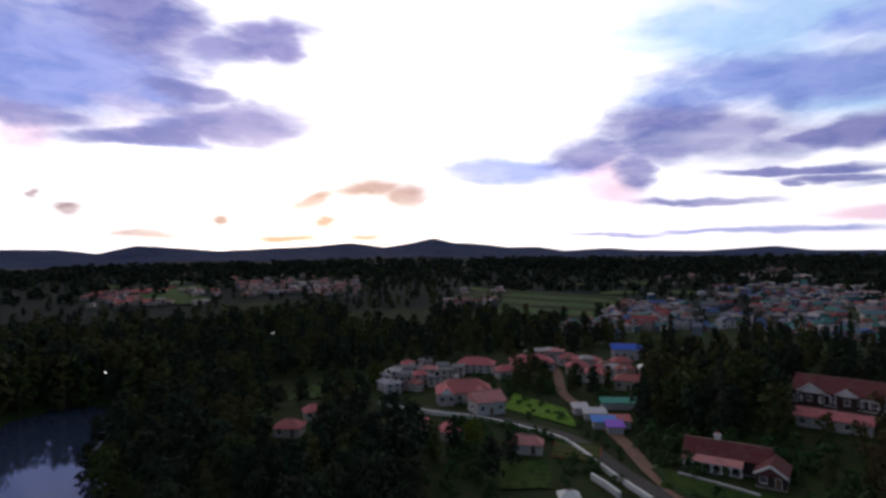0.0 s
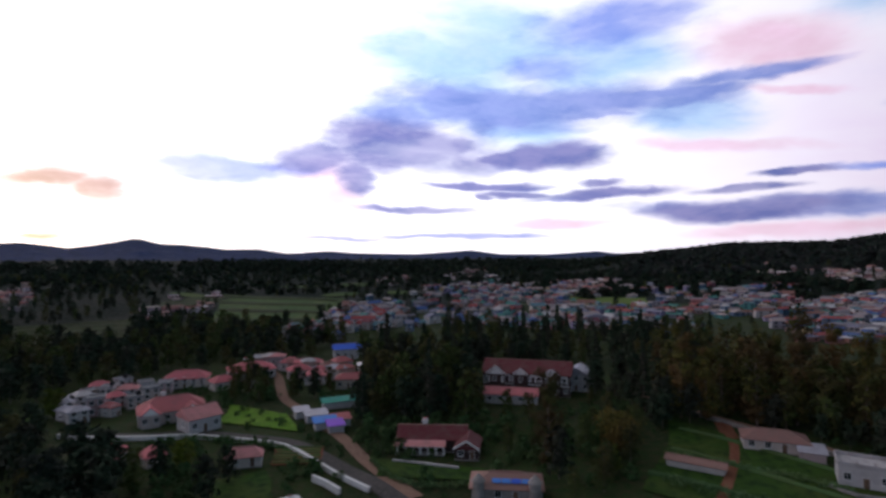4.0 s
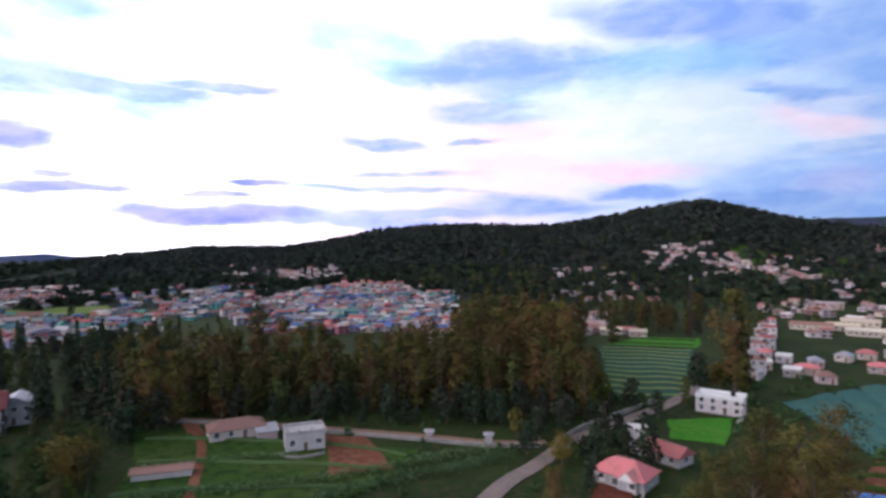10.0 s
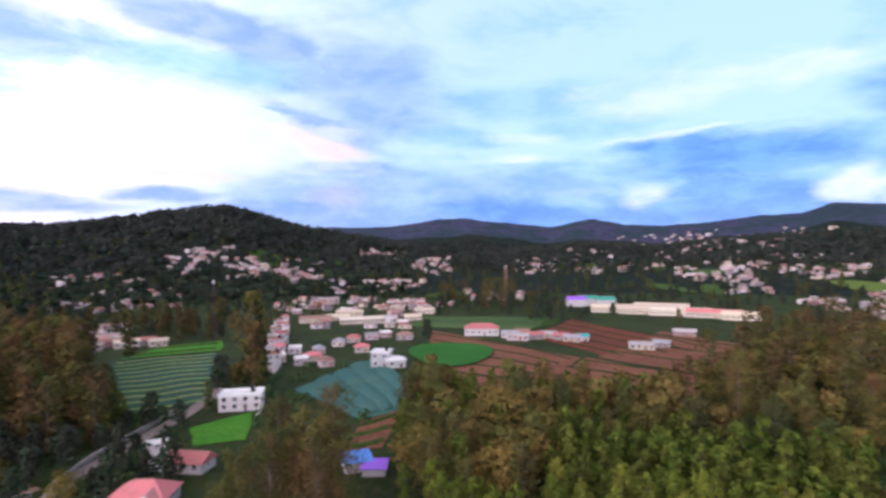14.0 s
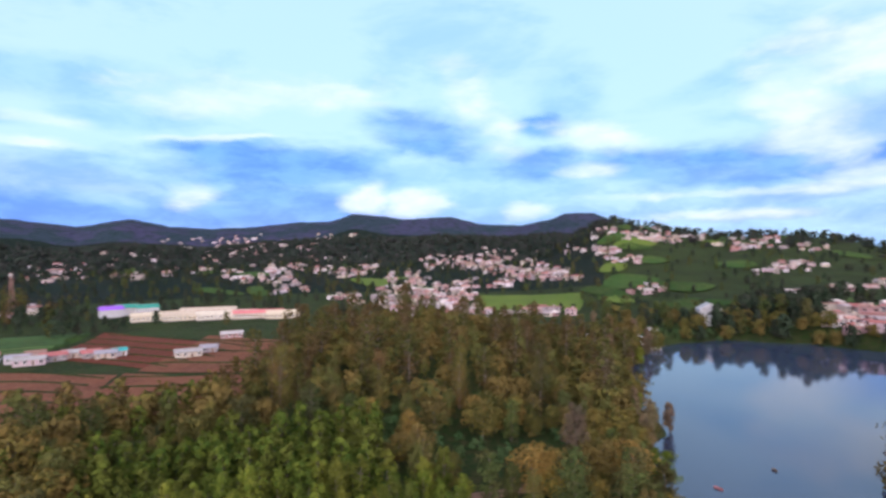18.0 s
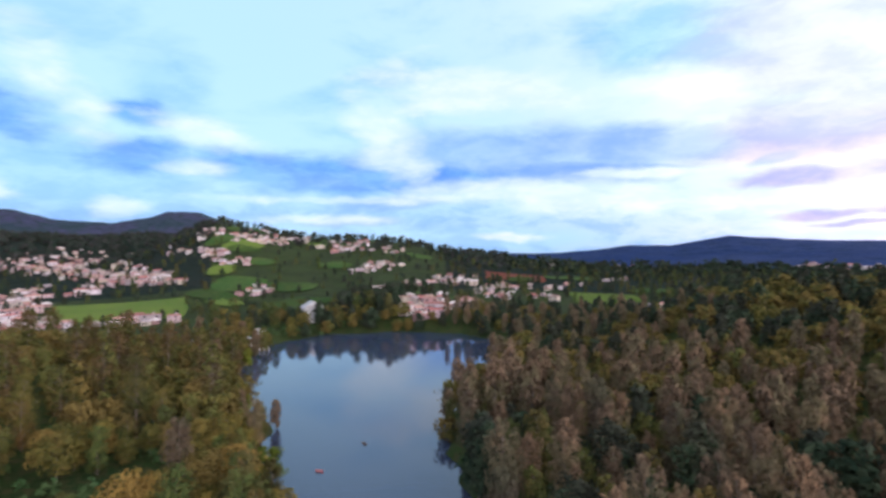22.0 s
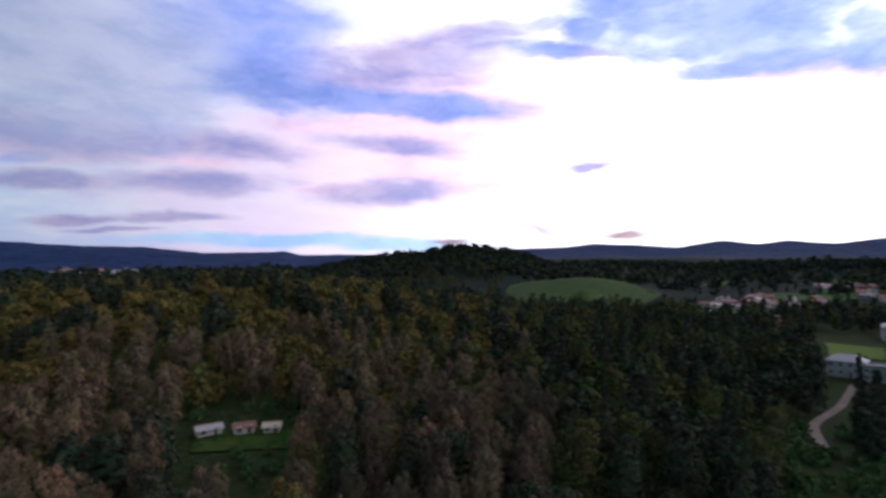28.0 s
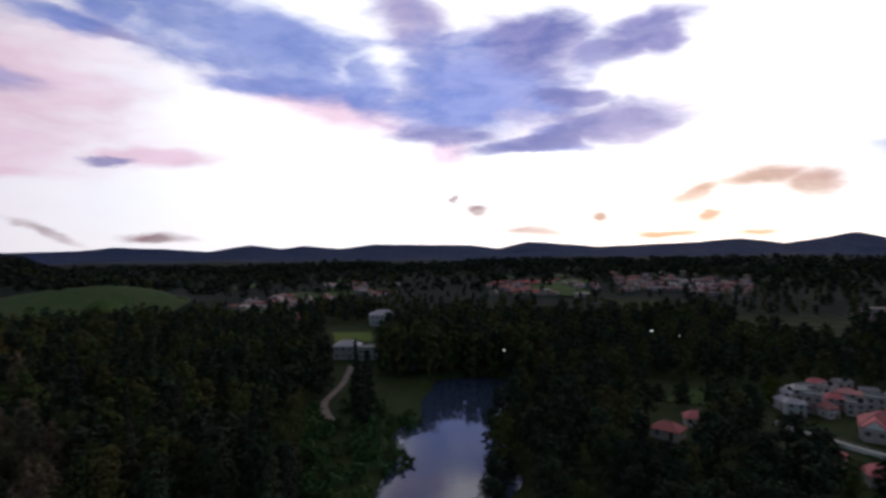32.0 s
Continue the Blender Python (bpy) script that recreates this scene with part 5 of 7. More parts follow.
    wb = add("white_building", "square whitewashed concrete building with unfinished roof", 65.0, 150, 9.5, 7, 4.4, "flat", "whitewash", "slab", 6, storeys=1)
    for xx in (-4.3, -1.5, 1.5, 4.3):
        for yy in (-3.0, 3.0):
            part("roof_post", Solid().box(xx - 0.15, yy - 0.15, 4.6, xx + 0.15, yy + 0.15, 5.6).mesh("roof_post", [M["slab"]]), wb)
    add("red_house", "red-roofed white house beside a brown yard", 97.2, 128, 11, 8, 2.7, "hip", "whitewash", "tile", -24, 2.6, gables=((2.5, 4, 1.4),))
    add("red_house", "long red-roofed house behind trees", 100.9, 146, 10, 6, 2.6, "gable", "whitewash", "tile", -34, 1.9)
    add("flat_house", "pink and white two-storey house with a flat roof", 105.6, 197, 13, 8, 4.8, "flat", "wall_pink", "frame", -8, storeys=2, tank=True)
    add("white_house", "tall white stepped house above the cabbage field", 119.2, 256, 8, 8, 6.4, "flat", "whitewash", "frame", -12, storeys=2, tank=True)
    add("white_house", "low white annex beside the stepped house", 120.6, 254, 8, 7, 3.6, "hip", "whitewash", "frame", 8, 1.4, storeys=1)
    for k in range(16):
        add("street_house", "narrow pink-white house in a stepped row", 108.3 + 0.75 * (k * 5 % 4) / 3 + 0.04 * k, 256 + 11.5 * k, 4.6 + k % 3, 5.5, 3.4 + 2.7 * (k % 2), "flat" if k % 3 else "hip",
            ("wall_pink", "whitewash", "wall_red")[k % 3], ("slab", "brownroof", "frame", "tile")[k % 4], k * 17 % 40 - 20, 1.3, 1 + k % 2, group="stepped street row", tank=k % 4 == 1)
    for az, d, w, m in ((111.2, 268, 6, "frame"), (112.3, 276, 8, "tile"), (113.6, 262, 6, "brownroof"), (112.9, 296, 5, "sheet"), (110.6, 300, 6, "frame"), (116.4, 330, 7, "tile"), (118.2, 338, 7, "slab"),
                        (121.6, 336, 9, "brownroof"), (119.6, 346, 6, "frame"), (114.9, 318, 6, "sheet"), (117.2, 296, 7, "tile")):
        add("village_house", "pale village house at the edge of the fields", az, d, w, 5.5, 3.2, "flat" if m in ("slab", "frame") else "hip", "wall_pink", m, az * 7 % 40 - 20, 1.5, 1, group="field-edge houses")
    for az, d, w, m in ((112.6, 432, 22, "brownroof"), (114.8, 440, 16, "cream"), (117.2, 418, 30, "cream"), (119.8, 424, 14, "sheet"), (122.4, 430, 12, "cream"), (123.6, 480, 16, "cream"), (116.0, 470, 20, "cream")):
        add("workshop", "long low cream building beyond the fields", az, d, w, 7, 3.6, "gable", "cream", m, az * 9 % 16 - 8, 1.6, 1, group="cream buildings beyond the fields", category="building")
    tb = add("tarp_shelter", "shelter roofed with blue and violet sheets", 116.6, 134, 6, 5, 2.6, "shed", "whitewash", "blue", 12, 0.8, windows=False, category="shelter")
    add("tarp_shelter", "low shelter under a violet and red sheet", 118.4, 131, 5, 4, 2.0, "shed", "whitewash", "violet", -6, 0.7, windows=False, category="shelter")
    add("farmhouse", "long white farmhouse with bright red roof", 129.5, 350, 20, 9, 4.6, "hip", "whitewash", "tile", 0, 2.6)
    for k, (az, d, w, m) in enumerate([(132.4, 342, 9, "sheet"), (133.6, 350, 8, "brownroof"), (134.8, 338, 10, "tile"), (136.2, 342, 9, "sheet"), (137.5, 336, 8, "tile"),
                                       (138.6, 330, 9, "sheet"), (139.6, 334, 6, "teal"), (133.2, 332, 12, "slab"), (145.2, 312, 12, "slab"), (147.0, 322, 8, "sheet"), (149.0, 372, 12, "slab")]):
        add("farm_shed", "pale farm shed among the brown fields", az, d, w, 6, 3.0, "gable", "wall_pink", m, k * 11 % 24 - 12, 1.3, 1, group="field sheds", category="shed")
    for k, (az, d, w) in enumerate([(142.6, 500, 34), (145.5, 492, 38), (148.6, 486, 42), (151.5, 480, 36), (147.0, 520, 40), (153.8, 470, 24)]):
        add("depot", "long cream low building with a pale sheet roof", az, d, w, 9, 4.2, "gable", "cream", "tile" if k == 3 else "cream", 6 - k * 3, 2.2, 1,
            group="long cream buildings", category="building")
    for az, d, m in ((140.2, 560, "teal"), (141.8, 550, "teal"), (139.0, 548, "violet")):
        add("warehouse", "warehouse with a bright coloured sheet roof", az, d, 15, 12, 6, "gable", "whitewash", m, 10, 2.5, windows=False)
    add("lake_pavilion", "flat white pavilion between trees near the lake", 183.6, 322, 15, 7, 3.6, "flat", "whitewash", "slab", 10)
    add("boat_house", "low cream boat house on the lake shore", 188.8, 326, 9, 5, 3.4, "hip", "render", "sheet", 8, 1.5)
    add("boat_house", "small white boat shed at the jetty", 190.5, 341, 5, 4, 3.0, "gable", "whitewash", "sheet", 8, 1.0)
    add("chapel", "tall white gabled house above the lake trees", 195.4, 420, 13, 10, 10.5, "gable_front", "whitewash", "sheet", 14, 4.0, 2)
    for k, az in enumerate((253.6, 256.8, 259.4)):
        add("hut", "small white hut with a pale roof in a clearing" if k != 1 else "small hut with a brown-red roof in a clearing", az, 170 - k * 2, 6.0 - k, 3.6, 2.0, "gable", "render", ("sheet", "brownroof", "cream")[k], 10 - k * 8, 1.0, group="white clearing huts", category="hut")
    add("estate_house", "white two-storey estate house with grey roof", 312.6, 276, 12, 9, 6.4, "hip", "whitewash", "sheet", -8, 2.4, 2)
    add("estate_house", "white estate house with flat blue-grey roof", 314.4, 272, 10, 8, 5.6, "flat", "whitewash", "slab", 12, storeys=2)
    add("estate_house", "large grey-roofed estate house behind trees", 316.2, 400, 18, 12, 7.5, "hip", "whitewash", "sheet", 5, 3.2, 2)
    add("valley_house", "long red-roofed white house below the tea mound", 282.8, 420, 20, 9, 5.5, "gable", "whitewash", "brownroof", 5, 2.4)
    add("valley_house", "small white house below the tea mound", 286.5, 430, 9, 7, 4.5, "gable", "whitewash", "sheet", 5, 2.0)
    for az, d, h in ((77.6, 156, 1.7), (83.7, 151, 2.5)):
        add("roadside_shrine", "small white roadside kiosk by the lane", az, d, 1.8, 1.6, h, "hip", "whitewash", "sheet", 0, 0.5, windows=False, category="kiosk")
    for ob in H:
        HOUSE_SPOTS.append((ob.matrix_world.translation.x, ob.matrix_world.translation.y, max(ob.children[1].dimensions.x, ob.children[1].dimensions.y) * 0.5 + 1))


build_named_houses()


def water_tower():
    x, y = spot(98.3, 147)
    ob = root("water_tower", x, y, float(ground(x, y)), -98, "white concrete water tower on four legs", "water tower")
    ob.scale = (1.2, 1.2, 1.05)
    leg = Solid().box(-0.2, -0.2, -0.5, 0.2, 0.2, 5.2).mesh("leg", [M["whitewash"]])
    for sx in (-1.3, 1.3):
        for sy in (-1.3, 1.3):
            part("leg", leg, ob).matrix_local = pose(sx, sy, 0)
    for zz in (1.8, 3.5):
        s = Solid().box(-1.45, -1.45, zz, 1.45, -1.15, zz + 0.25).box(-1.45, 1.15, zz, 1.45, 1.45, zz + 0.25).box(-1.45, -1.15, zz, -1.15, 1.15, zz + 0.25).box(
            1.15, -1.15, zz, 1.45, 1.15, zz + 0.25)
        part("brace", s.mesh("brace", [M["whitewash"]]), ob)
    part("tank", Solid().box(-1.7, -1.7, 5.2, 1.7, 1.7, 7.4).box(-1.9, -1.9, 7.4, 1.9, 1.9, 7.6).mesh("tank", [M["whitewash"]]), ob)


def lattice_mast(az, d, h, w, label, mat):
    x, y = spot(az, d)
    ob = root("mast", x, y, float(ground(x, y)) - 0.3, -az + 20, label, "mast")
    n = int(h / 3)
    for sx, sy in ((-1, -1), (1, -1), (1, 1), (-1, 1)):
        s = Solid().block((sx * w / 2 - 0.1, sy * w / 2 - 0.1, sx * w / 2 + 0.1, sy * w / 2 + 0.1), 0,
                          (sx * w / 6 - 0.1, sy * w / 6 - 0.1, sx * w / 6 + 0.1, sy * w / 6 + 0.1), h)
        part("leg", s.mesh("leg", [M[mat]]), ob)
    for side in range(4):
        for k in range(n):
            z0, z1 = h * k / n, h * (k + 1) / n
            a0, a1 = w / 2 - w / 3 * k / n, w / 2 - w / 3 * (k + 1) / n
            for p, q in (((-a0, z0), (a1, z1)), ((a0, z0), (-a1, z1)), ((-a1, z1), (a1, z1))):
                lx, lz = q[0] - p[0], q[1] - p[1]
                s = Solid().box(0, -0.045, -0.045, math.hypot(lx, lz), 0.045, 0.045)
                bar = part("brace", s.mesh("brace", [M[mat]]), ob)
                bar.matrix_local = pose(0, 0, 0, 0, 0, side * 90) @ pose(p[0], -(a0 + a1) / 2, p[1], 0, -math.degrees(math.atan2(lz, lx)), 0)
    for k in range(3):
        part("antenna", Solid().box(-0.2, -0.12, 0, 0.2, 0.12, 2.0).mesh("antenna", [M["frame"]]), ob).matrix_local = pose(0, 0, h - 3, 0, 0, k * 120) @ pose(0, -w / 4, 0)
    part("top_platform", Solid().box(-w / 4, -w / 4, h - 4, w / 4, w / 4, h - 3.85).mesh("top_platform", [M[mat]]), ob)


water_tower()
lattice_mast(103.1, 366, 36, 1.5, "tall grey steel lattice mast above the fields", "timber")
lattice_mast(132.0, 620, 34, 4.0, "rust-red steel lattice mast behind the town", "brownroof")


def jetty():
    x, y = spot(190.6, 304)
    ob = root("jetty", x, y, 0.0, -192, "pale wooden jetty with railings on the lake", "jetty")
    for k in range(14):
        part("plank", Solid().box(-0.24, -2.0, 0.62, 0.24, 2.0, 0.70).mesh("plank", [M["wood"]]), ob).matrix_local = pose(-3.5 + k * 0.52, 0, 0)
    for sx in (-3.6, -1.2, 1.2, 3.4):
        for sy in (-1.8, 1.8):
            part("post", Solid().box(-0.12, -0.12, -2.2, 0.12, 0.12, 1.6).mesh("post", [M["frame"]]), ob).matrix_local = pose(sx, sy, 0)
    for sy in (-1.8, 1.8):
        part("rail", Solid().box(-3.7, -0.06, 1.5, 3.5, 0.06, 1.62).mesh("rail", [M["frame"]]), ob).matrix_local = pose(0, sy, 0)


def boat(az, d, rz, mat, label):
    x, y = d * math.sin(radians(az)), d * math.cos(radians(az))
    ob = root("rowing_boat", x, y, 0.0, rz, label, "boat", "lake boats")
    bm = bmesh.new()
    n, rows = 9, []
    for i in range(n):
        s = i / (n - 1) * 2 - 1
        w = 0.8 * (1 - abs(s) ** 2.6) + 0.08
        rows.append([bm.verts.new(p) for p in ((-w, s * 2.2, 0.55 + 0.18 * s * s), (-w * 0.6, s * 2.1, -0.12), (w * 0.6, s * 2.1, -0.12), (w, s * 2.2, 0.55 + 0.18 * s * s))])
    for a, b in zip(rows, rows[1:]):
        for j in range(3):
            bm.faces.new((a[j], a[j + 1], b[j + 1], b[j]))
    me = bpy.data.meshes.new("hull")
    bm.to_mesh(me)
    bm.free()
    me.materials.append(M[mat])
    part("hull", me, ob)
    ob.scale = (0.5, 0.5, 0.5)
    for yy in (-0.9, 0.5):
        part("seat", Solid().box(-0.62, yy, 0.3, 0.62, yy + 0.3, 0.36).mesh("seat", [M["wood"]]), ob)


jetty()
for az, d, rz, mt, lb in ((190.6, 131, 20, "frame", "small white rowing boat by the wooded shore"), (190.4, 122, 70, "frame", "white rowing boat near the bank"),
                          (196.0, 135, 40, "tile", "small red-orange buoy boat on the lake"), (200.5, 152, 10, "wood", "dark small boat out on the lake")):
    boat(az, d, rz, mt, lb)

# ---- where the town stands ----
# knots of houses on the land as azimuth, elevation of the sight line, half width, half height in degrees, and number
PAINTED_A = [(14.6, -8.09, 2.3, 0.68, 17), (14.6, -8.02, 2.3, 0.55, 17), (18.6, -6.82, 3.8, 1.24, 42), (21.1, -6.43, 2.7, 1.4, 45), (21.9, -6.49, 2.1,
    1.11, 25), (29.1, -6.44, 6.6, 1.38, 68), (29.7, -3.99, 4.2, 0.97, 45), (30.7, -3.91, 3.8, 0.48, 22), (37.1, -4.47, 3.9, 0.84, 42), (37.1, -4.3, 6,
    0.9, 75), (38.3, -6.57, 5.9, 1.27, 87)]
PAINTED_B = [(46.1, -6.63, 6.4, 1.26, 62), (51.9, -4.95, 5.2, 1.27, 68), (57.7, -4.37, 3.4, 1.27, 50), (63.9, -6.28, 4.9, 1.58, 87), (64.3, -5.52,
    2.3, 1.48, 50), (68.8, -6.43, 4.1, 1.76, 87), (70.3, -4.96, 5.4, 1.39, 100), (75.4, -6.18, 2.8, 1.47, 50), (76.3, -6.83, 4, 1.46, 57), (78.2, -5.02,
    1.8, 0.72, 17)]
PAINTED = PAINTED_A + PAINTED_B
PASTEL_A = [(3.7, -4.72, 2.9, 0.81, 17), (23.6, -2.93, 2.1, 0.33, 8), (31.2, -2.39, 2.1, 0.44, 11), (31.6, -2.59, 2.8, 0.32, 11), (42.3, -3.44, 2.2,
    0.47, 17), (42.7, -3.71, 3.5, 0.63, 26), (59.5, -2.06, 1.7, 0.52, 11), (64.7, -2.28, 2.7, 0.56, 26), (66.2, -2.31, 3.2, 0.62, 24), (73.4, -4.05, 3.8,
    0.41, 22), (79.1, -8.53, 1.8, 0.7, 15), (92.7, -7.8, 2.9, 1.47, 19), (93.3, -2.38, 2.9, 0.63, 17), (95.6, -4.14, 5.2, 0.81, 22), (100.2, -1.38, 1.7,
    0.52, 8), (102, -0.11, 2.6, 0.64, 24), (108.7, -1.58, 4, 1.04, 57), (112.6, -2.44, 2.2, 0.51, 15)]
PASTEL_B = [(113.4, -5.15, 4.4, 0.68, 22), (115.3, -5.22, 5.2, 0.61, 11), (117.6, -3.48, 3.9, 0.52, 19), (117.8, -7.06, 4.7, 0.49, 15), (118.9, -0.18,
    3.1, 0.5, 13), (119, 0.16, 2, 0.37, 8), (120.5, -3.26, 3.1, 0.38, 13), (123, -5.37, 1.5, 0.48, 8), (123.5, -5.43, 3.1, 0.54, 11), (124.5, -1.37, 1.6,
    0.72, 15), (124.5, -1.37, 1.9, 0.75, 17), (131, -4.5, 3.4, 0.4, 13), (135.2, -1.77, 2.3, 0.43, 13), (135.5, -1.12, 2.3, 0.52, 13), (140.1, -0.12, 2.9,
    0.41, 11), (141.8, -1.53, 2.3, 0.7, 19), (147.7, 1.1, 4.6, 0.7, 33), (147.8, 0.17, 2.7, 0.52, 19)]
PASTEL_C = [(149, -1.27, 3.2, 0.57, 17), (151, 1.12, 2.5, 0.44, 13), (152.3, -1.95, 3.4, 0.58, 22), (152.6, -2.36, 2.2, 0.55, 13), (153.4, 0.46, 3.9,
    0.69, 30), (153.9, -3.55, 2.8, 0.51, 9), (156.6, -0.95, 4.3, 0.62, 24), (159, 1.76, 2.2, 0.34, 8), (159.4, -2.06, 2.9, 0.48, 15), (159.5, -4.64, 2.1,
    0.67, 11), (160.6, -1.84, 2.6, 0.5, 17), (166.2, -2.9, 2, 0.97, 30), (166.4, -4.45, 3.2, 1.1, 55), (169.1, -4.96, 3.7, 1.47, 88), (171.3, -1.21, 3.9,
    0.68, 37), (171.5, -0.76, 3.5, 0.62, 37), (172.8, -6.95, 1.6, 1.01, 28), (173.6, -3.24, 3.4, 0.46, 15)]
PASTEL_D = [(176.4, -0.41, 2.9, 0.81, 30), (176.7, -1.65, 3.5, 0.59, 39), (179.3, -6.29, 3.5, 0.34, 13), (179.3, -2.48, 4.1, 0.7, 37), (179.5, -2.43,
    2.6, 0.47, 26), (185.1, 0.08, 2.9, 0.52, 22), (188.6, -0.83, 2.3, 0.41, 11), (188.6, 1.5, 2.9, 0.7, 44), (189.2, -3.85, 1.7, 0.4, 8), (192.7, 1.16,
    2.3, 0.4, 15), (198.8, 0.5, 2.7, 0.56, 26), (201.5, -1.76, 2.1, 0.61, 22), (203.6, -4.23, 2, 0.71, 19), (203.6, 0.06, 1, 0.44, 6), (206.6, -6.1, 2,
    0.96, 26), (207.1, -3.09, 1.9, 0.48, 13), (209.5, -5.68, 2.8, 0.68, 22), (210.5, -3.15, 1.8, 0.42, 13)]
PASTEL_E = [(214.1, -4.29, 2.1, 0.6, 17), (219.1, -4.35, 4.7, 0.81, 17), (219.5, -1.73, 1.1, 0.24, 5), (226.1, -2.44, 1.2, 0.7, 11), (229, -5.86, 1.7,
    0.35, 5), (245, -1.84, 3.5, 0.25, 28), (303.3, -5.9, 1.8, 0.62, 22), (305.3, -5.54, 2.8, 1.13, 22), (312.6, -3.35, 1.9, 0.38, 8), (334.8, -1.98, 2.1,
    0.33, 8), (342.8, -3.16, 2.7, 0.63, 28), (344.9, -2.23, 2, 0.33, 6), (349, -3.25, 2.4, 0.78, 26), (358.4, -6.09, 1.7, 0.46, 8)]
PASTEL = PASTEL_A + PASTEL_B + PASTEL_C + PASTEL_D + PASTEL_E
RED = [(71.4, -3.85, 3, 0.54, 26), (282.7, -6.43, 1.4, 0.57, 8), (308.2, -4.68, 2.5, 0.44, 13), (315.1, -3.67, 2.3, 0.58, 13), (332.2, -3.62, 4.7,
    0.62, 33), (333.4, -3.78, 3.4, 0.58, 15), (342.4, -3.21, 3, 0.69, 19), (349.1, -3.74, 2.2, 0.89, 15)]


def sight(az, el):
    """Places where sight lines from the eye meet the land; far ones that pass over it are left out."""
    k = np.geomspace(255, 2300, 260)
    a = np.radians(az)[:, None]
    z = ground(k * np.sin(a), k * np.cos(a))
    hit = z >= EYE + k * np.tan(np.radians(el))[:, None]
    d = np.where(hit.any(1), k[hit.argmax(1)], 0)
    return d * np.sin(a[:, 0]), d * np.cos(a[:, 0]), d


LOTS, LOT_CELLS = [], {}


def town_lots():
    rng = np.random.default_rng(23)
    for table, pal in ((PAINTED, "multi"), (PASTEL, "pink"), (RED, "red")):
        for az, el, w, h, count in table:
            n = count * 4
            u = rng.uniform(-1, 1, (n, 2)) + rng.normal(0, 0.15, (n, 2))
            x, y, d = sight(az + w * u[:, 0], el + h * u[:, 1])
            done = 0
            for px, py, pd in zip(x, y, d):
                if done >= count:
                    break
                key = (int(px // 7.2), int(py // 7.2))
                if pd < 256 or key in LOT_CELLS or inside(px, py, KEEP_OUT, 1.04) or float(shore(px, py)) < 8 or near_road(px, py, 5):
                    continue
                if any(abs(hx - px) < hr + 6 and abs(hy - py) < hr + 6 for hx, hy, hr in HOUSE_SPOTS):
                    continue
                LOT_CELLS[key] = True
                done += 1
                LOTS.append((pal, math.degrees(math.atan2(px, py)), float(px), float(py), float(pd)))


town_lots()

# ---- trees ----


def leaves(centres, size, rng, droop=0.0, out=None, slim=0.5):
    """Pointed leaf clumps at the centres: verts and quads. They face outwards where out is given."""
    n = len(centres)
    u = rng.normal(size=(n, 3))
    u[:, 2] = u[:, 2] * 0.8 - droop
    if out is not None:
        u -= 0.85 * (u * out).sum(1)[:, None] * out
    u /= np.linalg.norm(u, axis=1)[:, None]
    v = np.cross(u, rng.normal(size=(n, 3)) * (1.0 if out is None else 0.45) + (0 if out is None else out))
    v /= np.linalg.norm(v, axis=1)[:, None]
    w = np.cross(u, v)
    s = (size * rng.uniform(0.6, 1.35, n))[:, None]
    p = np.stack([centres - u * s, centres + v * s * slim + w * s * 0.2, centres + u * s, centres - v * s * slim + w * s * 0.2], 1)
    return p.reshape(-1, 3), np.arange(4 * n).reshape(-1, 4)


def limb(p0, p1, r0, r1, sides=5):
    p0, p1 = np.array(p0, float), np.array(p1, float)
    d = (p1 - p0) / np.linalg.norm(p1 - p0)
    a = np.cross(d, (0.3, 1, 0.1))
    a /= np.linalg.norm(a)
    b = np.cross(d, a)
    v = [p + r * (math.cos(2 * math.pi * k / sides) * a + math.sin(2 * math.pi * k / sides) * b) for p, r in ((p0, r0), (p1, r1)) for k in range(sides)]
    f = [(k, (k + 1) % sides, sides + (k + 1) % sides, sides + k) for k in range(sides)]
    return np.array(v), np.array(f)


def joined(pieces):
    v, f, n = [], [], 0
    for a, b in pieces:
        v.append(a)
        f.append(b + n)
        n += len(a)
    return np.concatenate(v), np.concatenate(f)


# shape of each kind: height, crown radius, start of the crown, number of tufts
KINDS = {"plume": (14, 3.6, 0.10, 22), "rust": (18, 3.2, 0.20, 24), "euc": (28, 5.6, 0.08, 17), "gum": (24, 6.4, 0.06, 34), "mid": (17, 5.0, 0.12, 26), "round": (12, 5.4, 0.25, 22), "dusk": (15, 4.4, 0.2, 24),
         "conifer": (22, 3.6, 0.10, 34), "young": (10.5, 2.3, 0.06, 18), "golden": (8.5, 3.9, 0.12, 18), "bush": (2.6, 1.8, 0.0, 9)}


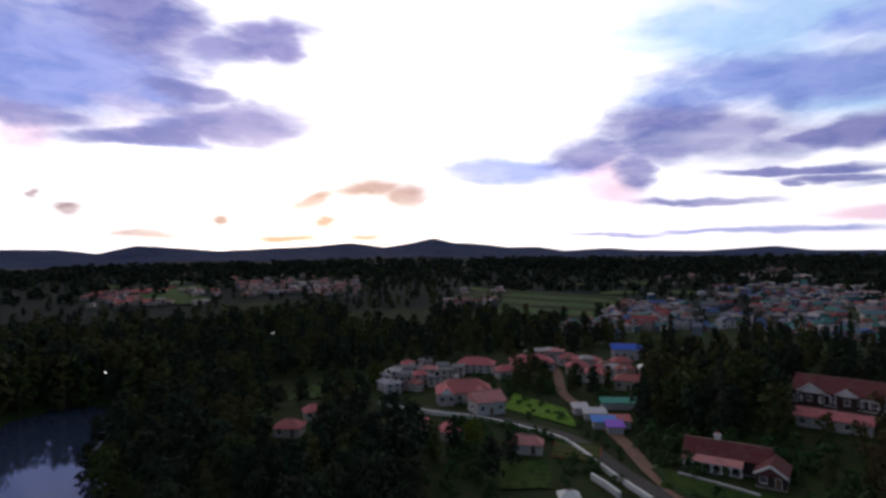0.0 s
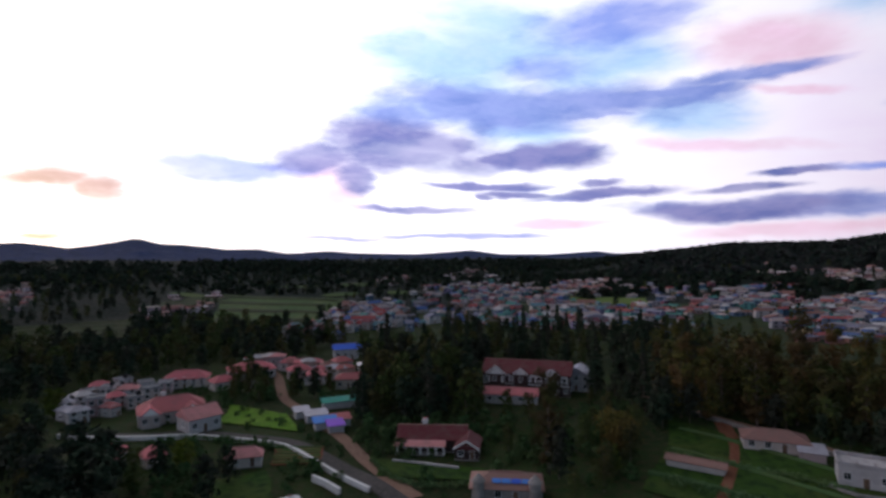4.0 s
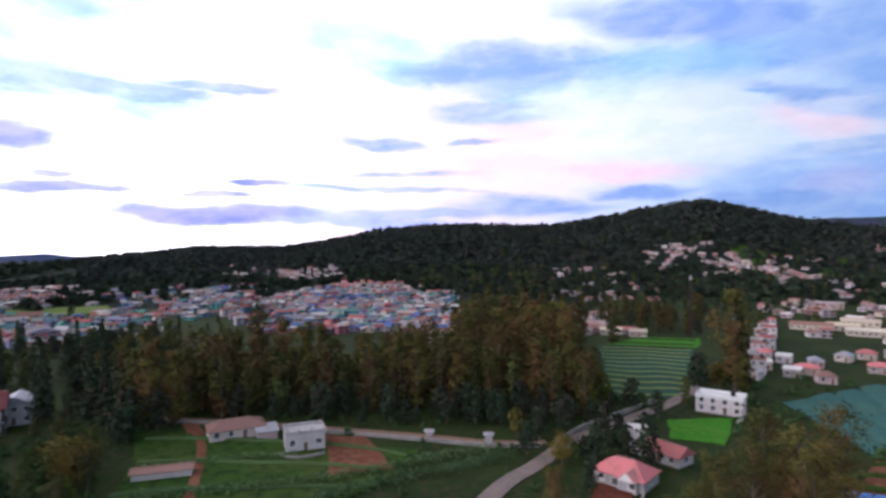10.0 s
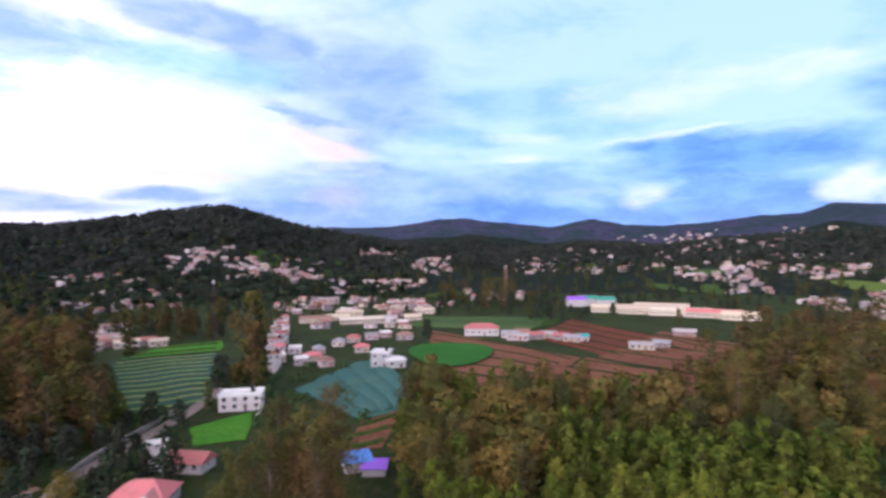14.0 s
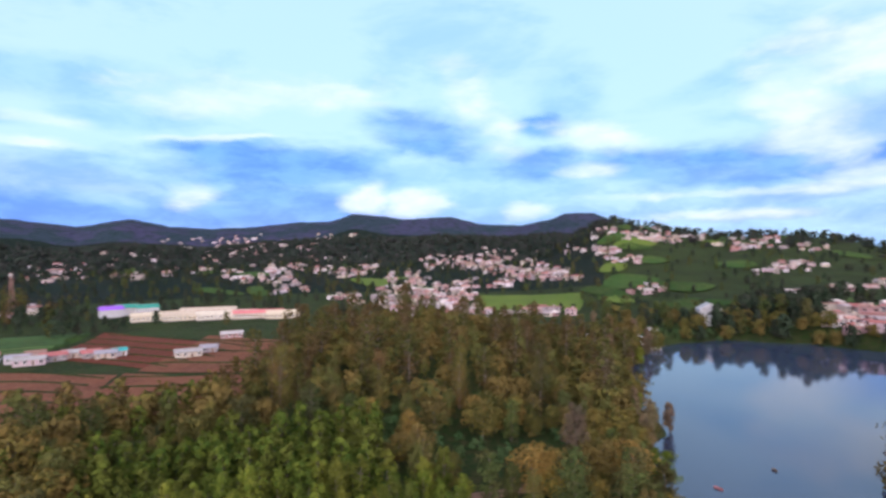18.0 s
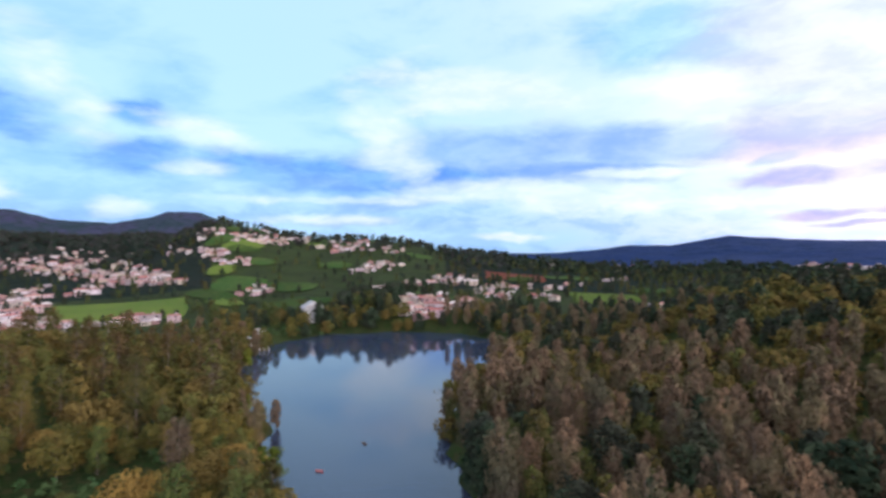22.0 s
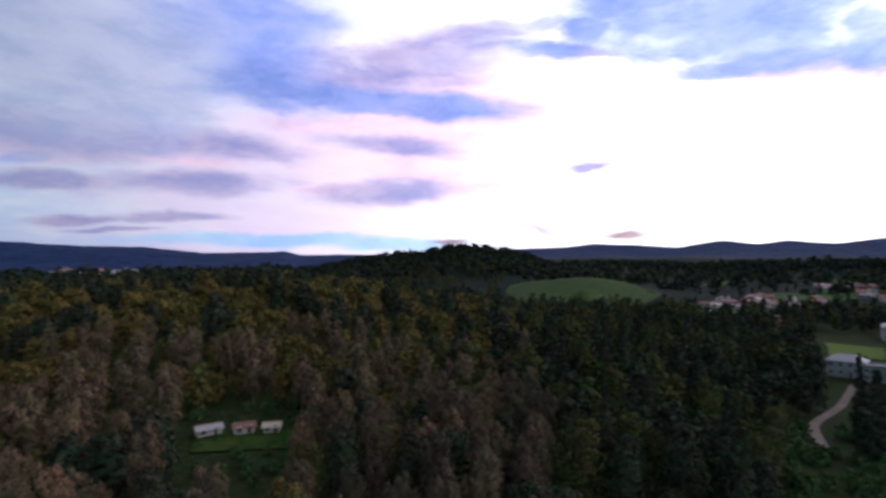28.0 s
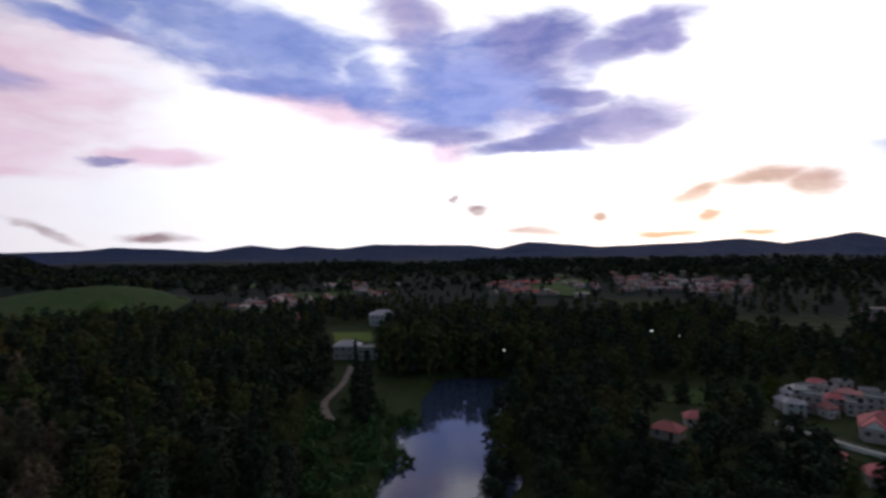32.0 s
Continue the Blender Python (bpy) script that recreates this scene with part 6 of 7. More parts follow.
def grow(kind, seed, count, size):
    """Arrays of a trunk with limbs and of a crown made of tufts of leaves."""
    rng = np.random.default_rng(seed)
    h, r, start, tufts = KINDS[kind]
    h, r = h * rng.uniform(0.85, 1.12), r * rng.uniform(0.85, 1.15)
    lean = rng.normal(0, 0.02, 2) * h
    wood, centres, outs = [], [], []
    tops = [np.array((lean[0] * s, lean[1] * s, h * s)) for s in (0, 0.3, 0.6, 0.97)]
    for a, b, ra, rb in zip(tops, tops[1:], (0.016, 0.011, 0.007), (0.011, 0.007, 0.001)):
        wood.append(limb(a, b, h * ra, h * rb, 6))
    per = count // tufts
    for k in range(tufts):
        f = start + (1 - start) * (k + rng.random()) / tufts
        if kind == "conifer":
            reach = r * (1.02 - (f - start) / (1 - start)) ** 0.9
        elif kind in ("plume", "rust", "young"):
            g = (f - start) / (1 - start)
            reach = r * min(1.0, 2.6 * g + 0.45) * math.sqrt(max(0.03, 1 - (max(0.0, g - 0.5) / 0.52) ** 2)) * rng.uniform(0.75, 1.12)
        elif kind in ("euc", "gum"):
            reach = r * (0.55 + 0.45 * math.sin(math.pi * (f - start) / (1 - start) * 0.85 + 0.3)) * rng.uniform(0.6, 1.1)
        else:
            reach = r * math.sqrt(max(0.05, 1 - ((f - start) / (1 - start) * 1.25 - 0.45) ** 2)) * rng.uniform(0.75, 1.1)
        a = k * 2.4 + rng.normal(0, 0.4)
        o = reach * math.sqrt(rng.uniform(0.15, 1.0)) * 0.8
        c = np.array((lean[0] * f + o * math.cos(a), lean[1] * f + o * math.sin(a), h * f))
        base = np.array((lean[0] * f * 0.8, lean[1] * f * 0.8, h * max(0.05, f - 0.14)))
        if kind != "bush":
            wood.append(limb(base, c, h * 0.004, h * 0.0012, 4))
        sx = max(0.35, reach * {"round": 0.62, "mid": 0.6, "dusk": 0.62, "euc": 0.72, "gum": 0.5, "rust": 0.46}.get(kind, 0.52))
        sz = sx * {"plume": 1.1, "rust": 1.6, "young": 1.4, "conifer": 0.55, "euc": 0.9, "gum": 1.1}.get(kind, 0.62)
        q = rng.normal(size=(per, 3))
        q *= (rng.random(per) ** 0.4 / np.linalg.norm(q, axis=1))[:, None]
        centres.append(c + q * (sx, sx, sz))
        outs.append(q * (sx, sx, sz) / sx + (0.5 * math.cos(a), 0.5 * math.sin(a), 0.25))
    centres = np.concatenate(centres)
    centres[:, 2] = np.maximum(centres[:, 2], 0.2)
    outs = np.concatenate(outs)
    outs /= np.linalg.norm(outs, axis=1)[:, None]
    return joined(wood), leaves(centres, size * (1.5 if kind == "rust" else 1), rng, -2.0 if kind == "rust" else -0.7 if kind in ("plume", "young") else 0.25, outs, 0.24 if kind == "rust" else 0.5)


LEAF = {"conifer": "dusk", "gum": "euc", "golden": "young"}
NAMES = {"plume": "feathery_tree", "rust": "casuarina_tree", "euc": "eucalyptus_tree", "gum": "eucalyptus_tree", "mid": "leafy_tree", "round": "broadleaf_tree", "dusk": "dark_tree", "conifer": "conifer_tree",
         "young": "young_tree", "golden": "golden_tree", "bush": "bush"}
LABELS = {"plume": "tall feathery olive-brown tree in the lakeside wood", "rust": "slender rusty-brown casuarina with wispy crown",
          "euc": "tall brown-green eucalyptus beside the lane", "gum": "tall brown feathery eucalyptus near the fields", "mid": "leafy green tree beside the houses", "round": "broad olive-green tree in dense woodland", "dusk": "dark green leafy tree in shade",
          "conifer": "tall dark green conifer with drooping branches", "young": "upright yellow-green young tree at the wood's edge", "golden": "round yellow-green tree standing in the open", "bush": "low rounded green bush"}
PROTO = {}
for kind in KINDS:
    for s in range(4):
        fine = {"mid": (1450, 0.44), "gum": (3800, 0.31), "euc": (1900, 0.56), "round": (1300, 0.48), "dusk": (1300, 0.52), "conifer": (1500, 0.57), "bush": (220, 0.32), "young": (1500, 0.265)}.get(kind, (1700, 0.35))
        wood, crown = grow(kind, 100 + s * 17 + len(kind), *fine)
        t_me = quad_mesh("trunk", *wood, [M["bark"]])
        c_me = quad_mesh("crown", *crown, [M[LEAF.get(kind, kind)]])
        rough = {"mid": (290, 1.0), "gum": (600, 0.8), "euc": (380, 1.4), "round": (270, 1.05), "dusk": (270, 1.15), "conifer": (300, 1.25), "bush": (90, 0.5), "young": (260, 0.65)}.get(kind, (330, 0.9))
        w2, c2 = grow(kind, 100 + s * 17 + len(kind), *rough)
        far = (max(40, int(rough[0] * 0.4)), rough[1] * 1.5)
        PROTO[kind, s] = (t_me, c_me, w2, c2, grow(kind, 100 + s * 17 + len(kind), *far)[1])
TREES = []  # kind, x, y, scale, near
TREE_CELLS = {}


def free(x, y, gap, roads=True):
    if float(shore(x, y)) < 1.5:
        return False
    for hx, hy, hr in HOUSE_SPOTS:
        if abs(hx - x) < hr + 2 and abs(hy - y) < hr + 2:
            return False
    i, j = int(x // 7.2), int(y // 7.2)
    if (i, j) in LOT_CELLS or (i + 1, j) in LOT_CELLS or (i, j + 1) in LOT_CELLS:
        return False
    i, j = int(x // 8), int(y // 8)
    for a in range(i - 1, i + 2):
        for b in range(j - 1, j + 2):
            for tx, ty in TREE_CELLS.get((a, b), ()):
                if (tx - x) ** 2 + (ty - y) ** 2 < gap * gap:
                    return False
    if inside(x, y, KEEP_OUT) or (roads and near_road(x, y, 1.5)):
        return False
    return True


rnd = random.Random(7)


def plant(kind, x, y, scale=1.0, near=True):
    TREES.append((kind, x, y, scale, near))
    TREE_CELLS.setdefault((int(x // 8), int(y // 8)), []).append((x, y))


def wood(kinds, az0, az1, d0, d1, count, gap=4.5, scale=(0.8, 1.15), clear=()):
    """Scatter trees over a sector of the land; clear: sectors kept open."""
    done = 0
    for _ in range(count * 4):
        if done >= count:
            break
        az = rnd.uniform(az0, az1)
        d = math.sqrt(rnd.uniform(d0 * d0, d1 * d1))
        if any(a <= az <= b and c <= d <= e for a, b, c, e in clear):
            continue
        x, y = d * math.sin(radians(az)), d * math.cos(radians(az))
        if free(x, y, gap):
            plant(rnd.choice(kinds), x, y, rnd.uniform(*scale), True)
            done += 1


# lakeside wood in the south-east
wood(["young"], 136, 163, 98, 134, 105, 2.8, (0.85, 1.2))
wood(["young", "young", "bush"], 122, 172, 74, 104, 105, 3.2, (0.7, 1.1))
wood(["plume", "round", "mid", "round"], 137, 189, 98, 150, 150, 5.0, (0.5, 0.85), ((168, 184, 110, 135),))
wood(["plume", "round", "round", "gum"], 148, 189, 150, 310, 400, 5.4, (0.5, 0.9))
wood(["young", "round", "young", "plume"], 121, 148, 84, 185, 130, 4.4, (0.7, 1.15))
wood(["bush"], 140, 188, 95, 160, 80, 2.6, (0.7, 1.5))
wood(["round", "plume", "golden", "rust"], 183, 198, 80, 320, 130, 4.0, (0.5, 0.95))
# western wood and its hill
wood(["rust", "rust", "plume", "dusk"], 211, 275, 78, 150, 220, 5.2, (0.62, 1.12), ((250.5, 262, 98, 174),))
wood(["rust", "rust", "dusk", "rust"], 275, 287, 78, 140, 52, 4.6, (0.7, 1.1))
wood(["dusk", "mid"], 284, 291, 80, 150, 22, 5.0, (0.6, 1.0))
wood(["rust", "rust", "plume", "round"], 208, 275, 150, 230, 300, 5.2, (0.55, 1.05), ((250.5, 262, 150, 174),))
wood(["dusk", "mid", "rust"], 275, 286, 150, 230, 45, 5.2, (0.6, 1.0))
wood(["bush"], 250, 263, 120, 176, 30, 2.4, (0.6, 1.3))
wood(["round", "round", "dusk"], 232, 284, 205, 430, 430, 7.4, (0.8, 1.3))
wood(["dusk", "mid", "dusk"], 280, 292, 205, 430, 90, 7.0, (0.7, 1.1))
wood(["rust", "dusk", "round"], 209, 236, 230, 420, 220, 6.0, (0.55, 0.9))
# dark woods of the north-west
wood(["dusk", "mid", "dusk", "conifer"], 284, 316, 95, 260, 220, 6.0, (0.6, 1.05), ((308, 318, 95, 190), (310.5, 317.5, 190, 270)))
wood(["dusk", "mid", "dusk"], 284, 316, 260, 470, 260, 7.0, (0.6, 1.0), ((310, 316, 255, 400),))
wood(["bush"], 305, 320, 105, 180, 90, 2.2, (0.8, 1.6))
wood(["dusk", "dusk", "mid", "dusk"], 327, 352, 95, 260, 260, 6.0, (0.45, 0.85), ((342, 353.5, 192, 236), (342.5, 347.5, 128, 190)))
wood(["dusk"], 344, 354.5, 90, 120, 18, 5.0, (0.8, 1.1))
wood(["dusk", "dusk", "mid"], 316, 360, 235, 420, 400, 7.0, (0.6, 1.0), ((353, 360, 195, 245),))
wood(["dusk", "dusk"], 343, 356.5, 88, 140, 40, 6.0, (0.7, 1.0), ((341.5, 348, 120, 166),))
wood(["dusk", "mid"], 0, 18, 260, 420, 130, 7.0, (0.5, 0.9))
wood(["bush"], 357, 365, 112, 150, 18, 4.0, (0.6, 1.2))
wood(["mid", "dusk", "mid", "conifer"], 19.5, 31, 162, 240, 60, 5.0, (0.65, 1.05))
wood(["bush"], 19, 34, 120, 165, 50, 2.4, (0.7, 1.5))
wood(["mid", "bush", "bush"], 6, 17, 196, 228, 26, 3.0, (0.3, 0.6))
wood(["mid", "bush"], 20, 47, 108, 190, 40, 4.0, (0.3, 0.55))
wood(["conifer", "mid", "dusk"], 28, 54, 235, 350, 120, 5.5, (0.5, 0.85))
wood(["dusk", "round", "euc"], 37.5, 46, 122, 165, 8, 5.5, (0.45, 0.75))
wood(["bush"], 34, 47, 120, 180, 40, 3.0, (0.6, 1.5))
wood(["conifer", "dusk"], 42, 50, 160, 215, 24, 5.5, (0.6, 0.9))
# tall eucalyptus along the lane
wood(["euc", "gum", "mid", "gum"], 47, 94.5, 172, 210, 110, 5.4, (0.62, 0.98))
wood(["euc"], 80, 93, 215, 300, 45, 6.0, (0.7, 0.9))
wood(["euc", "euc", "dusk"], 82, 104, 300, 430, 70, 6.5, (0.5, 0.8))
wood(["dusk", "bush", "dusk"], 48, 98, 160, 178, 90, 3.0, (0.3, 0.7))
wood(["round", "dusk"], 84, 93, 118, 200, 16, 6.0, (0.5, 0.8))
wood(["bush", "bush", "young"], 92, 98.5, 160, 212, 26, 3.0, (0.5, 0.9), ((97, 99, 140, 175),))
wood(["gum"], 107.5, 115.5, 92, 116, 9, 4.6, (0.55, 0.95))
for az, d, k, s in ((103.6, 97, "gum", 0.62), (101.8, 93, "gum", 0.5), (100.3, 92, "golden", 0.9), (105.0, 100, "gum", 0.7), (90.2, 101, "gum", 0.5), (98.9, 158, "dusk", 0.5), (100.2, 186, "dusk", 0.5), (102.6, 205, "mid", 0.5),
                    (357.5, 150, "dusk", 0.55), (0.8, 145, "dusk", 0.5), (2.6, 152, "golden", 0.7), (6.6, 136, "dusk", 0.5), (358.8, 140, "mid", 0.5), (106.7, 226, "euc", 1.25), (107.2, 230, "conifer", 1.3), (111.6, 106, "gum", 0.95), (106.6, 235, "gum", 1.1), (13.3, 212, "dusk", 0.6), (14.9, 206, "dusk", 0.65), (4.8, 126, "dusk", 0.6), (9.4, 228, "dusk", 0.6), (10.2, 222, "dusk", 0.55), (8.6, 220, "mid", 0.5), (9.6, 214, "bush", 1.8), (10.6, 210, "bush", 1.6), (7.6, 192, "bush", 0.6), (8.6, 188, "bush", 0.5), (9.8, 190, "bush", 0.7),
                    (10.4, 182, "bush", 0.5), (11.4, 180, "bush", 0.6), (9.0, 182, "bush", 0.5), (11.8, 176, "bush", 0.8), (8.2, 196, "bush", 0.8), (103.8, 225, "dusk", 0.9), (105.4, 232, "round", 0.9), (352.9, 219, "golden", 1.0), (313.2, 300, "golden", 0.8), (44.6, 136, "golden", 0.7),
                    (38.6, 136, "euc", 0.72), (45.5, 150, "round", 0.8), (43.5, 142, "bush", 1.5), (314.2, 168, "conifer", 0.95),
                    (313.6, 174, "conifer", 1.0), (314.8, 175, "conifer", 0.9), (124, 330, "dusk", 0.8), (135.2, 432, "dusk", 1.1), (134.5, 440, "euc", 0.75), (136.4, 436, "dusk", 1.0)):
    x, y = spot(az, d)
    plant(k, x, y, s)
# beyond the lake and between the houses
wood(["dusk", "round"], 193, 216, 300, 400, 110, 6.0, (0.6, 0.9))
wood(["dusk"], 198, 209, 395, 470, 60, 6.0, (0.7, 1.0))
wood(["round", "mid", "dusk"], 186, 198, 300, 430, 30, 6.0, (0.6, 0.9))
wood(["dusk", "dusk", "mid", "dusk"], 85, 172, 400, 1000, 1250, 6.5, (0.35, 0.7))
wood(["dusk", "mid"], 172, 187, 430, 1000, 170, 7.0, (0.35, 0.65))
wood(["dusk", "mid", "dusk"], 187, 209, 440, 1150, 210, 7.0, (0.35, 0.75))
wood(["dusk", "mid"], 209, 236, 430, 1100, 200, 7.0, (0.4, 0.7))
wood(["dusk", "mid"], 194, 207, 330, 420, 46, 5.0, (0.7, 1.05))
wood(["bush"], 187, 207, 312, 372, 50, 2.6, (0.6, 1.3))
wood(["dusk", "dusk", "mid"], 0, 85, 360, 1100, 520, 7.0, (0.3, 0.6))
wood(["dusk", "mid"], 285, 360, 430, 1000, 640, 6.5, (0.35, 0.65), ((296, 312, 470, 800), (318, 346, 520, 900)))
wood(["dusk", "dusk"], 296, 346, 470, 900, 170, 8.0, (0.35, 0.6))
wood(["dusk"], 346, 392, 430, 950, 330, 7.0, (0.35, 0.65))
wood(["dusk", "mid"], 316, 333, 226, 262, 46, 4.6, (0.85, 1.2))
wood(["dusk", "mid"], 228, 295, 430, 840, 760, 7.0, (0.45, 0.8))
wood(["dusk", "mid", "dusk"], 208, 244, 420, 900, 200, 6.5, (0.4, 0.7))
wood(["bush"], 46, 92, 112, 160, 16, 2.4, (0.5, 1.0))
wood(["bush"], 92, 124, 130, 260, 90, 2.4, (0.6, 1.4), ((99.5, 107, 140, 205),))
wood(["bush", "bush", "dusk"], 93, 99.5, 112, 200, 44, 2.2, (0.3, 0.7))
wood(["bush"], 104, 109, 112, 160, 14, 2.2, (0.3, 0.8))
wood(["dusk", "mid", "dusk"], 76, 96, 430, 760, 110, 6.5, (0.5, 0.9))
wood(["bush"], 52, 90, 118, 172, 16, 2.2, (0.4, 0.8))
wood(["gum", "dusk"], 124, 133, 470, 560, 26, 6.0, (0.7, 1.0))
wood(["bush"], 0, 20, 120, 220, 75, 2.4, (0.5, 1.2))


def place_trees():
    """The nearest trees are things of their own; the rest stand joined by kind."""
    order = sorted(range(len(TREES)), key=lambda i: math.hypot(TREES[i][1], TREES[i][2]))
    single, quota = set(), {}
    for i in order:
        kind = TREES[i][0]
        cap = {"rust": 90, "plume": 90, "euc": 85, "young": 95, "dusk": 50, "conifer": 32, "round": 45, "bush": 50, "golden": 9, "gum": 20, "mid": 48}[kind]
        if quota.get(kind, 0) < cap and math.hypot(TREES[i][1], TREES[i][2]) < 260:
            quota[kind] = quota.get(kind, 0) + 1
            single.add(i)
    first, rest = {}, {}
    for i, (kind, x, y, s, _) in enumerate(TREES):
        v, z, turn = rnd.randrange(4), float(ground(x, y)) - 0.15, rnd.uniform(0, 360)
        m = pose(x, y, z, 0, 0, turn)
        if i in single:
            if (kind, v) not in first:
                t_me, c_me = PROTO[kind, v][:2]
                ob = new(NAMES[kind])
                ob.matrix_world = m
                ob.scale = (s, s, s * 1.03)
                tagged(ob, LABELS[kind], "bush" if kind == "bush" else "tree", NAMES[kind].replace("_", " ") + "s near the lake")
                part("trunk", t_me, ob)
                part("crown", c_me, ob)
                first[kind, v] = ob
            else:
                ob = copy_thing(first[kind, v], m)
                ob.scale = (s, s, s * 1.03)
        else:
            rest.setdefault(kind, []).append((v, x, y, z, radians(turn), s))
    for kind, items in rest.items():
        vs, fs, ms, n = [], [], [], 0
        for v, x, y, z, a, s in items:
            wd, cr = PROTO[kind, v][2], PROTO[kind, v][4 if math.hypot(x, y) > 400 else 3]
            for k, (p, f) in enumerate((wd, cr)):
                if k == 0 and math.hypot(x, y) > 320:
                    continue
                q = np.empty_like(p)
                q[:, 0] = (p[:, 0] * math.cos(a) - p[:, 1] * math.sin(a)) * s + x
                q[:, 1] = (p[:, 0] * math.sin(a) + p[:, 1] * math.cos(a)) * s + y
                q[:, 2] = p[:, 2] * s + z
                vs.append(q)
                fs.append(f + n)
                ms.append(np.full(len(f), k))
                n += len(p)
        ob = new(NAMES[kind].replace("_tree", "") + "_woodland", quad_mesh("woodland", np.concatenate(vs), np.concatenate(fs), [M["bark"], M[LEAF.get(kind, kind)]], np.concatenate(ms)))
        tagged(ob, "dense woodland of " + LABELS[kind].split(" in ")[0].split(" beside ")[0] + "s", "woodland", kind="stuff")


place_trees()


def ridge_trees():
    """Small crowns that roughen the far slopes and skylines."""
    rng = np.random.default_rng(11)
    pts = []
    for az0, az1, d0, d1, n in ((46, 122, 860, 1330, 4200), (36, 122, 540, 860, 1900), (264, 291, 720, 1080, 900), (285, 420, 1000, 1330, 2600), (285, 400, 620, 1000, 700),
                                (209, 264, 820, 1050, 700), (116, 186, 900, 1500, 2600), (186, 214, 900, 1150, 160)):
        a, d = np.radians(rng.uniform(az0, az1, n)), np.sqrt(rng.uniform(d0 * d0, d1 * d1, n))
        pts.append(np.stack([d * np.sin(a), d * np.cos(a)], -1))
    p = np.concatenate(pts)
    z = ground(p[:, 0], p[:, 1])
    n = len(p)
    rad = rng.uniform(4.0, 9.0, n)
    lot = np.array([any((int(x // 7.2) + i, int(y // 7.2) + j) in LOT_CELLS for i in (-1, 0, 1) for j in (-1, 0, 1)) for x, y in p])
    keep = (np.hypot(p[:, 0], p[:, 1]) < 1500) & ~lot
    rad = np.where(np.hypot(p[:, 0], p[:, 1]) < 900, rad * 0.7, rad)
    p, z, rad = p[keep], z[keep], rad[keep]
    n = len(p)
    centres = np.repeat(np.stack([p[:, 0], p[:, 1], z + rad * 0.75], -1), 14, 0)
    off = rng.normal(size=(n * 14, 3))
    off /= np.linalg.norm(off, axis=1)[:, None]
    centres = centres + off * np.repeat(rad, 14)[:, None] * (0.7, 0.7, 0.75)
    v, f = leaves(centres, 4.2, rng)
    # distant crowns, east round to south, take the leaves with painted haze
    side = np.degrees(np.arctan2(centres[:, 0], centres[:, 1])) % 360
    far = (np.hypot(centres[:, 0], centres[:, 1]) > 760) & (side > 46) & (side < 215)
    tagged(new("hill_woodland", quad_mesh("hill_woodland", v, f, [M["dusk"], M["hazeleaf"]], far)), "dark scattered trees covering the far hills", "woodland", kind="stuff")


ridge_trees()


def hedge(points, w, h, label):
    ln = line(points, 1.0)
    rng = np.random.default_rng(len(ln))
    c = []
    for x, y in ln:
        z = float(ground(x, y))
        q = rng.uniform(-1, 1, (26, 3))
        c.append(np.array((x, y, z + h / 2 + 0.15)) + q * (w / 2, w / 2, h / 2))
    v, f = leaves(np.concatenate(c), 0.34, rng)
    tagged(new("hedge", quad_mesh("hedge", v, f, [M["hedge"]])), label, "hedge")


hedge([(50, 134), (57.7, 130), (64.1, 129), (71.7, 132), (78.6, 140), (83.3, 145)], 3.4, 1.6, "dark green hedge beside the field strip")
hedge([(66.1, 119), (74, 126), (81, 133), (85.6, 142)], 3.8, 1.8, "wide leafy green hedge across the meadow")
hedge([(50, 152), (55, 150), (60, 148), (64, 146)], 2.2, 1.2, "ragged green hedge crossing the meadow")
hedge([(20.5, 140), (23, 127), (28, 123), (33, 128)], 1.4, 1.1, "curved clipped hedge round the garden lawn")
hedge([(356, 183), (2, 176), (8, 163), (13, 152)], 1.4, 1.0, "clipped hedge below the curving road")
hedge([(305, 122), (311, 126), (316.5, 136), (319, 160)], 3.0, 1.6, "bank of green shrubs along the creek")

# ---- the town ----


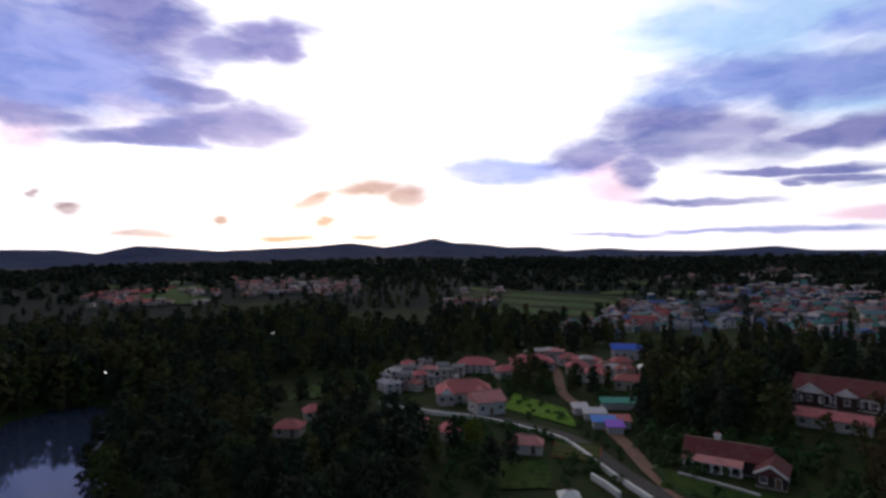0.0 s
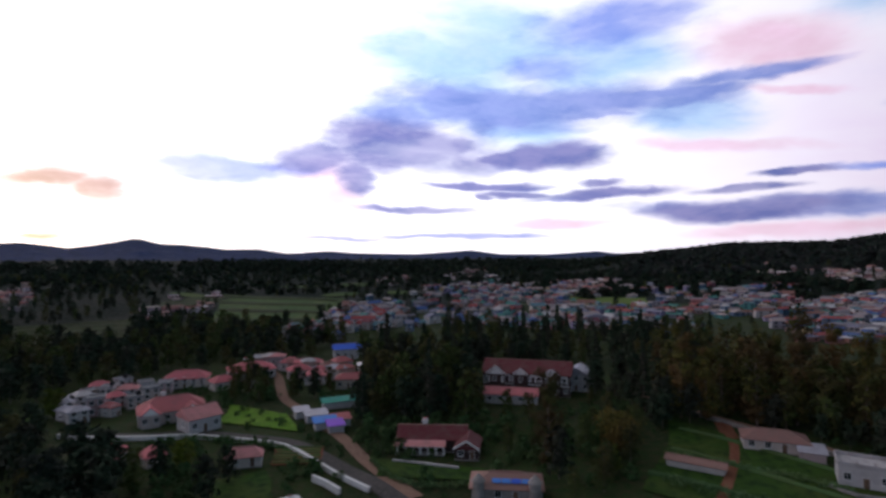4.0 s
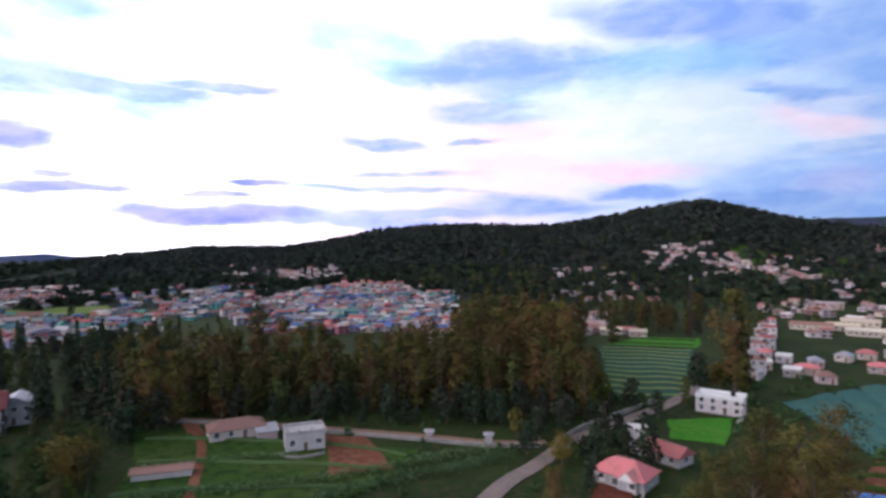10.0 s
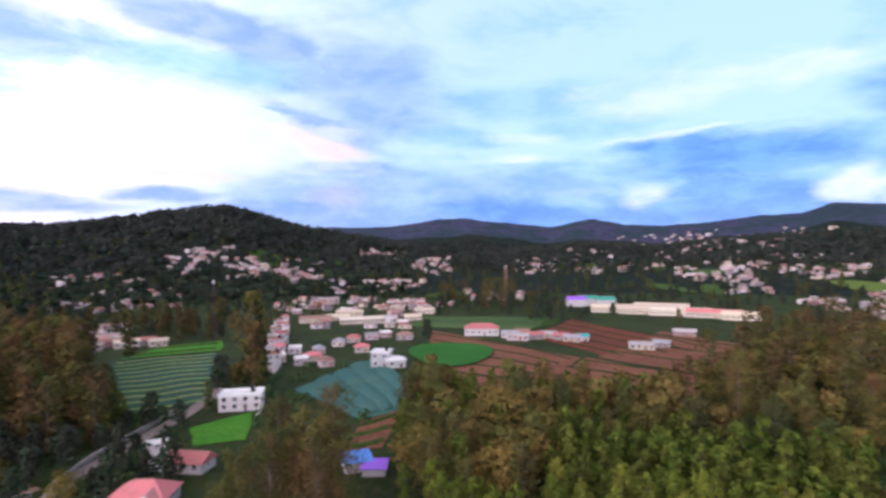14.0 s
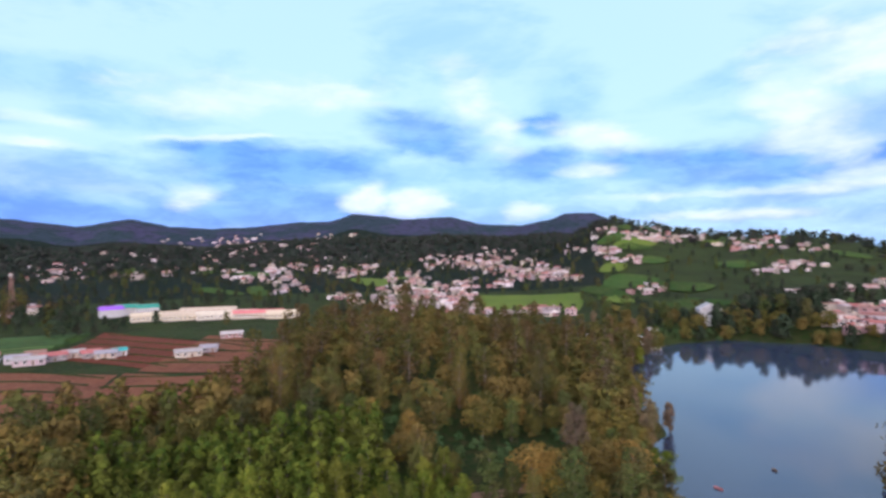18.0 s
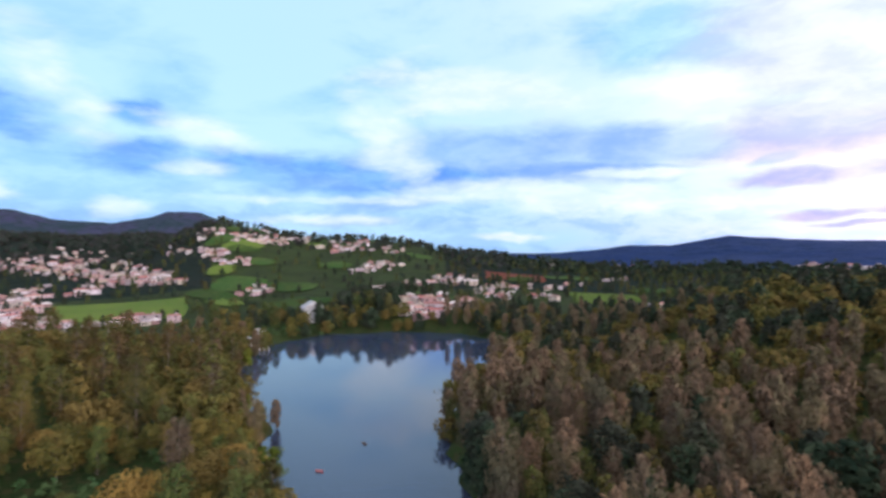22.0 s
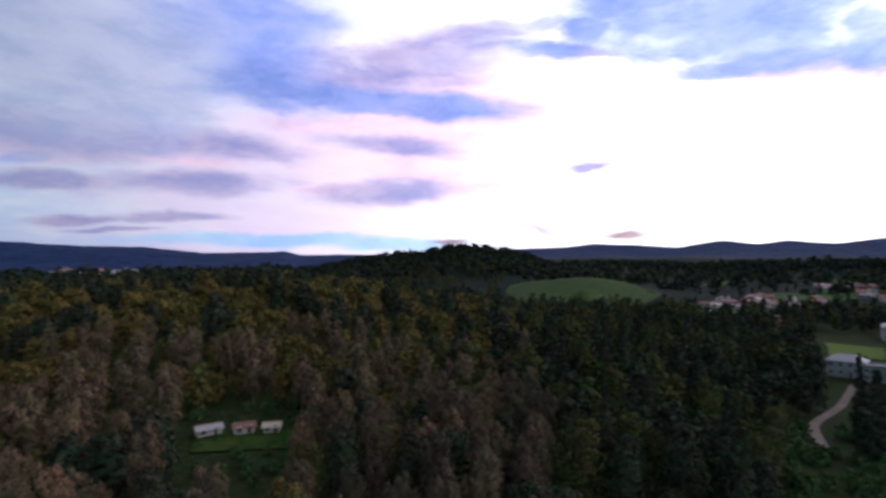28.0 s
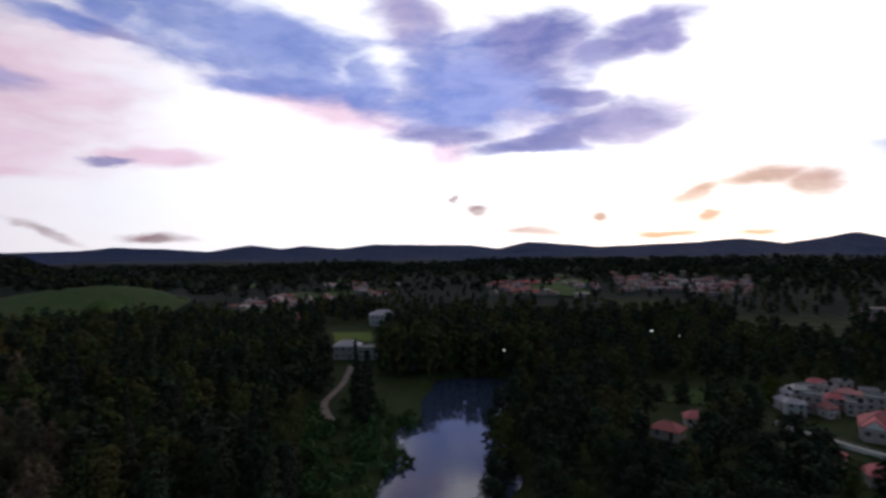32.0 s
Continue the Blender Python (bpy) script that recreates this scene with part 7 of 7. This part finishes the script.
def town():
    solids = {"multi": Solid(), "pink": Solid(), "red": Solid()}
    singles, made = 0, {}
    for pal, az, x, y, d in LOTS:
        w, dp = rnd.uniform(4.2, 8.4) if rnd.random() < 0.78 else rnd.uniform(9, 16), rnd.uniform(3.6, 6.0)
        floors = rnd.choice((1, 1, 1, 1, 2))
        h = 2.3 * floors + 0.3
        style = rnd.choice(("flat", "gable", "hip", "gable", "gable_front"))
        turn = -az + rnd.choice((-35, -10, 5, 25, 50)) + rnd.uniform(-6, 6)
        if d < 520 and singles < 290:
            singles += 1
            key = (pal, floors, style)
            if key not in made:
                ob = root("town_house", x, y, 0, 0, "small %s town house with %s roof" % ({"pink": "pastel", "multi": "brightly painted"}.get(pal, "red-roofed"),
                          {"flat": "flat concrete", "hip": "hipped"}.get(style, "pitched")), "house", "town houses")
                part("wall", Solid().box(-4.5, -4, -1.2, 4.5, 4, h).mesh("wall", [M["wall_" + pal]]), ob)
                part("roof", roof_solid(9, 8, h, style, 2.2, 0.45).mesh("roof", [M["roof_" + pal] if style != "flat" else M["slab"]]), ob)
                for k in range(floors):
                    for xx in (-2.6, 2.4):
                        add_window(ob, xx, -4, 0.9 + k * 2.3, 0, WIN_WIDE)
                part("door", DOOR_ME, ob).matrix_local = pose(0, -4, 0.1)
                made[key] = ob
                ob.matrix_world = pose(x, y, float(ground(x, y)) + 0.2, 0, 0, turn)
            else:
                ob = copy_thing(made[key], pose(x, y, float(ground(x, y)) + 0.2, 0, 0, turn))
            ob.scale = (w / 9, dp / 8, 1)
            continue
        m = pose(x, y, float(ground(x, y)), 0, 0, turn)
        s = solids[pal]
        s.box(-w / 2, -dp / 2, -2.0, w / 2, dp / 2, h, 0, m)
        if style == "flat":
            s.box(-w / 2 - 0.2, -dp / 2 - 0.2, h, w / 2 + 0.2, dp / 2 + 0.2, h + 0.35, 1, m)
            s.box(w * 0.1, -dp * 0.2, h + 0.35, w * 0.1 + 1.6, dp * 0.2, h + 1.6, 0, m)
        else:
            a, b = w / 2 + 0.5, dp / 2 + 0.5
            k = {"gable": (a, 0.1), "hip": (a * 0.45, 0.1), "gable_front": (0.1, b)}[style]
            s.block((-a, -b, a, b), h, (-k[0], -k[1], k[0], k[1]), h + rnd.uniform(0.9, 1.8), 1, m)
        for f in range(floors):
            for q in (-0.3, 0.25):
                s.box(w * q, -dp / 2 - 0.06, 0.8 + 2.3 * f, w * q + 1.5, -dp / 2 + 0.1, 2.0 + 2.3 * f, 2, m)
    for pal, s in solids.items():
        ob = new("town_rooftops", s.mesh("town_rooftops", [M["wall_%s_i" % pal], M["roof_%s_i" % pal], M["glass"]]))
        tagged(ob, "crowded %s houses of the hill town" % ({"multi": "brightly painted", "pink": "pink and white"}.get(pal, "red-roofed")), "houses", kind="stuff")


town()


def street_lamp(az, d):
    x, y = spot(az, d)
    ob = root("street_lamp", x, y, float(ground(x, y)), -az, "lit street lamp with a small white head on a grey pole", "street lamp", "lit lamps in the wood")
    part("pole", Solid().box(-0.08, -0.08, -0.2, 0.08, 0.08, 7.0).mesh("pole", [M["steel"]]), ob)
    part("arm", Solid().box(-0.05, -1.2, 6.9, 0.05, 0.0, 7.0).mesh("arm", [M["steel"]]), ob)
    part("lamp_head", Solid().block((-0.3, -1.7, 0.3, -0.9), 6.7, (-0.15, -1.5, 0.15, -1.0), 7.05).mesh("lamp_head", [M["lamp"]]), ob, "glowing white lamp head")


def lamp_material():
    m = material("lamp_glow", lambda g: rgb(0.8, 0.8, 0.8))
    b = m.node_tree.nodes["Principled BSDF"]
    b.inputs["Emission Color"].default_value = rgb(1.0, 0.93, 0.85)
    b.inputs["Emission Strength"].default_value = 9.0
    return m


M["lamp"] = lamp_material()
for az, d in ((331.5, 420), (340.6, 330), (341.4, 318), (342.9, 340), (345.4, 322), (347.5, 345), (328.6, 242), (339.0, 380)):
    street_lamp(az, d)
